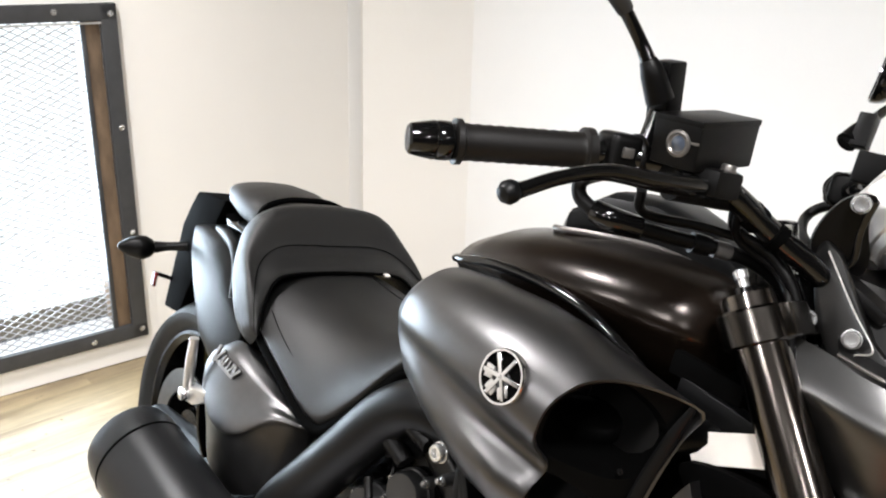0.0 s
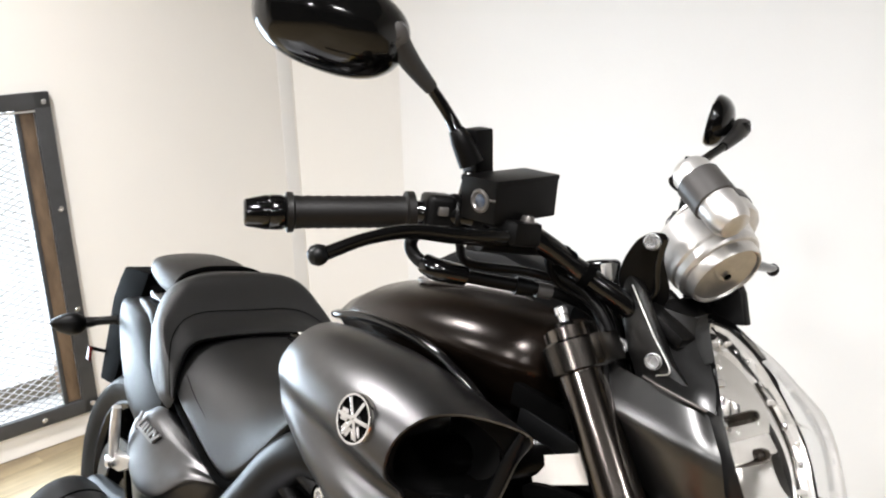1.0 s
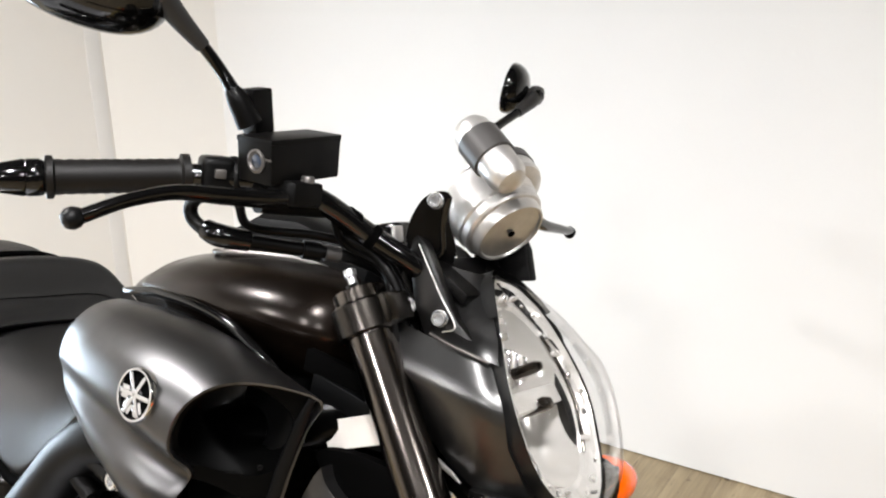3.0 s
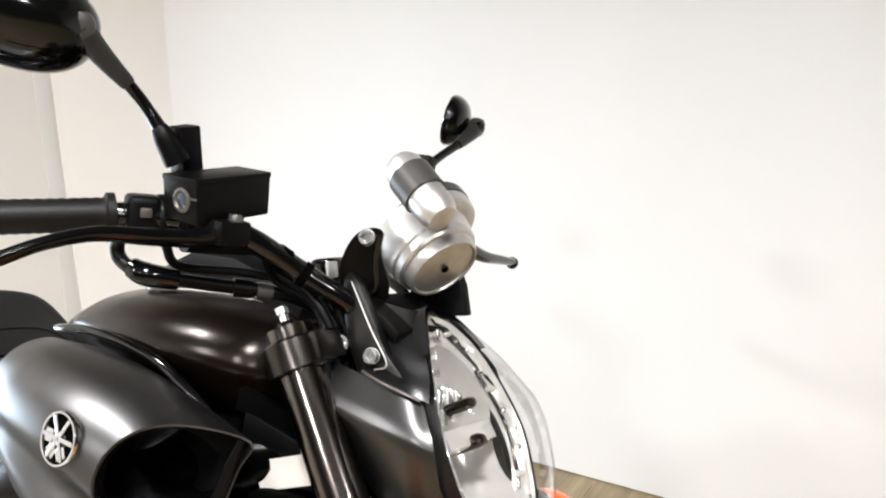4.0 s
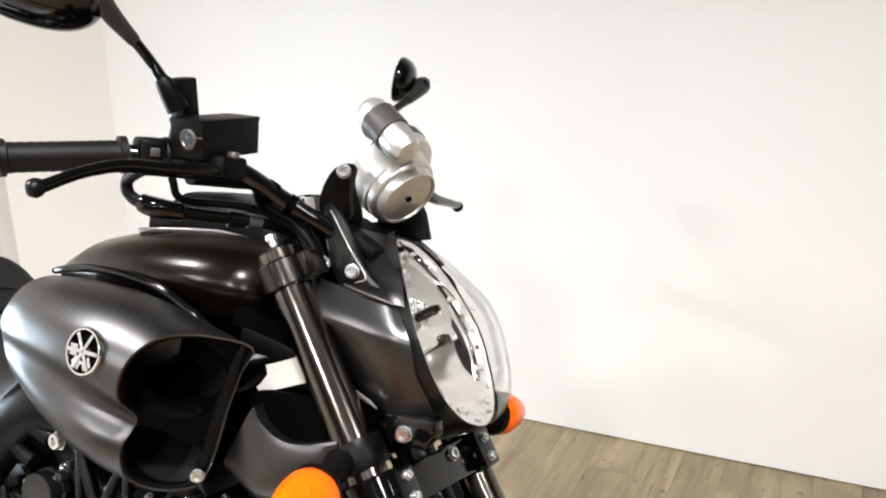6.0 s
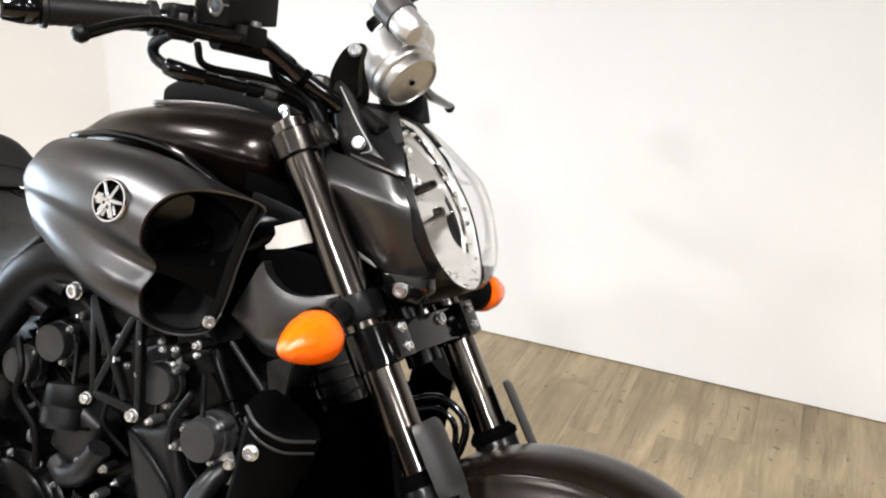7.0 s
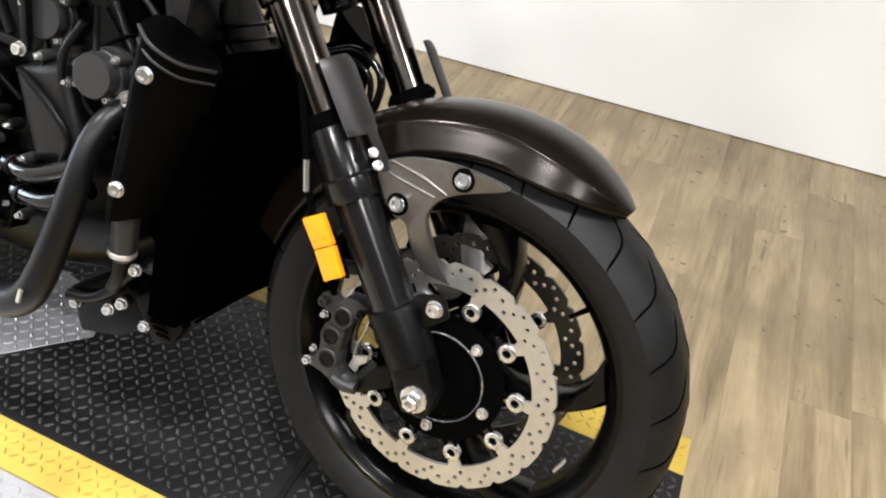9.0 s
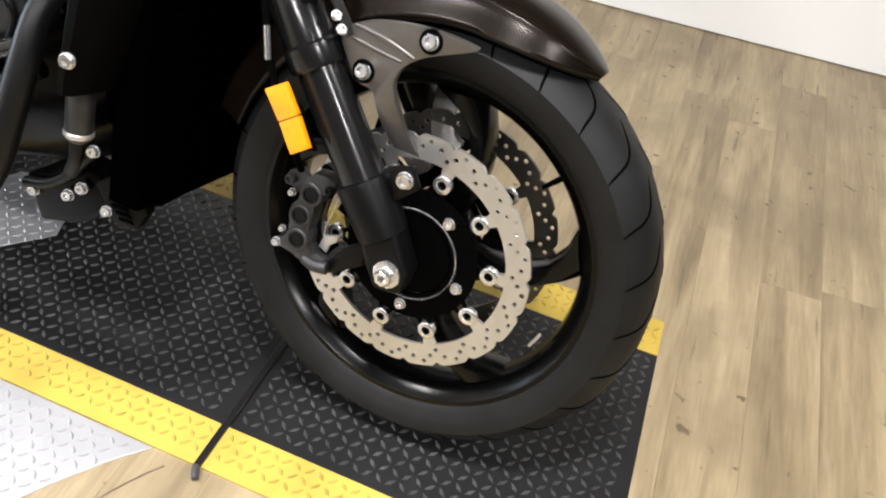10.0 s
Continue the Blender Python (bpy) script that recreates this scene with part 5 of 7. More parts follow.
rider_seat()
rings = []
for x, w, top, low in ((-1.49, 0.055, 0.868, 0.815), (-1.51, 0.088, 0.886, 0.812), (-1.56, 0.103, 0.898, 0.812), (-1.63, 0.104, 0.905, 0.822), (-1.69, 0.094, 0.902, 0.836), (-1.735, 0.072, 0.891, 0.848), (-1.76, 0.040, 0.878, 0.858)):
    rings.append(oval(x, -w, w, low, top, 36, 2.5))
pil = part("passenger_seat", skin(rings), LEATHER, bike, "black vinyl passenger seat", 60)
part("seat_base", skin([oval(x, -w, w, 0.795, 0.826, 28, 3) for x, w in ((-1.50, 0.08), (-1.56, 0.102), (-1.66, 0.100), (-1.73, 0.075))]), GLOSS, pil)
part("seat_strap", tube([(-1.535, -0.104, 0.822), (-1.535, -0.098, 0.876), (-1.535, -0.055, 0.897), (-1.535, 0.0, 0.901), (-1.535, 0.055, 0.897), (-1.535, 0.098, 0.876), (-1.535, 0.104, 0.822)], 0.006, 8), DARK, pil)

# -- tail --
rings = []
for x, w, low, top in ((-1.43, 0.160, 0.595, 0.69), (-1.47, 0.166, 0.565, 0.745), (-1.54, 0.166, 0.535, 0.792), (-1.62, 0.158, 0.565, 0.800), (-1.70, 0.142, 0.640, 0.797), (-1.77, 0.122, 0.700, 0.786), (-1.83, 0.094, 0.730, 0.770), (-1.865, 0.055, 0.745, 0.756)):
    rings.append(oval(x, -w, w, low, top, 48, 5.0))
tail = part("tail_cowl", skin(rings), PLASTIC, bike, "black tail cowl under the seat", 50)
bolt(tail, (-1.645, -0.118, 0.796), (0, -0.4, 1), 0.007, 0.005, GREY)
bolt(tail, (-1.60, -0.126, 0.797), (0, -0.4, 1), 0.007, 0.005, GREY)
part("grab_recess", tube([(-1.69, -0.105, 0.795), (-1.62, -0.120, 0.799), (-1.55, -0.135, 0.793), (-1.50, -0.150, 0.765), (-1.48, -0.162, 0.715)], [0.008, 0.012, 0.012, 0.010, 0.006], 10), FRAME, tail, "dark grey grab rail strip")
fend = part("plate_holder", prism([(-1.72, -0.085, 0.850), (-1.86, -0.085, 0.835), (-1.885, -0.085, 0.800), (-1.915, -0.085, 0.745), (-1.955, -0.085, 0.530), (-1.87, -0.085, 0.540), (-1.80, -0.085, 0.70)], (0, 0.19, 0), None, 0.006), DARK, bike, "black tail piece and rear fender holder")
for s in (-1, 1):
    stalk = part("rear_indicator", tube([(-1.88, s * 0.08, 0.700), (-1.91, s * 0.115, 0.690), (-1.922, s * 0.140, 0.684)], [0.011, 0.010, 0.014], 12), PLASTIC, bike, "black rear indicator on a short stalk")
    prof = [(0.005, -0.014), (0.022, -0.004), (0.031, 0.012), (0.0305, 0.028), (0.022, 0.050), (0.009, 0.067), (0.001, 0.071)]
    part("indicator_shell", turned(prof, axis_frame((-1.925, s * 0.150, 0.681), (-0.25, s, -0.02)), 24, None, False, 1.0, 0.85), PLASTIC, stalk)
part("side_reflector", block((0.016, 0.008, 0.036), pose(-1.975, -0.108, 0.590, 0, 10, 0), 0.003), RED, fend, "small red side reflector")
part("reflector_bracket", tube([(-1.93, -0.085, 0.606), (-1.974, -0.104, 0.603)], 0.005, 8), DARK, fend)

# -- side cover and its badge --
for s in (-1, 1):
    # columns from its tail end to its tip: top edge, shoulder, ridge, bottom, and two behind
    spec = (
        ((-1.455, -0.178, 0.618), (-1.457, -0.198, 0.606), (-1.450, -0.207, 0.582), (-1.420, -0.205, 0.530), (-1.43, -0.15, 0.54), (-1.445, -0.15, 0.610)),
        ((-1.430, -0.178, 0.644), (-1.426, -0.207, 0.624), (-1.412, -0.226, 0.560), (-1.368, -0.222, 0.462), (-1.368, -0.15, 0.465), (-1.42, -0.15, 0.635)),
        ((-1.381, -0.174, 0.664), (-1.368, -0.206, 0.634), (-1.338, -0.236, 0.536), (-1.310, -0.226, 0.430), (-1.310, -0.15, 0.43), (-1.37, -0.15, 0.650)),
        ((-1.300, -0.168, 0.644), (-1.290, -0.200, 0.614), (-1.262, -0.230, 0.552), (-1.245, -0.216, 0.440), (-1.252, -0.14, 0.44), (-1.295, -0.14, 0.630)),
        ((-1.226, -0.158, 0.622), (-1.220, -0.182, 0.612), (-1.205, -0.200, 0.596), (-1.198, -0.190, 0.475), (-1.205, -0.13, 0.48), (-1.22, -0.13, 0.610)),
        ((-1.172, -0.145, 0.604), (-1.168, -0.154, 0.602), (-1.163, -0.158, 0.594), (-1.166, -0.150, 0.560), (-1.17, -0.13, 0.56), (-1.175, -0.13, 0.60)),
    )
    lines = [curve_points([(p[0], -s * p[1], p[2]) for p in (sec[k] for sec in spec)], 36) for k in range(6)]
    rings = []
    for i in range(36):
        t0, sh, rg, bt, b0, b1 = (ln[i] for ln in lines)
        rings.append(curve_points([t0, t0.lerp(sh, 0.5) + vec(0, s * 0.006, 0.003), sh + vec(0, s * 0.003, 0), sh.lerp(rg, 0.55) + vec(0, s * 0.004, 0.002), rg, rg.lerp(bt, 0.10) + vec(0, -s * 0.002, 0), rg.lerp(bt, 0.55) + vec(0, -s * 0.003, 0), bt], 28) + [b0, b1])
    c = part("side_cover", skin(rings), SATIN, bike, "satin black side cover with a raised grey badge", 50)
    fr = axis_frame((-1.362, s * 0.2125, 0.632), (0.10, s * 0.85, 0.50), (1, 0, -0.12))
    for px, w, h, tilt in ((-0.040, 0.007, 0.034, 18), (-0.030, 0.007, 0.030, -16), (-0.015, 0.006, 0.020, 0), (-0.006, 0.006, 0.020, 0), (0.006, 0.006, 0.020, 12), (0.016, 0.006, 0.020, -12), (0.028, 0.006, 0.024, 28), (0.034, 0.006, 0.024, -28)):
        part("badge_bar", block((w, h, 0.005), fr @ pose(px, 0, 0, 0, 0, tilt), 0.0012), BADGE_GREY, c, "raised grey badge bar")
    part("badge_bar", block((0.070, 0.006, 0.0045), fr @ pose(-0.008, s * 0.009, 0.0), 0.0012), BADGE_GREY, c, "raised grey badge bar")

# -- rear wheel, silencer, foot rests --
rear_tyre = tyre("rear_tyre", -1.715, 0.308, 0.307, 0.232, 0.100, 200, 0, bike, "wide black rear tyre")
rear_rim = wheel_rim(-1.715, 0.308, 0.232, 0.085, "rear_rim", "gloss black cast rear wheel", 5, 10, bike)
part("rear_disc", turned([(0.10, 0.0), (0.149, 0.0), (0.149, 0.005), (0.10, 0.005)], axis_frame((-1.715, -0.105, 0.308), (0, 1, 0)), 64, None, True), STEEL_SHADED, bike, "steel rear brake disc")
part("rear_caliper", prism([(-1.60, -0.13, 0.46), (-1.55, -0.13, 0.45), (-1.545, -0.13, 0.37), (-1.59, -0.13, 0.36)], (0, 0.05, 0), None, 0.008), GREY, bike, "grey rear brake caliper")
part("swing_arm", tube([(-1.05, -0.11, 0.40), (-1.30, -0.145, 0.385), (-1.60, -0.155, 0.355), (-1.74, -0.155, 0.343)], [0.045, 0.045, 0.040, 0.034], 20), FRAME, bike, "dark grey cast swing arm")
part("swing_arm", tube([(-1.05, 0.11, 0.40), (-1.30, 0.145, 0.385), (-1.60, 0.155, 0.355), (-1.74, 0.155, 0.343)], [0.045, 0.045, 0.040, 0.034], 20), FRAME, bike, "dark grey cast swing arm")
for s in (-1, 1):
    a, b = vec(-1.468, s * 0.333, 0.455), vec(-1.02, s * 0.275, 0.335)
    d = (b - a).normalized()
    length = (b - a).length
    fr = axis_frame(a, d, (0, 0, 1))
    can = turned([(0.046, -0.006), (0.064, 0.0), (0.077, 0.012), (0.083, 0.035), (0.0845, 0.066), (0.0815, 0.068), (0.0845, 0.070), (0.089, 0.20), (0.091, 0.34), (0.086, length - 0.05), (0.06, length), (0.045, length + 0.02)], fr, 56, None, False, 1.05, 0.95)
    sil = part("silencer", can, PIPE, bike, "matt black oval silencer with a seam near its end", 30)
    part("silencer_strap", turned([(0.0853, 0.0655), (0.0862, 0.068), (0.0853, 0.0705)], fr, 56, None, True, 1.05, 0.95), DARK, sil)
    lower_can = turned([(0.030, -0.004), (0.040, 0.0), (0.052, 0.03), (0.058, 0.10), (0.058, 0.30), (0.04, 0.36)], axis_frame(a + vec(0.03, s * 0.015, -0.115), d, (0, 0, 1)), 40)
    part("lower_silencer", lower_can, PIPE, sil, "lower silencer chamber")
    peg = part("foot_rest", tube([(-1.455, s * 0.235, 0.545), (-1.452, s * 0.238, 0.600), (-1.448, s * 0.240, 0.650)], [0.009, 0.010, 0.0085], 12), ALU, bike, "folded aluminium passenger foot rest")
    part("foot_rest_mount", prism([(-1.475, s * 0.215, 0.552), (-1.43, s * 0.215, 0.560), (-1.38, s * 0.205, 0.572), (-1.375, s * 0.205, 0.555), (-1.43, s * 0.215, 0.525), (-1.468, s * 0.215, 0.520)], (0, s * 0.02, 0), None, 0.004), ALU, peg)
    part("foot_rest_hinge", turned([(0.011, -0.012), (0.0125, -0.010), (0.0125, 0.010), (0.011, 0.012), (0.005, 0.014)], axis_frame((-1.455, s * 0.236, 0.538), (0, s, 0)), 20), BOLT, peg)
    part("hanger", tube([(-1.445, s * 0.20, 0.545), (-1.440, s * 0.195, 0.47), (-1.42, s * 0.19, 0.42)], [0.018, 0.016, 0.012], 10), ENGINE, peg)

# -- frame tubes --
for s in (-1, 1):
    fr = part("frame_tube", tube([(-0.79, s * 0.170, 0.780), (-0.860, s * 0.188, 0.778), (-0.915, s * 0.197, 0.742), (-0.972, s * 0.205, 0.670), (-1.04, s * 0.210, 0.583), (-1.115, s * 0.212, 0.490), (-1.165, s * 0.21, 0.39), (-1.17, s * 0.20, 0.29)], [0.036, 0.038, 0.039, 0.040, 0.042, 0.043, 0.040, 0.036], 24), FRAME, bike, "thick dark grey frame tube")
    part("frame_tube", tube([(-0.44, s * 0.07, 0.93), (-0.58, s * 0.125, 0.875), (-0.72, s * 0.16, 0.83), (-0.84, s * 0.182, 0.805)], [0.032, 0.034, 0.034, 0.034], 20), ENGINE, bike, "black frame spar")

part("airbox", skin([oval(x, -w, w, z0, z1, 28, 4) for x, w, z0, z1 in ((-0.92, 0.10, 0.74, 0.93), (-0.80, 0.128, 0.72, 0.94), (-0.62, 0.116, 0.72, 0.95), (-0.52, 0.085, 0.74, 0.96), (-0.48, 0.05, 0.80, 0.96))]), DARK, bike, "black airbox under the tank")

# -- headlight --
def headlight():
    half = [(-0.397, 0.007, 1.088), (-0.382, 0.027, 1.079), (-0.356, 0.049, 1.052), (-0.328, 0.068, 1.012), (-0.298, 0.078, 0.966), (-0.270, 0.070, 0.915), (-0.248, 0.047, 0.882), (-0.237, 0.017, 0.869)]
    rim = loop_points([(x, -y, z) for x, y, z in half] + [(x, y, z) for x, y, z in half[::-1]], 72)
    nrm = vec(0.853, 0, 0.522)
    c = vec(-0.300, 0, 0.985)
    shell = []
    for k, back in ((0.998, -0.004), (0.995, -0.018), (0.985, -0.05), (0.96, -0.085), (0.75, -0.125), (0.35, -0.15)):
        shell.append([c + (p - c) * k + nrm * back for p in rim])
    shell.insert(0, [c + (p - c) * 0.985 + nrm * 0.002 for p in rim])
    shell.insert(0, [c + (p - c) * 0.982 - nrm * 0.001 for p in rim])
    lamp = part("headlight", skin(shell, False), PAINT, bike, "tall oval headlight with a clear lens", 40)
    lens = []
    for k, f in ((1.0, 0.0), (0.995, 0.010), (0.96, 0.023), (0.88, 0.036), (0.74, 0.045), (0.55, 0.051), (0.33, 0.054), (0.12, 0.055)):
        lens.append([c + (p - c) * k + nrm * f * 0.95 * (0.45 + 0.55 * min(1, max(0, (1.09 - p.z) / 0.09))) for p in rim])
    glass = part("lens", skin(lens, False), LENS, lamp, "clear domed lens", 60)
    glass.visible_shadow = False
    # silver liner round the edge, in small facets, and two chambers parted by a shelf
    rng = random.Random(5)
    up, across = vec(-0.522, 0, 0.853), vec(0, 1, 0)
    liner = []
    for k, g, q in ((0.984, -0.001, 0.3), (0.95, -0.004, 1), (0.91, -0.007, 1), (0.86, -0.010, 1), (0.81, -0.013, 1), (0.77, -0.018, 0.3)):
        liner.append([c + (p - c) * (k + q * rng.uniform(-0.008, 0.008)) + nrm * (g + q * rng.uniform(-0.0016, 0.0016)) for p in rim])
    part("reflector_liner", skin(liner, False), REFLECTOR, lamp, "faceted silver liner behind the lens", 12)
    bowl = []
    for k, g in ((0.772, -0.017), (0.74, -0.030), (0.68, -0.050), (0.60, -0.062), (0.48, -0.072), (0.32, -0.079), (0.15, -0.082), (0.01, -0.083)):
        bowl.append([c + (p - c) * k + nrm * g for p in rim])
    part("reflector_bowl", skin(bowl, False), REFLECTOR, lamp, "smooth silver reflector bowl", 60)
    lm = Matrix((across, up, nrm)).transposed().to_4x4()
    lm.translation = c - nrm * 0.045
    part("shelf", block((0.092, 0.024, 0.040), lm @ pose(0, -0.006, 0, -10, 0, 0), 0.004), REFLECTOR, lamp, "pale shelf between the two lamp chambers")
    for k in range(9):
        u = (k - 4) * 0.0092
        part("flute", block((0.0042, 0.050 - 3 * abs(u) * 0.2, 0.010), lm @ pose(u, 0.036, -0.010, 24, 0, u * 500), 0.0018, None, 1), (CHROME, REFLECTOR)[k % 2], lamp)
    for u, v, r in ((0.0, -0.012, 0.0085), (0.004, 0.030, 0.007)):
        part("bulb", turned([(0.001, 0.030), (r * 0.7, 0.028), (r, 0.022), (r, -0.01)], lm @ pose(u, v, 0.006), 18), DARKCHROME, lamp, "dark capped bulb")
    arc = [c + (rim[i] - c) * 0.79 - nrm * 0.012 for i in sorted((i for i, p in enumerate(rim) if p.y > 0.004 and 0.895 < p.z < 1.050), key=lambda i: -rim[i].z)]
    part("trim_arc", tube(arc[::3], 0.0024, 10), DARKCHROME, lamp, "dark curved trim inside the lens")
    part("trim_arc", tube([vec(p.x, -p.y, p.z) for p in arc[::3]], 0.0026, 10), CHROME, lamp)
    for k in range(30):
        p = rim[int(72 * k / 30)]
        q = c + (p - c) * rng.uniform(0.80, 0.94) - nrm * rng.uniform(0.004, 0.010)
        part("facet", block((rng.uniform(0.004, 0.010), rng.uniform(0.005, 0.014), 0.004), axis_frame(q, nrm + (c - p) * 4.0 + vec(rng.uniform(-0.4, 0.4), rng.uniform(-0.4, 0.4), rng.uniform(-0.4, 0.4)), (0, 0, 1)), 0.0015, None, 1), (CHROME, ALU, CHROME, REFLECTOR)[k % 4], lamp)
    top = [i for i, p in enumerate(rim) if p.z > 1.045]
    top = sorted(top, key=lambda i: rim[i].y)
    strip_o = [c + (rim[i] - c) * 1.06 + nrm * 0.006 for i in top]
    strip_i = [c + (rim[i] - c) * 1.05 - nrm * 0.02 for i in top]
    strip_b = [c + (rim[i] - c) * 1.075 - nrm * 0.02 for i in top]
    part("visor", skin([strip_i, strip_o, strip_b], False, None, False), PAINT, lamp, "narrow satin black visor over the lens")
    return lamp


headlight()
for s in (-1, 1):
    y = s * 0.094
    # broad side panel from the fork to the lens: a bright upper facet, a crease, and a dark face under it
    rows = (
        ((-0.468, 0.086, 1.031), (-0.409, 0.087, 1.024), (-0.362, 0.081, 1.016), (-0.340, 0.071, 1.008)),
        ((-0.426, 0.110, 0.988), (-0.373, 0.106, 0.980), (-0.330, 0.098, 0.977), (-0.308, 0.087, 0.974)),
        ((-0.432, 0.098, 0.968), (-0.382, 0.098, 0.950), (-0.334, 0.093, 0.935), (-0.299, 0.080, 0.932)),
        ((-0.432, 0.084, 0.948), (-0.384, 0.084, 0.905), (-0.330, 0.080, 0.878), (-0.272, 0.068, 0.886)),
    )
    lines = [curve_points([(x, s * y, z) for x, y, z in row], 31) for row in rows]
    rings = []
    for t0, cr, md, lo in zip(*lines):
        rings.append([t0 - vec(0, s * 0.004, 0.004), t0, t0.lerp(cr, 0.25), t0.lerp(cr, 0.6), t0.lerp(cr, 0.92), cr.lerp(md, 0.12), cr.lerp(md, 0.5), md, md.lerp(lo, 0.5), lo, lo - vec(0, s * 0.02, 0), t0 - vec(0, s * 0.016, 0.012)])
    pan = part("headlight_panel", skin(rings), PANEL, bike, "satin black panel beside the headlight", 40)
    part("silver_clip", prism([(-0.395, s * 0.094, 0.905), (-0.352, s * 0.099, 0.893), (-0.340, s * 0.099, 0.885), (-0.385, s * 0.094, 0.896)], (0, -s * 0.004, 0), None, 0.001), ALU, pan, "thin bright strip")
    # triangular stay from the yoke up to the gauge
    stay = [(-0.478, s * 0.066, 1.135), (-0.452, s * 0.066, 1.118), (-0.395, s * 0.072, 1.048), (-0.366, s * 0.074, 1.030), (-0.385, s * 0.078, 1.022), (-0.430, s * 0.078, 1.022), (-0.452, s * 0.074, 1.050), (-0.472, s * 0.068, 1.095)]
    st = part("headlight_stay", prism(stay, (0, -s * 0.012, 0), None, 0.003), PAINT, bike, "black stay plate with a silver bolt")
    part("bright_edge", tube([(-0.460, s * 0.070, 1.118), (-0.418, s * 0.076, 1.072), (-0.388, s * 0.080, 1.042), (-0.402, s * 0.082, 1.032)], 0.0009, 8), ALU, st)
    bolt(st, (-0.409, s * 0.081, 1.0455), (0.45, s, 0.1), 0.0085, 0.008)
    # upper cheek between the seam and the top of the lens
    rows = (
        ((-0.414, 0.0865, 1.029), (-0.388, 0.0885, 1.025), (-0.362, 0.0850, 1.0205), (-0.332, 0.0715, 1.012)),
        ((-0.424, 0.076, 1.042), (-0.398, 0.074, 1.036), (-0.373, 0.070, 1.034), (-0.342, 0.063, 1.036)),
        ((-0.440, 0.058, 1.066), (-0.415, 0.056, 1.060), (-0.390, 0.052, 1.059), (-0.364, 0.046, 1.058)),
        ((-0.462, 0.040, 1.098), (-0.438, 0.034, 1.096), (-0.418, 0.024, 1.093), (-0.402, 0.008, 1.091)),
    )
    lines = [curve_points([(x, s * y, z) for x, y, z in row], 24) for row in rows]
    rings = [[p - vec(0, s * 0.010, 0.004) for p in (ring[0], ring[-1])][:1] + ring + [ring[-1] - vec(0, s * 0.010, 0.004)] for ring in (curve_points(list(q), 14) for q in zip(*lines))]
    part("upper_panel", skin(rings), PAINT, pan, "satin black upper cheek panel", 40)
    # highlight along the seam, laid on as a thin lighter tube
    part("seam_highlight", tube([p + vec(0, s * 0.001, -0.001) for p in lines[0][::3]], 0.0020, 8), GREY, pan)
    tab = prism([(-0.335, s * 0.092, 0.880), (-0.254, s * 0.100, 0.890), (-0.252, s * 0.100, 0.872), (-0.268, s * 0.098, 0.850), (-0.322, s * 0.092, 0.845)], (0, -s * 0.02, 0), None, 0.004)
    tb = part("lower_bracket", tab, GLOSS, bike, "black lower headlight bracket with a bolt")
    bolt(tb, (-0.296, s * 0.099, 0.8645), (0.25, s, 0), 0.0095, 0.008)
    # front indicator
    turn = max(s, 0)
    st0, st1 = vec(-0.352 + 0.007 * turn, s * 0.148, 0.824), vec(-0.336 + 0.014 * turn, s * (0.205 - 0.016 * turn), 0.812 + 0.010 * turn)
    ind = part("front_indicator", tube([st0, (st0 + st1) / 2, st1], [0.020, 0.015, 0.014], 16), PLASTIC, bike, "orange indicator on a black rubber stalk")
    ax = vec(0.06, s, -0.09)
    prof = [(0.010, -0.004), (0.027, 0.000), (0.035, 0.010), (0.0365, 0.022), (0.0325, 0.042), (0.024, 0.064), (0.013, 0.084), (0.003, 0.094), (0.0005, 0.0945)]
    part("orange_lens", turned(prof, axis_frame(st1 + vec(0.002, 0, 0), ax, (0, 0, 1)), 32, None, False, 0.92, 1.0), ORANGE, ind, "faceted orange lens")
    part("back_shell", turned([(0.016, -0.010), (0.031, -0.004), (0.034, 0.004), (0.020, 0.004)], axis_frame(st1 + vec(-0.002, 0, 0), ax, (0, 0, 1)), 28), PLASTIC, ind)

# -- gauge --
g_ax = vec(0.817, -0.10, -0.568).normalized()
g_c = vec(-0.401, 0.023, 1.140)
fr = axis_frame(g_c, g_ax)
gauge = part("rev_counter", turned([(0.050, -0.075), (0.056, -0.070), (0.0565, -0.040), (0.0550, -0.036), (0.0545, -0.028), (0.0525, -0.025), (0.0520, -0.016), (0.0500, -0.013), (0.0465, -0.012), (0.0455, -0.003), (0.0435, 0.0008), (0.0412, 0.0008), (0.0395, -0.002), (0.0005, -0.002)], fr, 64), ALU, bike, "brushed silver rev counter housing", 25)
part("gauge_screw", turned([(0.0045, 0.0), (0.004, 0.002), (0.001, 0.0022)], fr, 14), DARK, gauge)
b = vec(-0.365, -0.043, 1.202)
a = b - g_ax * 0.093
fr2 = axis_frame(a, b - a)
lg = (b - a).length
part("shift_light", turned([(0.010, -0.004), (0.018, 0.0), (0.0225, 0.008), (0.0225, lg - 0.016), (0.0212, lg - 0.008), (0.017, lg - 0.001), (0.011, lg + 0.001), (0.005, lg + 0.0015)], fr2, 36), ALU, gauge, "silver shift light tube")
part("shift_light_band", turned([(0.0225, lg * 0.22), (0.0255, lg * 0.23), (0.0255, lg * 0.60), (0.0225, lg * 0.61)], fr2, 36, None, True), BAND, gauge, "dark grey clamp band")
fr3 = axis_frame(g_c + vec(0.013, 0.009, 0.010), g_ax)
part("gauge_bezel", turned([(0.044, -0.086), (0.053, -0.083), (0.0545, -0.078), (0.0545, -0.052), (0.0525, -0.048), (0.046, -0.046), (0.030, -0.044)], fr3, 56), ALU, gauge, "round silver bezel of the rev counter", 25)
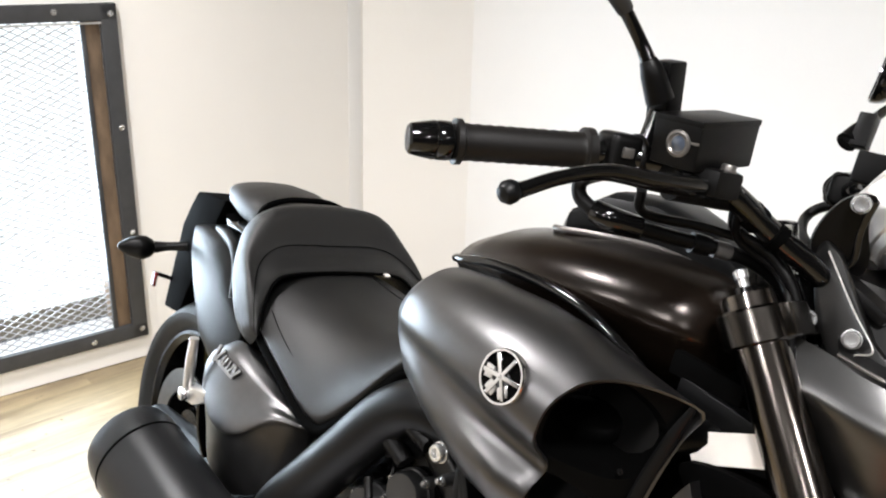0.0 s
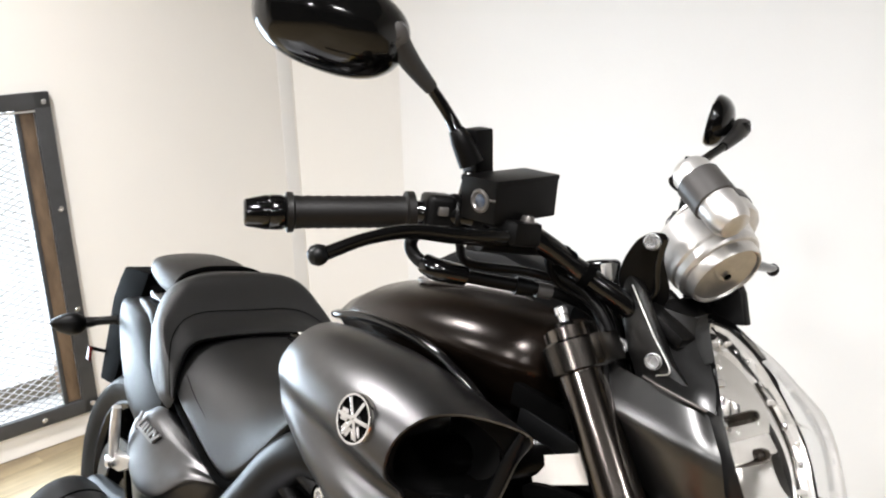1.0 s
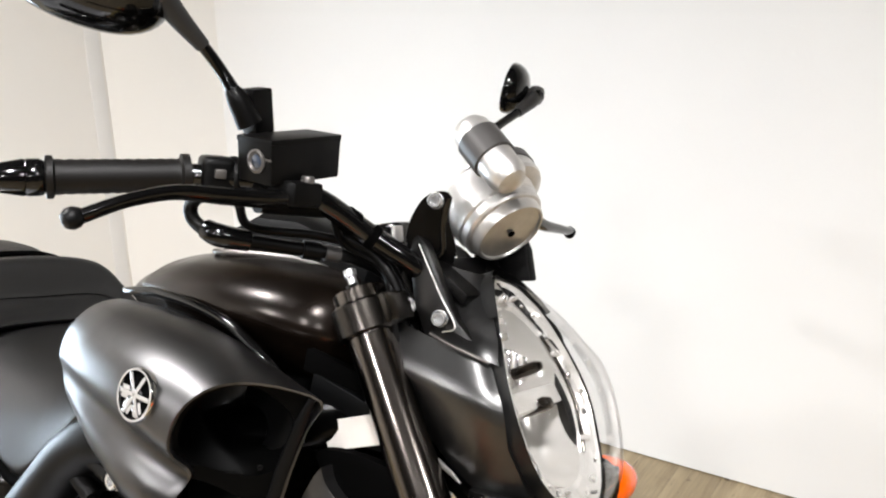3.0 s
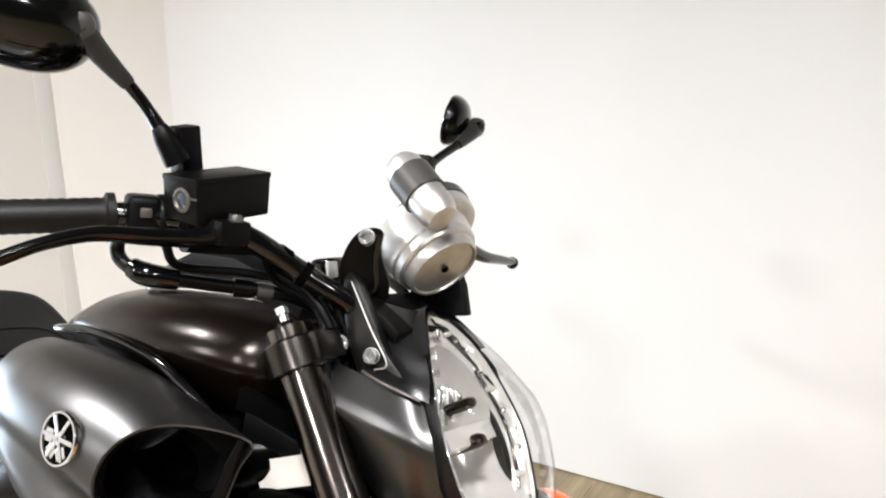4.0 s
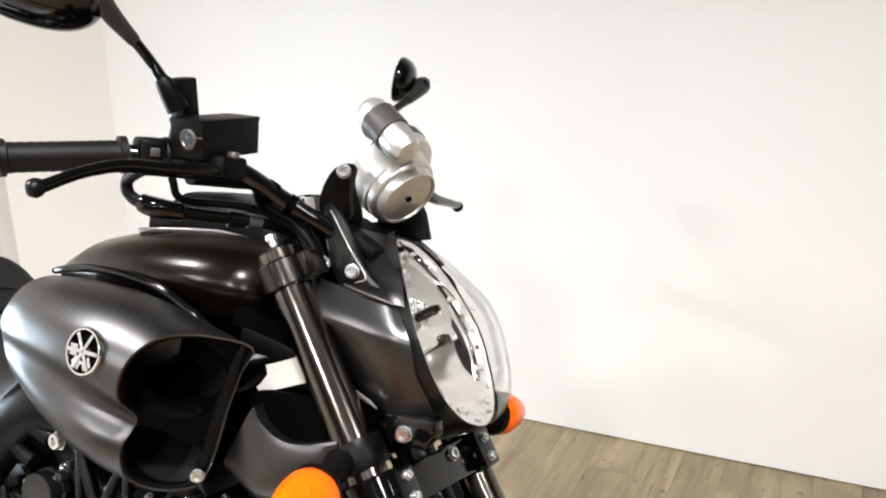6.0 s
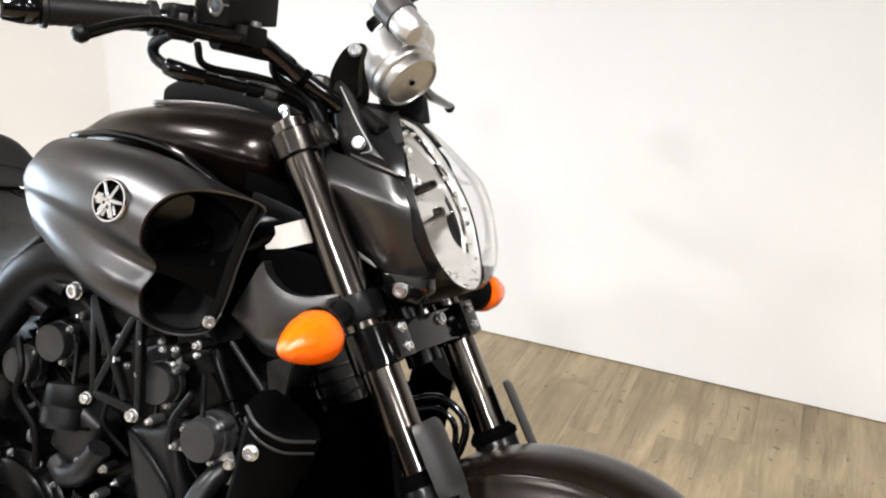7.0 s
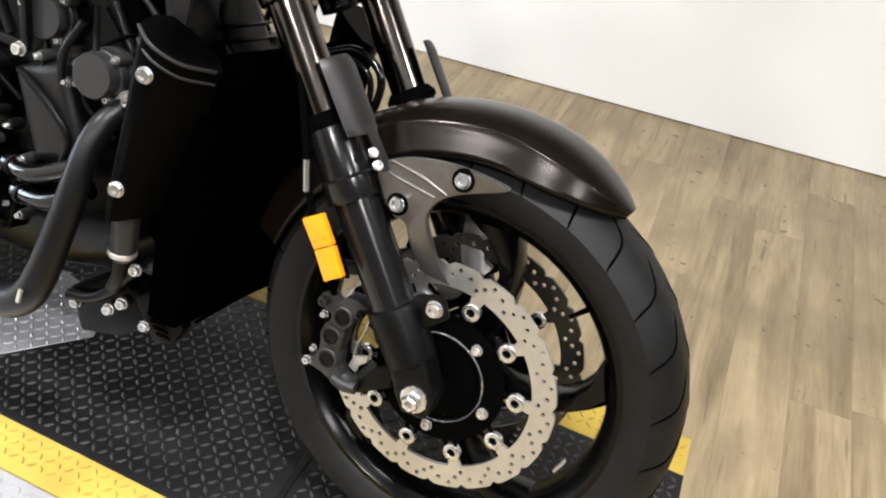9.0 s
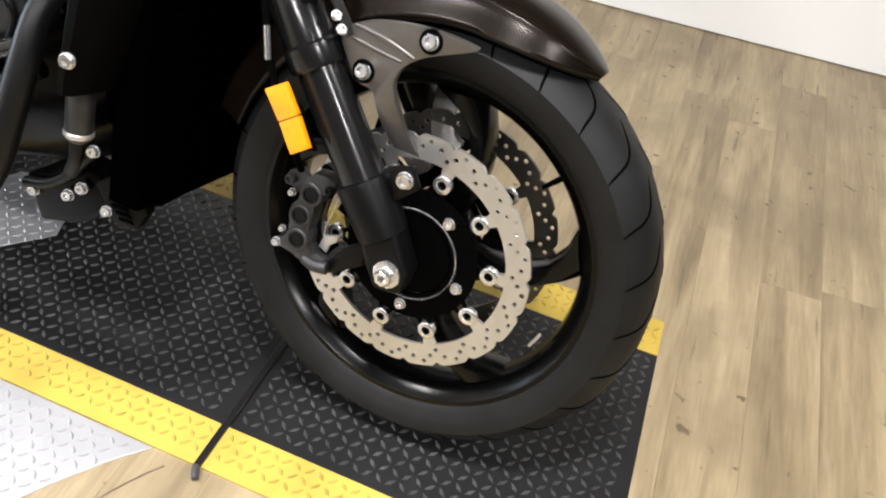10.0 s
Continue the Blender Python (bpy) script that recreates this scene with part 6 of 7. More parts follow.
part("bezel_edge", turned([(0.0546, -0.079), (0.0560, -0.078), (0.0560, -0.066), (0.0546, -0.065)], fr3, 56, None, True), BAND, gauge)
cradle = loop_points([(-0.450, -0.064, 1.180), (-0.440, -0.050, 1.178), (-0.444, -0.042, 1.150), (-0.440, -0.026, 1.115), (-0.450, -0.024, 1.094), (-0.474, -0.050, 1.096), (-0.484, -0.064, 1.118), (-0.481, -0.066, 1.142), (-0.466, -0.068, 1.168)], 36)
part("gauge_cradle", prism(cradle, (0.006, -0.008, 0), None, 0.002), PLASTIC, gauge, "black gauge bracket")
part("cradle_rib", tube([(-0.437, -0.058, 1.176), (-0.444, -0.052, 1.145), (-0.446, -0.044, 1.112), (-0.460, -0.052, 1.098)], [0.005, 0.004, 0.004, 0.005], 10), GLOSS, gauge)
part("gauge_cradle", prism([(-0.462, 0.080, 1.160), (-0.44, 0.080, 1.170), (-0.40, 0.075, 1.12), (-0.385, 0.070, 1.085), (-0.43, 0.070, 1.075), (-0.47, 0.075, 1.12)], (0, -0.014, 0), None, 0.003), PLASTIC, gauge, "black gauge bracket")
part("gauge_base", block((0.07, 0.12, 0.014), pose(-0.425, 0.0, 1.082, 0, 25, 0), 0.004), PLASTIC, gauge)
bolt(gauge, (-0.442, -0.0735, 1.1705), (0.5, -1, 0), 0.0085, 0.009)
key = part("key_barrel", block((0.036, 0.040, 0.075), pose(-0.541, -0.012, 1.092, 0, -14, 10), 0.009, None, 3), GLOSS, bike, "glossy black ignition switch housing")
part("key_slot", block((0.006, 0.018, 0.020), pose(-0.528, -0.030, 1.118, 0, -14, 10), 0.002), ALU, key)

# -- handlebar and controls --
half = [(-0.464, 0.0, 1.084), (-0.459, -0.052, 1.086), (-0.472, -0.078, 1.100), (-0.506, -0.116, 1.127), (-0.530, -0.165, 1.156), (-0.560, -0.205, 1.168), (-0.625, -0.268, 1.165), (-0.680, -0.392, 1.150)]
for s in (-1, 1):
    pts = [(x, -s * y, z) for x, y, z in half]
    bar = part("handlebar", tube(pts, 0.0128, 18, 70), GLOSS, bike, "black tapered handlebar tube")
    g0, g1 = vec(-0.625, s * 0.268, 1.165), vec(-0.681, s * 0.388, 1.150)
    ax = g1 - g0
    lg = ax.length
    fr = axis_frame(g0, ax)
    prof = [(0.0225, -0.004), (0.0225, 0.004), (0.0178, 0.006)]
    for k in range(22):
        z = 0.008 + k * (lg - 0.020) / 21
        prof.append((0.0178 if k % 2 else 0.0170, z))
    prof += [(0.0178, lg - 0.008), (0.0215, lg - 0.006), (0.0215, lg), (0.015, lg + 0.001)]
    part("grip", turned(prof, fr, 32), GRIP, bar, "ribbed black rubber grip")
    part("bar_end", turned([(0.012, lg), (0.017, lg + 0.002), (0.0185, lg + 0.006), (0.0185, lg + 0.016), (0.0175, lg + 0.018), (0.0185, lg + 0.020), (0.0145, lg + 0.042), (0.012, lg + 0.044), (0.006, lg + 0.044)], fr, 24), GLOSS, bar, "gloss black bar end weight")
    # switch housing
    sw = axis_frame(vec(-0.607, s * 0.243, 1.166), vec(-0.45, s, -0.03), (0, 0, 1))
    house = part("switch_housing", block((0.046, 0.040, 0.034), sw, 0.008, None, 3), PLASTIC, bar, "black switch housing with a red switch")
    part("switch", block((0.010, 0.005, 0.012), sw @ pose(0.006, 0.021 * s, 0.0), 0.002), GREY if s < 0 else DARK, house)
    part("switch_ring", turned([(0.0235, -0.022), (0.0245, -0.020), (0.0245, -0.016), (0.0235, -0.014)], sw, 28, None, True), PLASTIC, house)
    for q in (-0.014, 0.014):
        bolt(house, sw @ vec(-0.018, q, 0.012), sw.to_3x3() @ vec(-0.3, q * 60 * 0 + 0.0, 0.0) + vec(0.6, s * -0.6, 0), 0.0035, 0.003)
    # lever
    lev = [(-0.520, s * 0.198, 1.158), (-0.522, s * 0.235, 1.156), (-0.530, s * 0.285, 1.156), (-0.540, s * 0.335, 1.157), (-0.548, s * 0.380, 1.147), (-0.556, s * 0.418, 1.131)]
    if s > 0:
        lev = [(-0.520, 0.198, 1.158), (-0.524, 0.250, 1.142), (-0.532, 0.310, 1.128), (-0.541, 0.365, 1.1215), (-0.548, 0.405, 1.117), (-0.554, 0.430, 1.114)]
    lv = part("brake_lever" if s < 0 else "clutch_lever", tube(lev, [0.012, 0.0115, 0.010, 0.0085, 0.0075, 0.008], 16, 50, None, 0.8), GLOSS, bar, "black hand lever with a ball end")
    part("lever_ball", turned([(0.001, -0.011), (0.0065, -0.009), (0.0100, -0.003), (0.0102, 0.003), (0.007, 0.008), (0.001, 0.0100)], axis_frame(Vector(lev[-1]) + vec(-0.003, s * 0.006, -0.002), (0, s, -0.4)), 22), FRAME, lv, "worn dark ball end")
    part("lever_perch", prism([(-0.560, s * 0.195, 1.150), (-0.520, s * 0.180, 1.150), (-0.502, s * 0.185, 1.150), (-0.505, s * 0.222, 1.150), (-0.545, s * 0.230, 1.150), (-0.575, s * 0.225, 1.150)], (0, 0, 0.026), None, 0.005), PLASTIC, bar, "black lever perch")
    bolt(bar, (-0.513, s * 0.199, 1.176), (0, 0, 1), 0.007, 0.006, GREY)
    part("master_cylinder", tube([(-0.545, s * 0.235, 1.152), (-0.535, s * 0.165, 1.150), (-0.528, s * 0.140, 1.146)], [0.014, 0.0145, 0.011], 16), PLASTIC, bar)

rm = pose(-0.5470, -0.1960, 1.1975, 8, 1, 3)
resv = part("fluid_reservoir", block((0.050, 0.098, 0.044), rm, 0.003, None, 2, 1.03), PLASTIC, bike, "black square brake fluid reservoir with a sight glass")
part("reservoir_lid", block((0.0525, 0.101, 0.006), rm @ pose(0, 0, 0.0215), 0.0015), PLASTIC, resv, "flat black lid")
sg = axis_frame(rm @ vec(0.004, -0.0495, 0.001), rm.to_3x3() @ vec(0, -1, 0))
part("sight_glass", turned([(0.0125, -0.002), (0.0125, 0.002), (0.010, 0.0028), (0.0085, 0.001), (0.0, 0.001)], sg, 28), GREY, resv, "round sight glass")
part("sight_lens", turned([(0.0082, 0.0), (0.006, 0.0022), (0.001, 0.003)], sg, 22), material("dark_glass", (0.04, 0.05, 0.07), 0.06, 0.0, 0.8), resv)
part("print_mark", block((0.014, 0.001, 0.002), rm @ pose(0.018, -0.0500, 0.004), 0.0), GREY, resv)
part("reservoir_foot", block((0.030, 0.050, 0.022), rm @ pose(0.0, 0.0, -0.032), 0.005), PLASTIC, resv)
part("fluid_reservoir", block((0.046, 0.072, 0.040), pose(-0.5465, 0.1905, 1.200, -4, 1, 8), 0.004, None, 3), PLASTIC, bike, "black square clutch fluid reservoir")

# mirrors
def mirror(side, ball, shell_c, face, half_w, half_h, arm, tilt, deep=1.0):
    ar = part("mirror", tube(arm, [0.0085, 0.0085, 0.0065, 0.0065, 0.0095, 0.012, 0.0125][: len(arm)], 16), GLOSS, bike, "gloss black oval mirror on a slim arm")
    fr = axis_frame(shell_c, face, tilt)
    prof = [(1.0, -0.012), (1.02, -0.006), (0.985, 0.006), (0.88, 0.020), (0.68, 0.033), (0.40, 0.041), (0.10, 0.044)]
    bm = bmesh.new()
    rings = []
    for r, h in prof:
        ring = []
        for j in range(48):
            a = 2 * math.pi * j / 48
            c, s_ = math.cos(a), math.sin(a)
            k = (abs(c) ** 2.4 + abs(s_) ** 2.4) ** (-1 / 2.4)
            ring.append(fr @ vec(half_w * r * c * k, half_h * r * s_ * k * (1.08 if s_ > 0 else 0.92), h * deep))
        rings.append(ring)
    part("mirror_shell", skin(rings, True), GLOSS, ar, "gloss black mirror shell", 50)
    glass = [fr @ vec(half_w * 0.93 * math.cos(a), half_h * 0.93 * math.sin(a), -0.0135 * deep) for a in (2 * math.pi * j / 48 for j in range(48))]
    part("mirror_glass", prism(glass, fr.to_3x3() @ vec(0, 0, -0.002)), MIRROR, ar)
    k = len(arm)
    part("arm_sleeve", tube([Vector(arm[k - 3]), Vector(arm[k - 2]), Vector(ball)], [0.0080, 0.0115, 0.0130], 18), GUARD, ar, "dark grey upper arm sleeve")
    part("arm_boot", tube([Vector(arm[0]), Vector(arm[1]), Vector(arm[1]).lerp(Vector(arm[2]), 0.4)], [0.0140, 0.0120, 0.0085], 16), PLASTIC, ar)
    part("mirror_pivot", turned([(0.008, -0.014), (0.0135, -0.009), (0.0155, 0.0), (0.0135, 0.009), (0.008, 0.012)], axis_frame(ball, face), 24), BAND, ar, "grey pivot collar")
    return ar


mirror(-1, (-0.628, -0.318, 1.348), (-0.668, -0.366, 1.352), (0.86, -0.40, -0.22), 0.082, 0.049, [(-0.596, -0.214, 1.226), (-0.602, -0.228, 1.250), (-0.614, -0.242, 1.276), (-0.624, -0.262, 1.300), (-0.630, -0.292, 1.325), (-0.631, -0.318, 1.345)], (-0.15, -1, 0.12))
part("mirror_block", block((0.024, 0.026, 0.058), pose(-0.602, -0.200, 1.237, 12, 0, 0), 0.003), PLASTIC, bike, "black square mirror mount")
part("mirror_stem", tube([(-0.602, -0.216, 1.160), (-0.602, -0.206, 1.215)], 0.008, 14), GLOSS, bike)
mirror(1, (-0.612, 0.360, 1.325), (-0.648, 0.345, 1.328), (0.88, 0.45, -0.10), 0.055, 0.040, [(-0.602, 0.196, 1.228), (-0.600, 0.215, 1.245), (-0.600, 0.255, 1.270), (-0.602, 0.300, 1.292), (-0.605, 0.335, 1.312), (-0.608, 0.358, 1.325)], (-0.15, 1, 0.12), 0.6)
part("mirror_block", block((0.022, 0.024, 0.045), pose(-0.588, 0.206, 1.246, -12, 0, 8), 0.003), PLASTIC, bike, "black square mirror mount")

# hoses and cables from the bar to the frame
for pts, r in (
    ([(-0.600, -0.255, 1.152), (-0.640, -0.246, 1.134), (-0.637, -0.243, 1.115), (-0.606, -0.232, 1.104), (-0.575, -0.173, 1.097), (-0.534, -0.100, 1.090), (-0.508, -0.058, 1.070), (-0.482, -0.048, 1.037), (-0.462, -0.046, 0.98)], 0.0078),
    ([(-0.530, -0.140, 1.148), (-0.535, -0.120, 1.118), (-0.505, -0.095, 1.100), (-0.475, -0.085, 1.070), (-0.455, -0.08, 1.02), (-0.435, -0.075, 0.94)], 0.006),
    ([(-0.575, -0.235, 1.142), (-0.585, -0.205, 1.116), (-0.55, -0.135, 1.112), (-0.505, -0.082, 1.098), (-0.474, -0.066, 1.05), (-0.46, -0.075, 0.985)], 0.0050),
    ([(-0.520, -0.150, 1.140), (-0.530, -0.118, 1.108), (-0.498, -0.086, 1.084), (-0.470, -0.092, 1.055), (-0.452, -0.098, 1.01), (-0.440, -0.092, 0.955)], 0.0045),
    ([(-0.545, 0.215, 1.150), (-0.618, 0.238, 1.142), (-0.640, 0.225, 1.118), (-0.59, 0.145, 1.096), (-0.50, 0.09, 1.08), (-0.455, 0.085, 1.0)], 0.007),
):
    part("control_cable", tube(pts, r, 12), PLASTIC, bike, "black control cable")
part("cable_ferrule", tube([(-0.549, -0.127, 1.0930), (-0.5405, -0.1115, 1.0914)], 0.0092, 14), BAND, bike, "dark grey hose ferrule")
part("cable_sleeve", tube([(-0.562, -0.150, 1.095), (-0.552, -0.132, 1.0935)], [0.0110, 0.0105], 14), FRAME, bike)
part("cable_sleeve", tube([(-0.622, -0.238, 1.108), (-0.606, -0.232, 1.104), (-0.590, -0.203, 1.100)], [0.0115, 0.0130, 0.0115], 14), GLOSS, bike, "shiny black hose sleeve")
for u0, u1 in (((-0.512, -0.122, 1.1315), (-0.518, -0.134, 1.139)), ((-0.500, -0.110, 1.1225), (-0.494, -0.104, 1.118))):
    part("cable_tie", tube([u0, u1], 0.0146, 14), DARK, bike, "black cable tie round the handlebar")

# -- engine, radiator, exhaust --
block_shape = [oval(x, -w, w, z0, z1, 28, 4) for x, w, z0, z1 in ((-0.50, 0.10, 0.30, 0.62), (-0.56, 0.130, 0.24, 0.74), (-0.70, 0.145, 0.20, 0.78), (-0.90, 0.150, 0.19, 0.78), (-1.05, 0.140, 0.22, 0.74), (-1.15, 0.11, 0.27, 0.62))]
eng = part("engine_block", skin(block_shape), ENGINE, bike, "black painted V four engine block", 30)
for s in (-1, 1):
    # front and rear cylinder heads with ribbed barrels
    for cx, cz, tilt in ((-0.575, 0.600, -32), (-0.885, 0.600, 32)):
        m = pose(cx, s * 0.095, cz, 0, tilt, 0)
        part("cylinder_head", block((0.16, 0.12, 0.20), m, 0.016, None, 3), ENGINE, eng, "black cylinder head")
        part("cam_cover", block((0.15, 0.13, 0.05), m @ pose(0, 0, 0.11), 0.012, None, 3), ENGINE_GREY, eng)
        for k in range(4):
            part("fin", block((0.172, 0.128, 0.005), m @ pose(0, 0, -0.06 + 0.024 * k), 0.002, None, 1), ENGINE, eng)

    def cap(x, y, z, r, ax=(0.12, -1, 0.05)):
        ax = vec(ax[0], ax[1] * -s, ax[2])
        fr = axis_frame((x, -s * y, z), ax, (0, 0, 1))
        prof = [(1.22, -0.075), (1.22, -0.046), (1.02, -0.045), (1.02, -0.039), (1.17, -0.038), (1.17, -0.028), (0.98, -0.027), (0.98, -0.020), (1.09, -0.019), (1.09, -0.009), (1.0, -0.008), (1.0, 0.008), (0.94, 0.012), (0.6, 0.0125)]
        c = part("cam_plug", turned([(r * k, h) for k, h in prof], fr, 36), CAP, eng, "round dark grey engine cap with grooves", 30)
        for k, (u, v) in enumerate(((-0.95, 0.55), (0.85, 0.75), (0.2, -1.14))):
            part("cap_lug", turned([(0.0085, -0.030), (0.0085, -0.006), (0.007, -0.004)], fr @ pose(r * u, s * r * v, 0.0), 14), CAP, c)
            bolt(c, fr @ vec(r * u, s * r * v, -0.004), ax, 0.0046, 0.006)

    cap(-0.630, -0.182, 0.648, 0.031)
    cap(-0.522, -0.196, 0.600, 0.031)
    cap(-0.868, -0.178, 0.645, 0.031)
    cap(-0.935, -0.185, 0.588, 0.031)
    # trussed bracket between the heads
    y = s * 0.205
    brk = part("truss_bracket", block((0.11, 0.010, 0.014), pose(-0.690, y, 0.606), 0.003), FRAME, eng, "dark grey triangulated bracket")
    for p, q in (((-0.752, 0.757), (-0.735, 0.600)), ((-0.752, 0.757), (-0.668, 0.615)), ((-0.655, 0.765), (-0.738, 0.605)), ((-0.655, 0.770), (-0.640, 0.610)), ((-0.752, 0.750), (-0.722, 0.690))):
        a, b = vec(p[0], y, p[1]), vec(q[0], y, q[1])
        part("truss_strut", block((0.012, 0.013, (b - a).length), axis_frame((a + b) / 2, b - a, (0, 1, 0)), 0.003), FRAME, eng)
    bolt(brk, (-0.742, s * 0.213, 0.598), (0, s, 0), 0.0085, 0.008)
    bolt(brk, (-0.643, s * 0.213, 0.602), (0, s, 0), 0.0090, 0.009)
    bolt(brk, (-0.781, s * 0.218, 0.757), (0, s, 0), 0.012, 0.010)
    # side covers of the crank case
    for x, z, r, yy, name in ((-0.735, 0.365, 0.052, 0.195, "pump_cover"), (-0.90, 0.330, 0.105, 0.185, "clutch_cover"), (-1.06, 0.36, 0.065, 0.175, "gear_cover")):
        fr = axis_frame((x, s * yy, z), (0, s, 0), (0, 0, 1))
        cv = part(name, turned([(r * 1.12, -0.06), (r * 1.12, 0.0), (r * 1.02, 0.010), (r, 0.022), (r * 0.9, 0.030), (r * 0.62, 0.032), (r * 0.58, 0.028), (r * 0.2, 0.028)], fr, 40), ENGINE, eng, "round black engine cover")
        for k in range(6):
            a = radians(60 * k + 20)
            bolt(cv, fr @ vec(r * 1.06 * math.cos(a), r * 1.06 * math.sin(a), 0.004), (0, s, 0), 0.0048, 0.006)
    part("water_pump", block((0.12, 0.05, 0.11), pose(-0.735, s * 0.17, 0.365, 0, 12, 0), 0.012, None, 3), ENGINE, eng)
    part("housing_seam", tube([(-0.83, s * 0.196, 0.525), (-0.79, s * 0.199, 0.530), (-0.75, s * 0.196, 0.540)], 0.0028, 8), DARK, eng)
    part("thermostat", block((0.09, 0.06, 0.10), pose(-0.79, s * 0.165, 0.515, 0, 18, 0), 0.015, None, 3), ENGINE_GREY, eng, "grey cast engine housing")
    part("front_housing", block((0.10, 0.07, 0.14), pose(-0.605, s * 0.165, 0.520, 0, -20, 0), 0.018, None, 3), ENGINE_GREY, eng, "black cast housing")
    part("housing_rib", tube([(-0.655, s * 0.204, 0.570), (-0.60, s * 0.206, 0.540), (-0.56, s * 0.204, 0.500), (-0.575, s * 0.200, 0.455)], 0.005, 8), FRAME, eng)
    for x0, z0, x1, z1, x2, z2 in ((-0.672, 0.424, -0.606, 0.432, -0.519, 0.474), (-0.653, 0.386, -0.576, 0.401, -0.513, 0.440)):
        part("coolant_hose", tube([(x0, s * 0.203, z0), (x1, s * 0.216, z1), (x2, s * 0.205, z2)], 0.0140, 16), GLOSS, eng, "shiny black coolant pipe")
        part("hose_clamp", turned([(0.0145, -0.004), (0.0158, -0.003), (0.0158, 0.003), (0.0145, 0.004)], axis_frame((x0 + 0.016, s * 0.207, z0 + 0.002), (1, s * 0.2, 0.12)), 20, None, True), FRAME, eng)
    part("coolant_elbow", tube([(-0.72, s * 0.20, 0.52), (-0.745, s * 0.205, 0.475), (-0.785, s * 0.20, 0.452), (-0.82, s * 0.19, 0.46)], [0.018, 0.019, 0.019, 0.018], 16), ENGINE_GREY, eng)
    part("breather_hose", tube([(-0.86, s * 0.20, 0.70), (-0.90, s * 0.205, 0.725), (-0.87, s * 0.205, 0.755), (-0.82, s * 0.20, 0.745)], 0.0135, 14), PLASTIC, eng)
    part("throttle_body", tube([(-0.93, s * 0.175, 0.695), (-0.875, s * 0.180, 0.722)], 0.024, 20), ENGINE_GREY, eng)
    rng = random.Random(7)
    for x, z in ((-0.783, 0.714), (-0.697, 0.671), (-0.647, 0.711), (-0.649, 0.661), (-0.610, 0.723), (-0.582, 0.718), (-0.542, 0.736), (-0.566, 0.577), (-0.547, 0.583), (-0.674, 0.481), (-0.714, 0.445), (-0.778, 0.443), (-0.729, 0.401), (-0.645, 0.438), (-0.692, 0.315), (-0.749, 0.270), (-0.647, 0.349), (-0.610, 0.294), (-0.617, 0.599), (-0.756, 0.489), (-0.702, 0.494), (-0.786, 0.455)):
        part("bolt_boss", turned([(0.0085, -0.022), (0.0080, -0.004), (0.0066, 0.0)], axis_frame((x, s * 0.203, z), (0.1, s, 0.05)), 14), CAP if rng.random() < 0.5 else CAST, eng)
        bolt(eng, (x, s * 0.204, z), (rng.uniform(-0.3, 0.5), s, rng.uniform(-0.2, 0.3)), rng.choice((0.0036, 0.0044, 0.0052)), 0.007)
    for k in range(5):
        x, z = -0.92 + 0.09 * k, 0.56 - 0.03 * (k % 2)
        part("engine_cable", tube([(x, s * 0.165, z + 0.12), (x + 0.03, s * 0.192, z + 0.06), (x + 0.015, s * 0.192, z), (x + 0.05, s * 0.17, z - 0.05)], 0.0042, 8), PLASTIC, eng)
    # ribbed barrel of the rear bank, unions and clips
    fr = axis_frame((-0.815, s * 0.185, 0.555), (0.25, s * 0.35, -1), (0, s, 0))
    part("cylinder_barrel", turned([(0.030, -0.035), (0.038, -0.030), (0.039, 0.0), (0.037, 0.003), (0.0395, 0.006), (0.038, 0.030), (0.030, 0.038)], fr, 28), CAST, eng, "dark cast barrel with a seam")
    for x, z, dx in ((-0.905, 0.520, 0.02), (-0.875, 0.470, -0.02), (-0.70, 0.690, 0.015), (-0.665, 0.660, 0.02), (-0.60, 0.700, 0.02), (-0.575, 0.688, -0.01)):
        part("hose_union", tube([(x, s * 0.185, z), (x + dx * 0.5, s * 0.196, z + 0.008), (x + dx, s * 0.190, z + 0.018)], [0.0042, 0.0055, 0.0040], 10), CAP, eng, "small grey hose union")
    for x, z in ((-0.71, 0.70), (-0.69, 0.66), (-0.595, 0.690), (-0.62, 0.705), (-0.555, 0.715), (-0.66, 0.715)):
        bolt(eng, (x, s * 0.190, z), (0.2, s, 0.3), 0.0042, 0.006)
    part("wire_loom", tube([(-0.93, s * 0.20, 0.64), (-0.90, s * 0.212, 0.60), (-0.905, s * 0.212, 0.55), (-0.87, s * 0.20, 0.50), (-0.86, s * 0.20, 0.44)], 0.0065, 10), PLASTIC, eng, "black wiring loom")
    part("radiator_stay", tube([(-0.515, s * 0.168, 0.742), (-0.439, s * 0.168, 0.683)], 0.0045, 10), CAST, eng, "thin dark stay")
    part("engine_strut", tube([(-0.58, s * 0.20, 0.575), (-0.565, s * 0.212, 0.62), (-0.545, s * 0.20, 0.665)], 0.006, 10), CAST, eng)
    # exhaust header
    hd = part("exhaust_header", tube([(-0.480, s * 0.140, 0.560), (-0.492, s * 0.185, 0.556), (-0.500, s * 0.222, 0.515), (-0.508, s * 0.250, 0.420), (-0.530, s * 0.270, 0.315), (-0.565, s * 0.272, 0.268), (-0.63, s * 0.262, 0.245), (-0.78, s * 0.25, 0.22), (-0.95, s * 0.26, 0.25), (-1.03, s * 0.272, 0.325)], [0.017, 0.017, 0.018, 0.020, 0.023, 0.025, 0.028, 0.033, 0.045, 0.05], 22, 90), PIPE, bike, "matt grey exhaust header pipe")
    part("header_flange", block((0.03, 0.014, 0.045), pose(-0.490, s * 0.176, 0.562, 0, -25, 0), 0.004), ALU, hd)
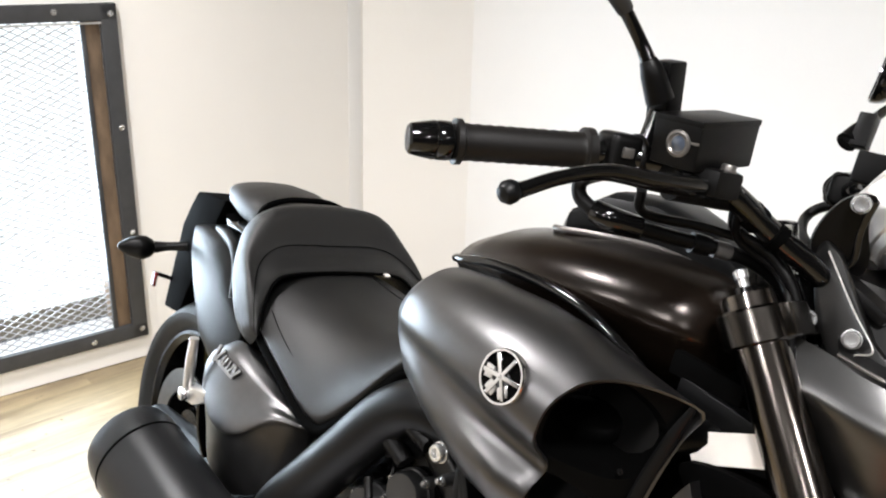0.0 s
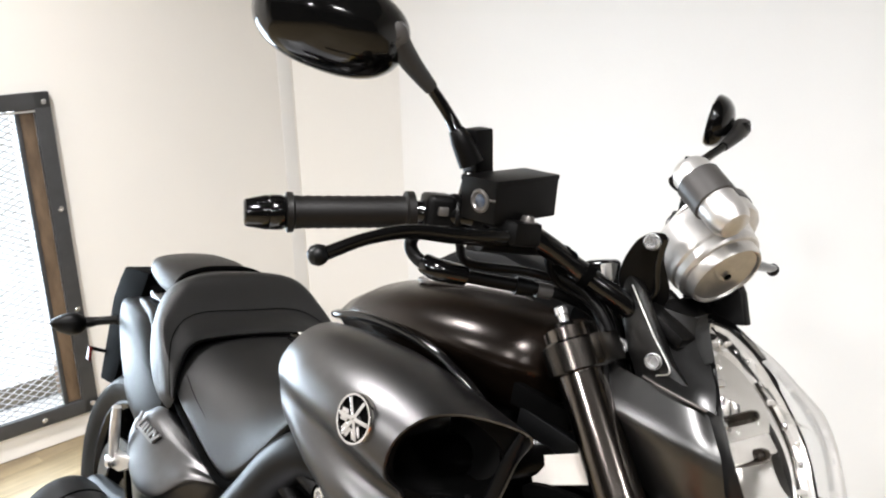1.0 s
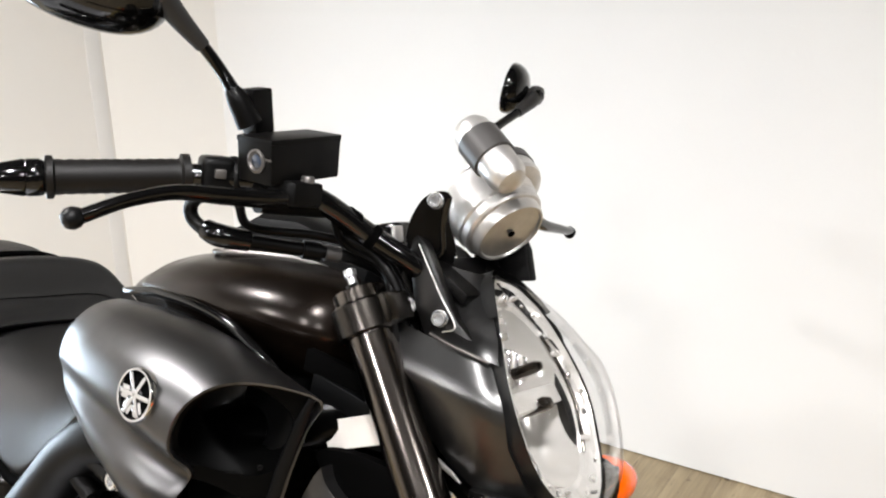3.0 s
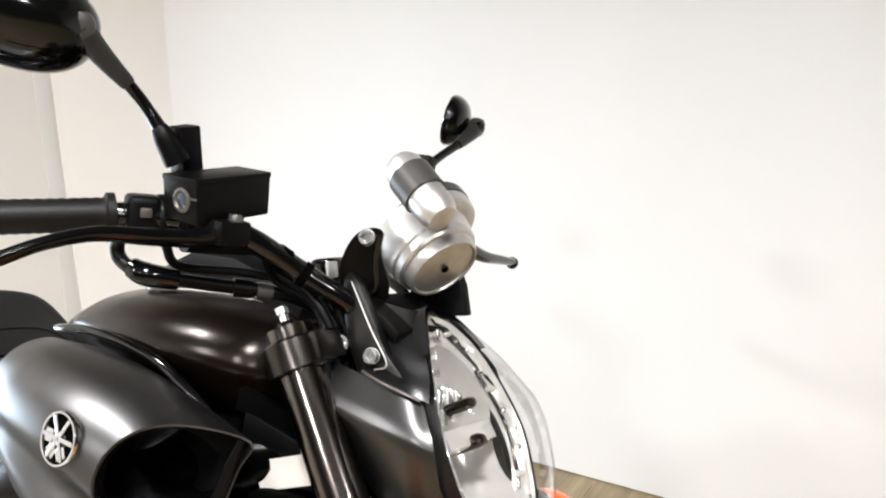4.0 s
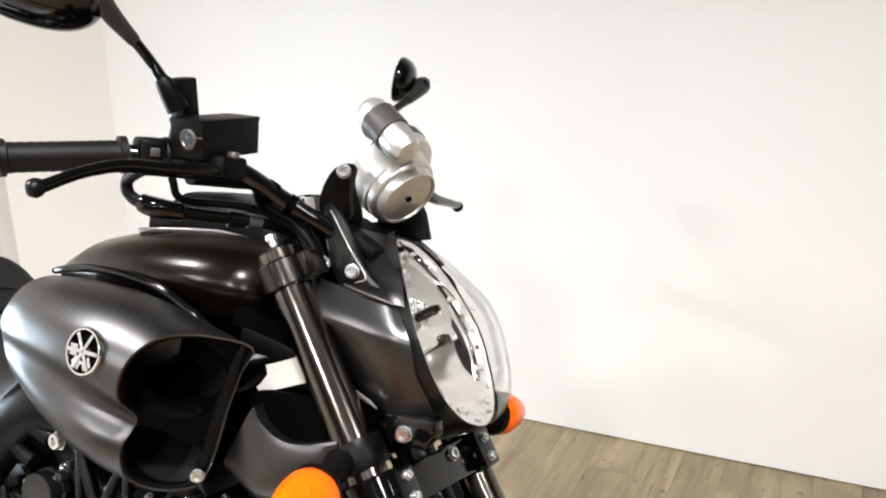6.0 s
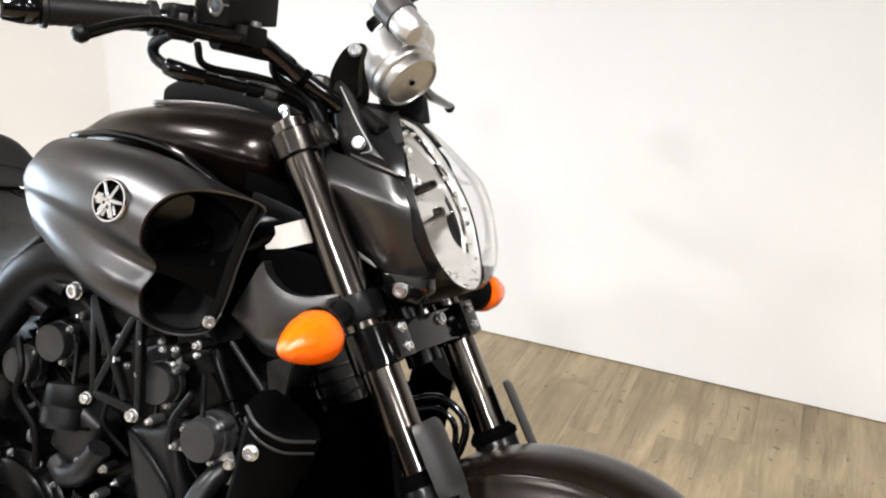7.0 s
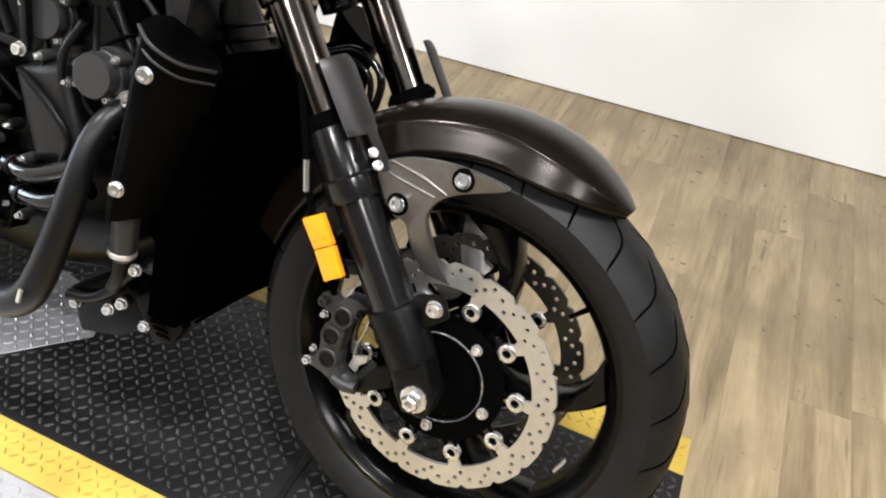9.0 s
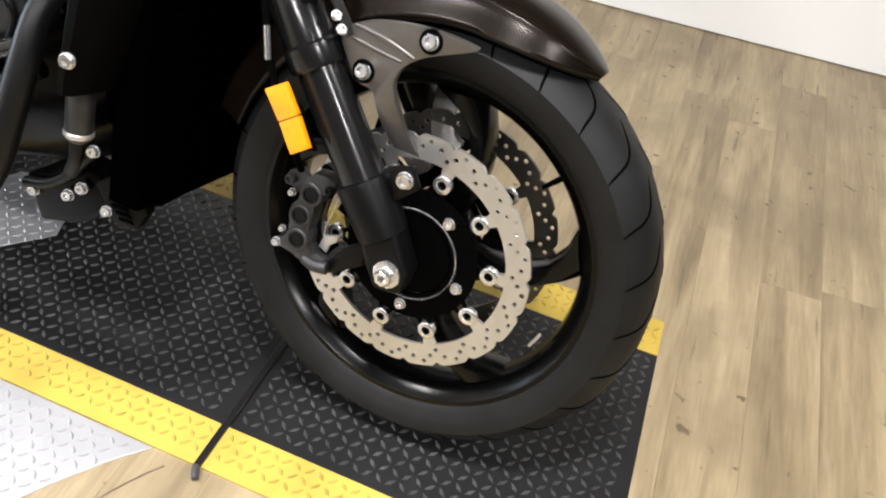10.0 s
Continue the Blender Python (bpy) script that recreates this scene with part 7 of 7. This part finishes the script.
    bolt(hd, (-0.476, s * 0.186, 0.577), (0.3, s, 0), 0.007, 0.008)
    part("welded_tab", block((0.006, 0.004, 0.022), pose(-0.530, s * 0.302, 0.300, 0, 14, 0), 0.001), ALU, hd)
    # radiator side cover
    side_cover = []
    for z0, x0, x1 in ((0.690, -0.414, -0.330), (0.66, -0.417, -0.336), (0.60, -0.422, -0.348), (0.52, -0.432, -0.368), (0.45, -0.440, -0.388), (0.425, -0.436, -0.396)):
        row = []
        for f, out, back in ((0.0, 0.215, 0.0), (0.06, 0.240, 0), (0.16, 0.256, 0), (0.32, 0.266, 0), (0.50, 0.266, 0), (0.68, 0.256, 0), (0.84, 0.234, 0), (0.95, 0.208, 0), (1.0, 0.185, 0), (0.8, 0.172, 0), (0.4, 0.176, 0), (0.05, 0.190, 0)):
            row.append(vec(x0 + (x1 - x0) * f, s * out, z0 + 0.022 - 0.050 * f * (z0 - 0.425) / 0.265))
        side_cover.append(row)
    rc = part("radiator_cover", skin(side_cover), COVER, bike, "matt black radiator side cover", 35)
    for dz, rr in ((0.0, 0.0024), (-0.016, 0.0018)):
        part("cover_top_edge", tube([(-0.400, s * 0.259, 0.706 + dz), (-0.372, s * 0.2665, 0.690 + dz), (-0.348, s * 0.244, 0.673 + dz), (-0.332, s * 0.196, 0.662 + dz)], rr, 8), CAP, rc)
    bolt(rc, (-0.376, s * 0.268, 0.6535), (0.25, s, 0.05), 0.0095, 0.007)
    bolt(rc, (-0.408, s * 0.266, 0.4955), (0.25, s, 0.05), 0.0095, 0.007)
    can = part("oil_pipe", turned([(0.012, -0.004), (0.0165, 0.0), (0.0185, 0.006), (0.0185, 0.066), (0.0165, 0.074), (0.013, 0.076), (0.013, 0.095)], axis_frame((-0.440, s * 0.213, 0.368), (0.05, 0, 1)), 28), CAP, bike, "grey oil filter canister")
    part("pipe_collar", turned([(0.0188, 0.004), (0.0200, 0.006), (0.0200, 0.010), (0.0188, 0.012)], axis_frame((-0.440, s * 0.213, 0.368), (0.05, 0, 1)), 28, None, True), ALU, can)
    part("pipe_foot", tube([(-0.440, s * 0.213, 0.368), (-0.446, s * 0.210, 0.335), (-0.462, s * 0.200, 0.305)], [0.011, 0.010, 0.012], 12), CAST, can)
    low = part("belly_bracket", prism([(-0.548, s * 0.20, 0.270), (-0.480, s * 0.20, 0.318), (-0.425, s * 0.19, 0.312), (-0.405, s * 0.185, 0.262), (-0.45, s * 0.19, 0.222), (-0.52, s * 0.20, 0.205)], (0, -s * 0.05, 0), None, 0.006), ENGINE, bike, "black cast belly bracket with bolts")
    for x, z in ((-0.530, 0.252), (-0.467, 0.268), (-0.443, 0.288)):
        bolt(low, (x, s * 0.202, z), (0.2, s, 0), 0.0078, 0.008)
    part("bracket_arm", tube([(-0.54, s * 0.205, 0.262), (-0.50, s * 0.208, 0.275), (-0.465, s * 0.206, 0.300), (-0.43, s * 0.20, 0.345)], [0.009, 0.007, 0.007, 0.009], 10), CAST, low)
    bolt(low, (-0.421, s * 0.205, 0.353), (0.2, s, 0), 0.0080, 0.008)
    scoop_low = part("radiator_tip", prism([(-0.428, s * 0.195, 0.300), (-0.388, s * 0.180, 0.330), (-0.358, s * 0.168, 0.268), (-0.372, s * 0.172, 0.238), (-0.400, s * 0.180, 0.232)], (0, -s * 0.02, 0), None, 0.004), PLASTIC, bike, "black lower radiator tip with slots")
    for k in range(4):
        f = k / 4
        part("slot", prism([(-0.408 + 0.020 * f, s * (0.1885 - 0.008 * f), 0.285 - 0.040 * f), (-0.388 + 0.016 * f, s * (0.1805 - 0.006 * f), 0.282 - 0.040 * f), (-0.385 + 0.016 * f, s * (0.1795 - 0.006 * f), 0.277 - 0.040 * f), (-0.406 + 0.020 * f, s * (0.1875 - 0.008 * f), 0.280 - 0.040 * f)], (0, s * 0.003, 0)), DARK, scoop_low)
    bolt(scoop_low, (-0.408, s * 0.192, 0.262), (0.2, s, 0), 0.0075, 0.007)

core = bmesh.new()
prism([(-0.345, -0.20, 0.660), (-0.335, 0.20, 0.660), (-0.335, 0.20, 0.275), (-0.350, -0.200, 0.285)], (-0.05, 0, 0), core, 0.006)
rad = part("radiator", core, VOID, bike, "black radiator with fine fins")
for k in range(30):
    z = 0.295 + k * 0.0120
    part("fin", block((0.004, 0.36, 0.003), pose(-0.338, 0.005, z, 0, 0, 1.4), 0.0), VOID, rad)
part("lower_cowl", prism([(-0.35, -0.165, 0.30), (-0.34, 0.165, 0.30), (-0.36, 0.14, 0.262), (-0.37, -0.15, 0.262)], (-0.10, 0, 0.0), None, 0.006), DARK, bike, "black lower cowl")
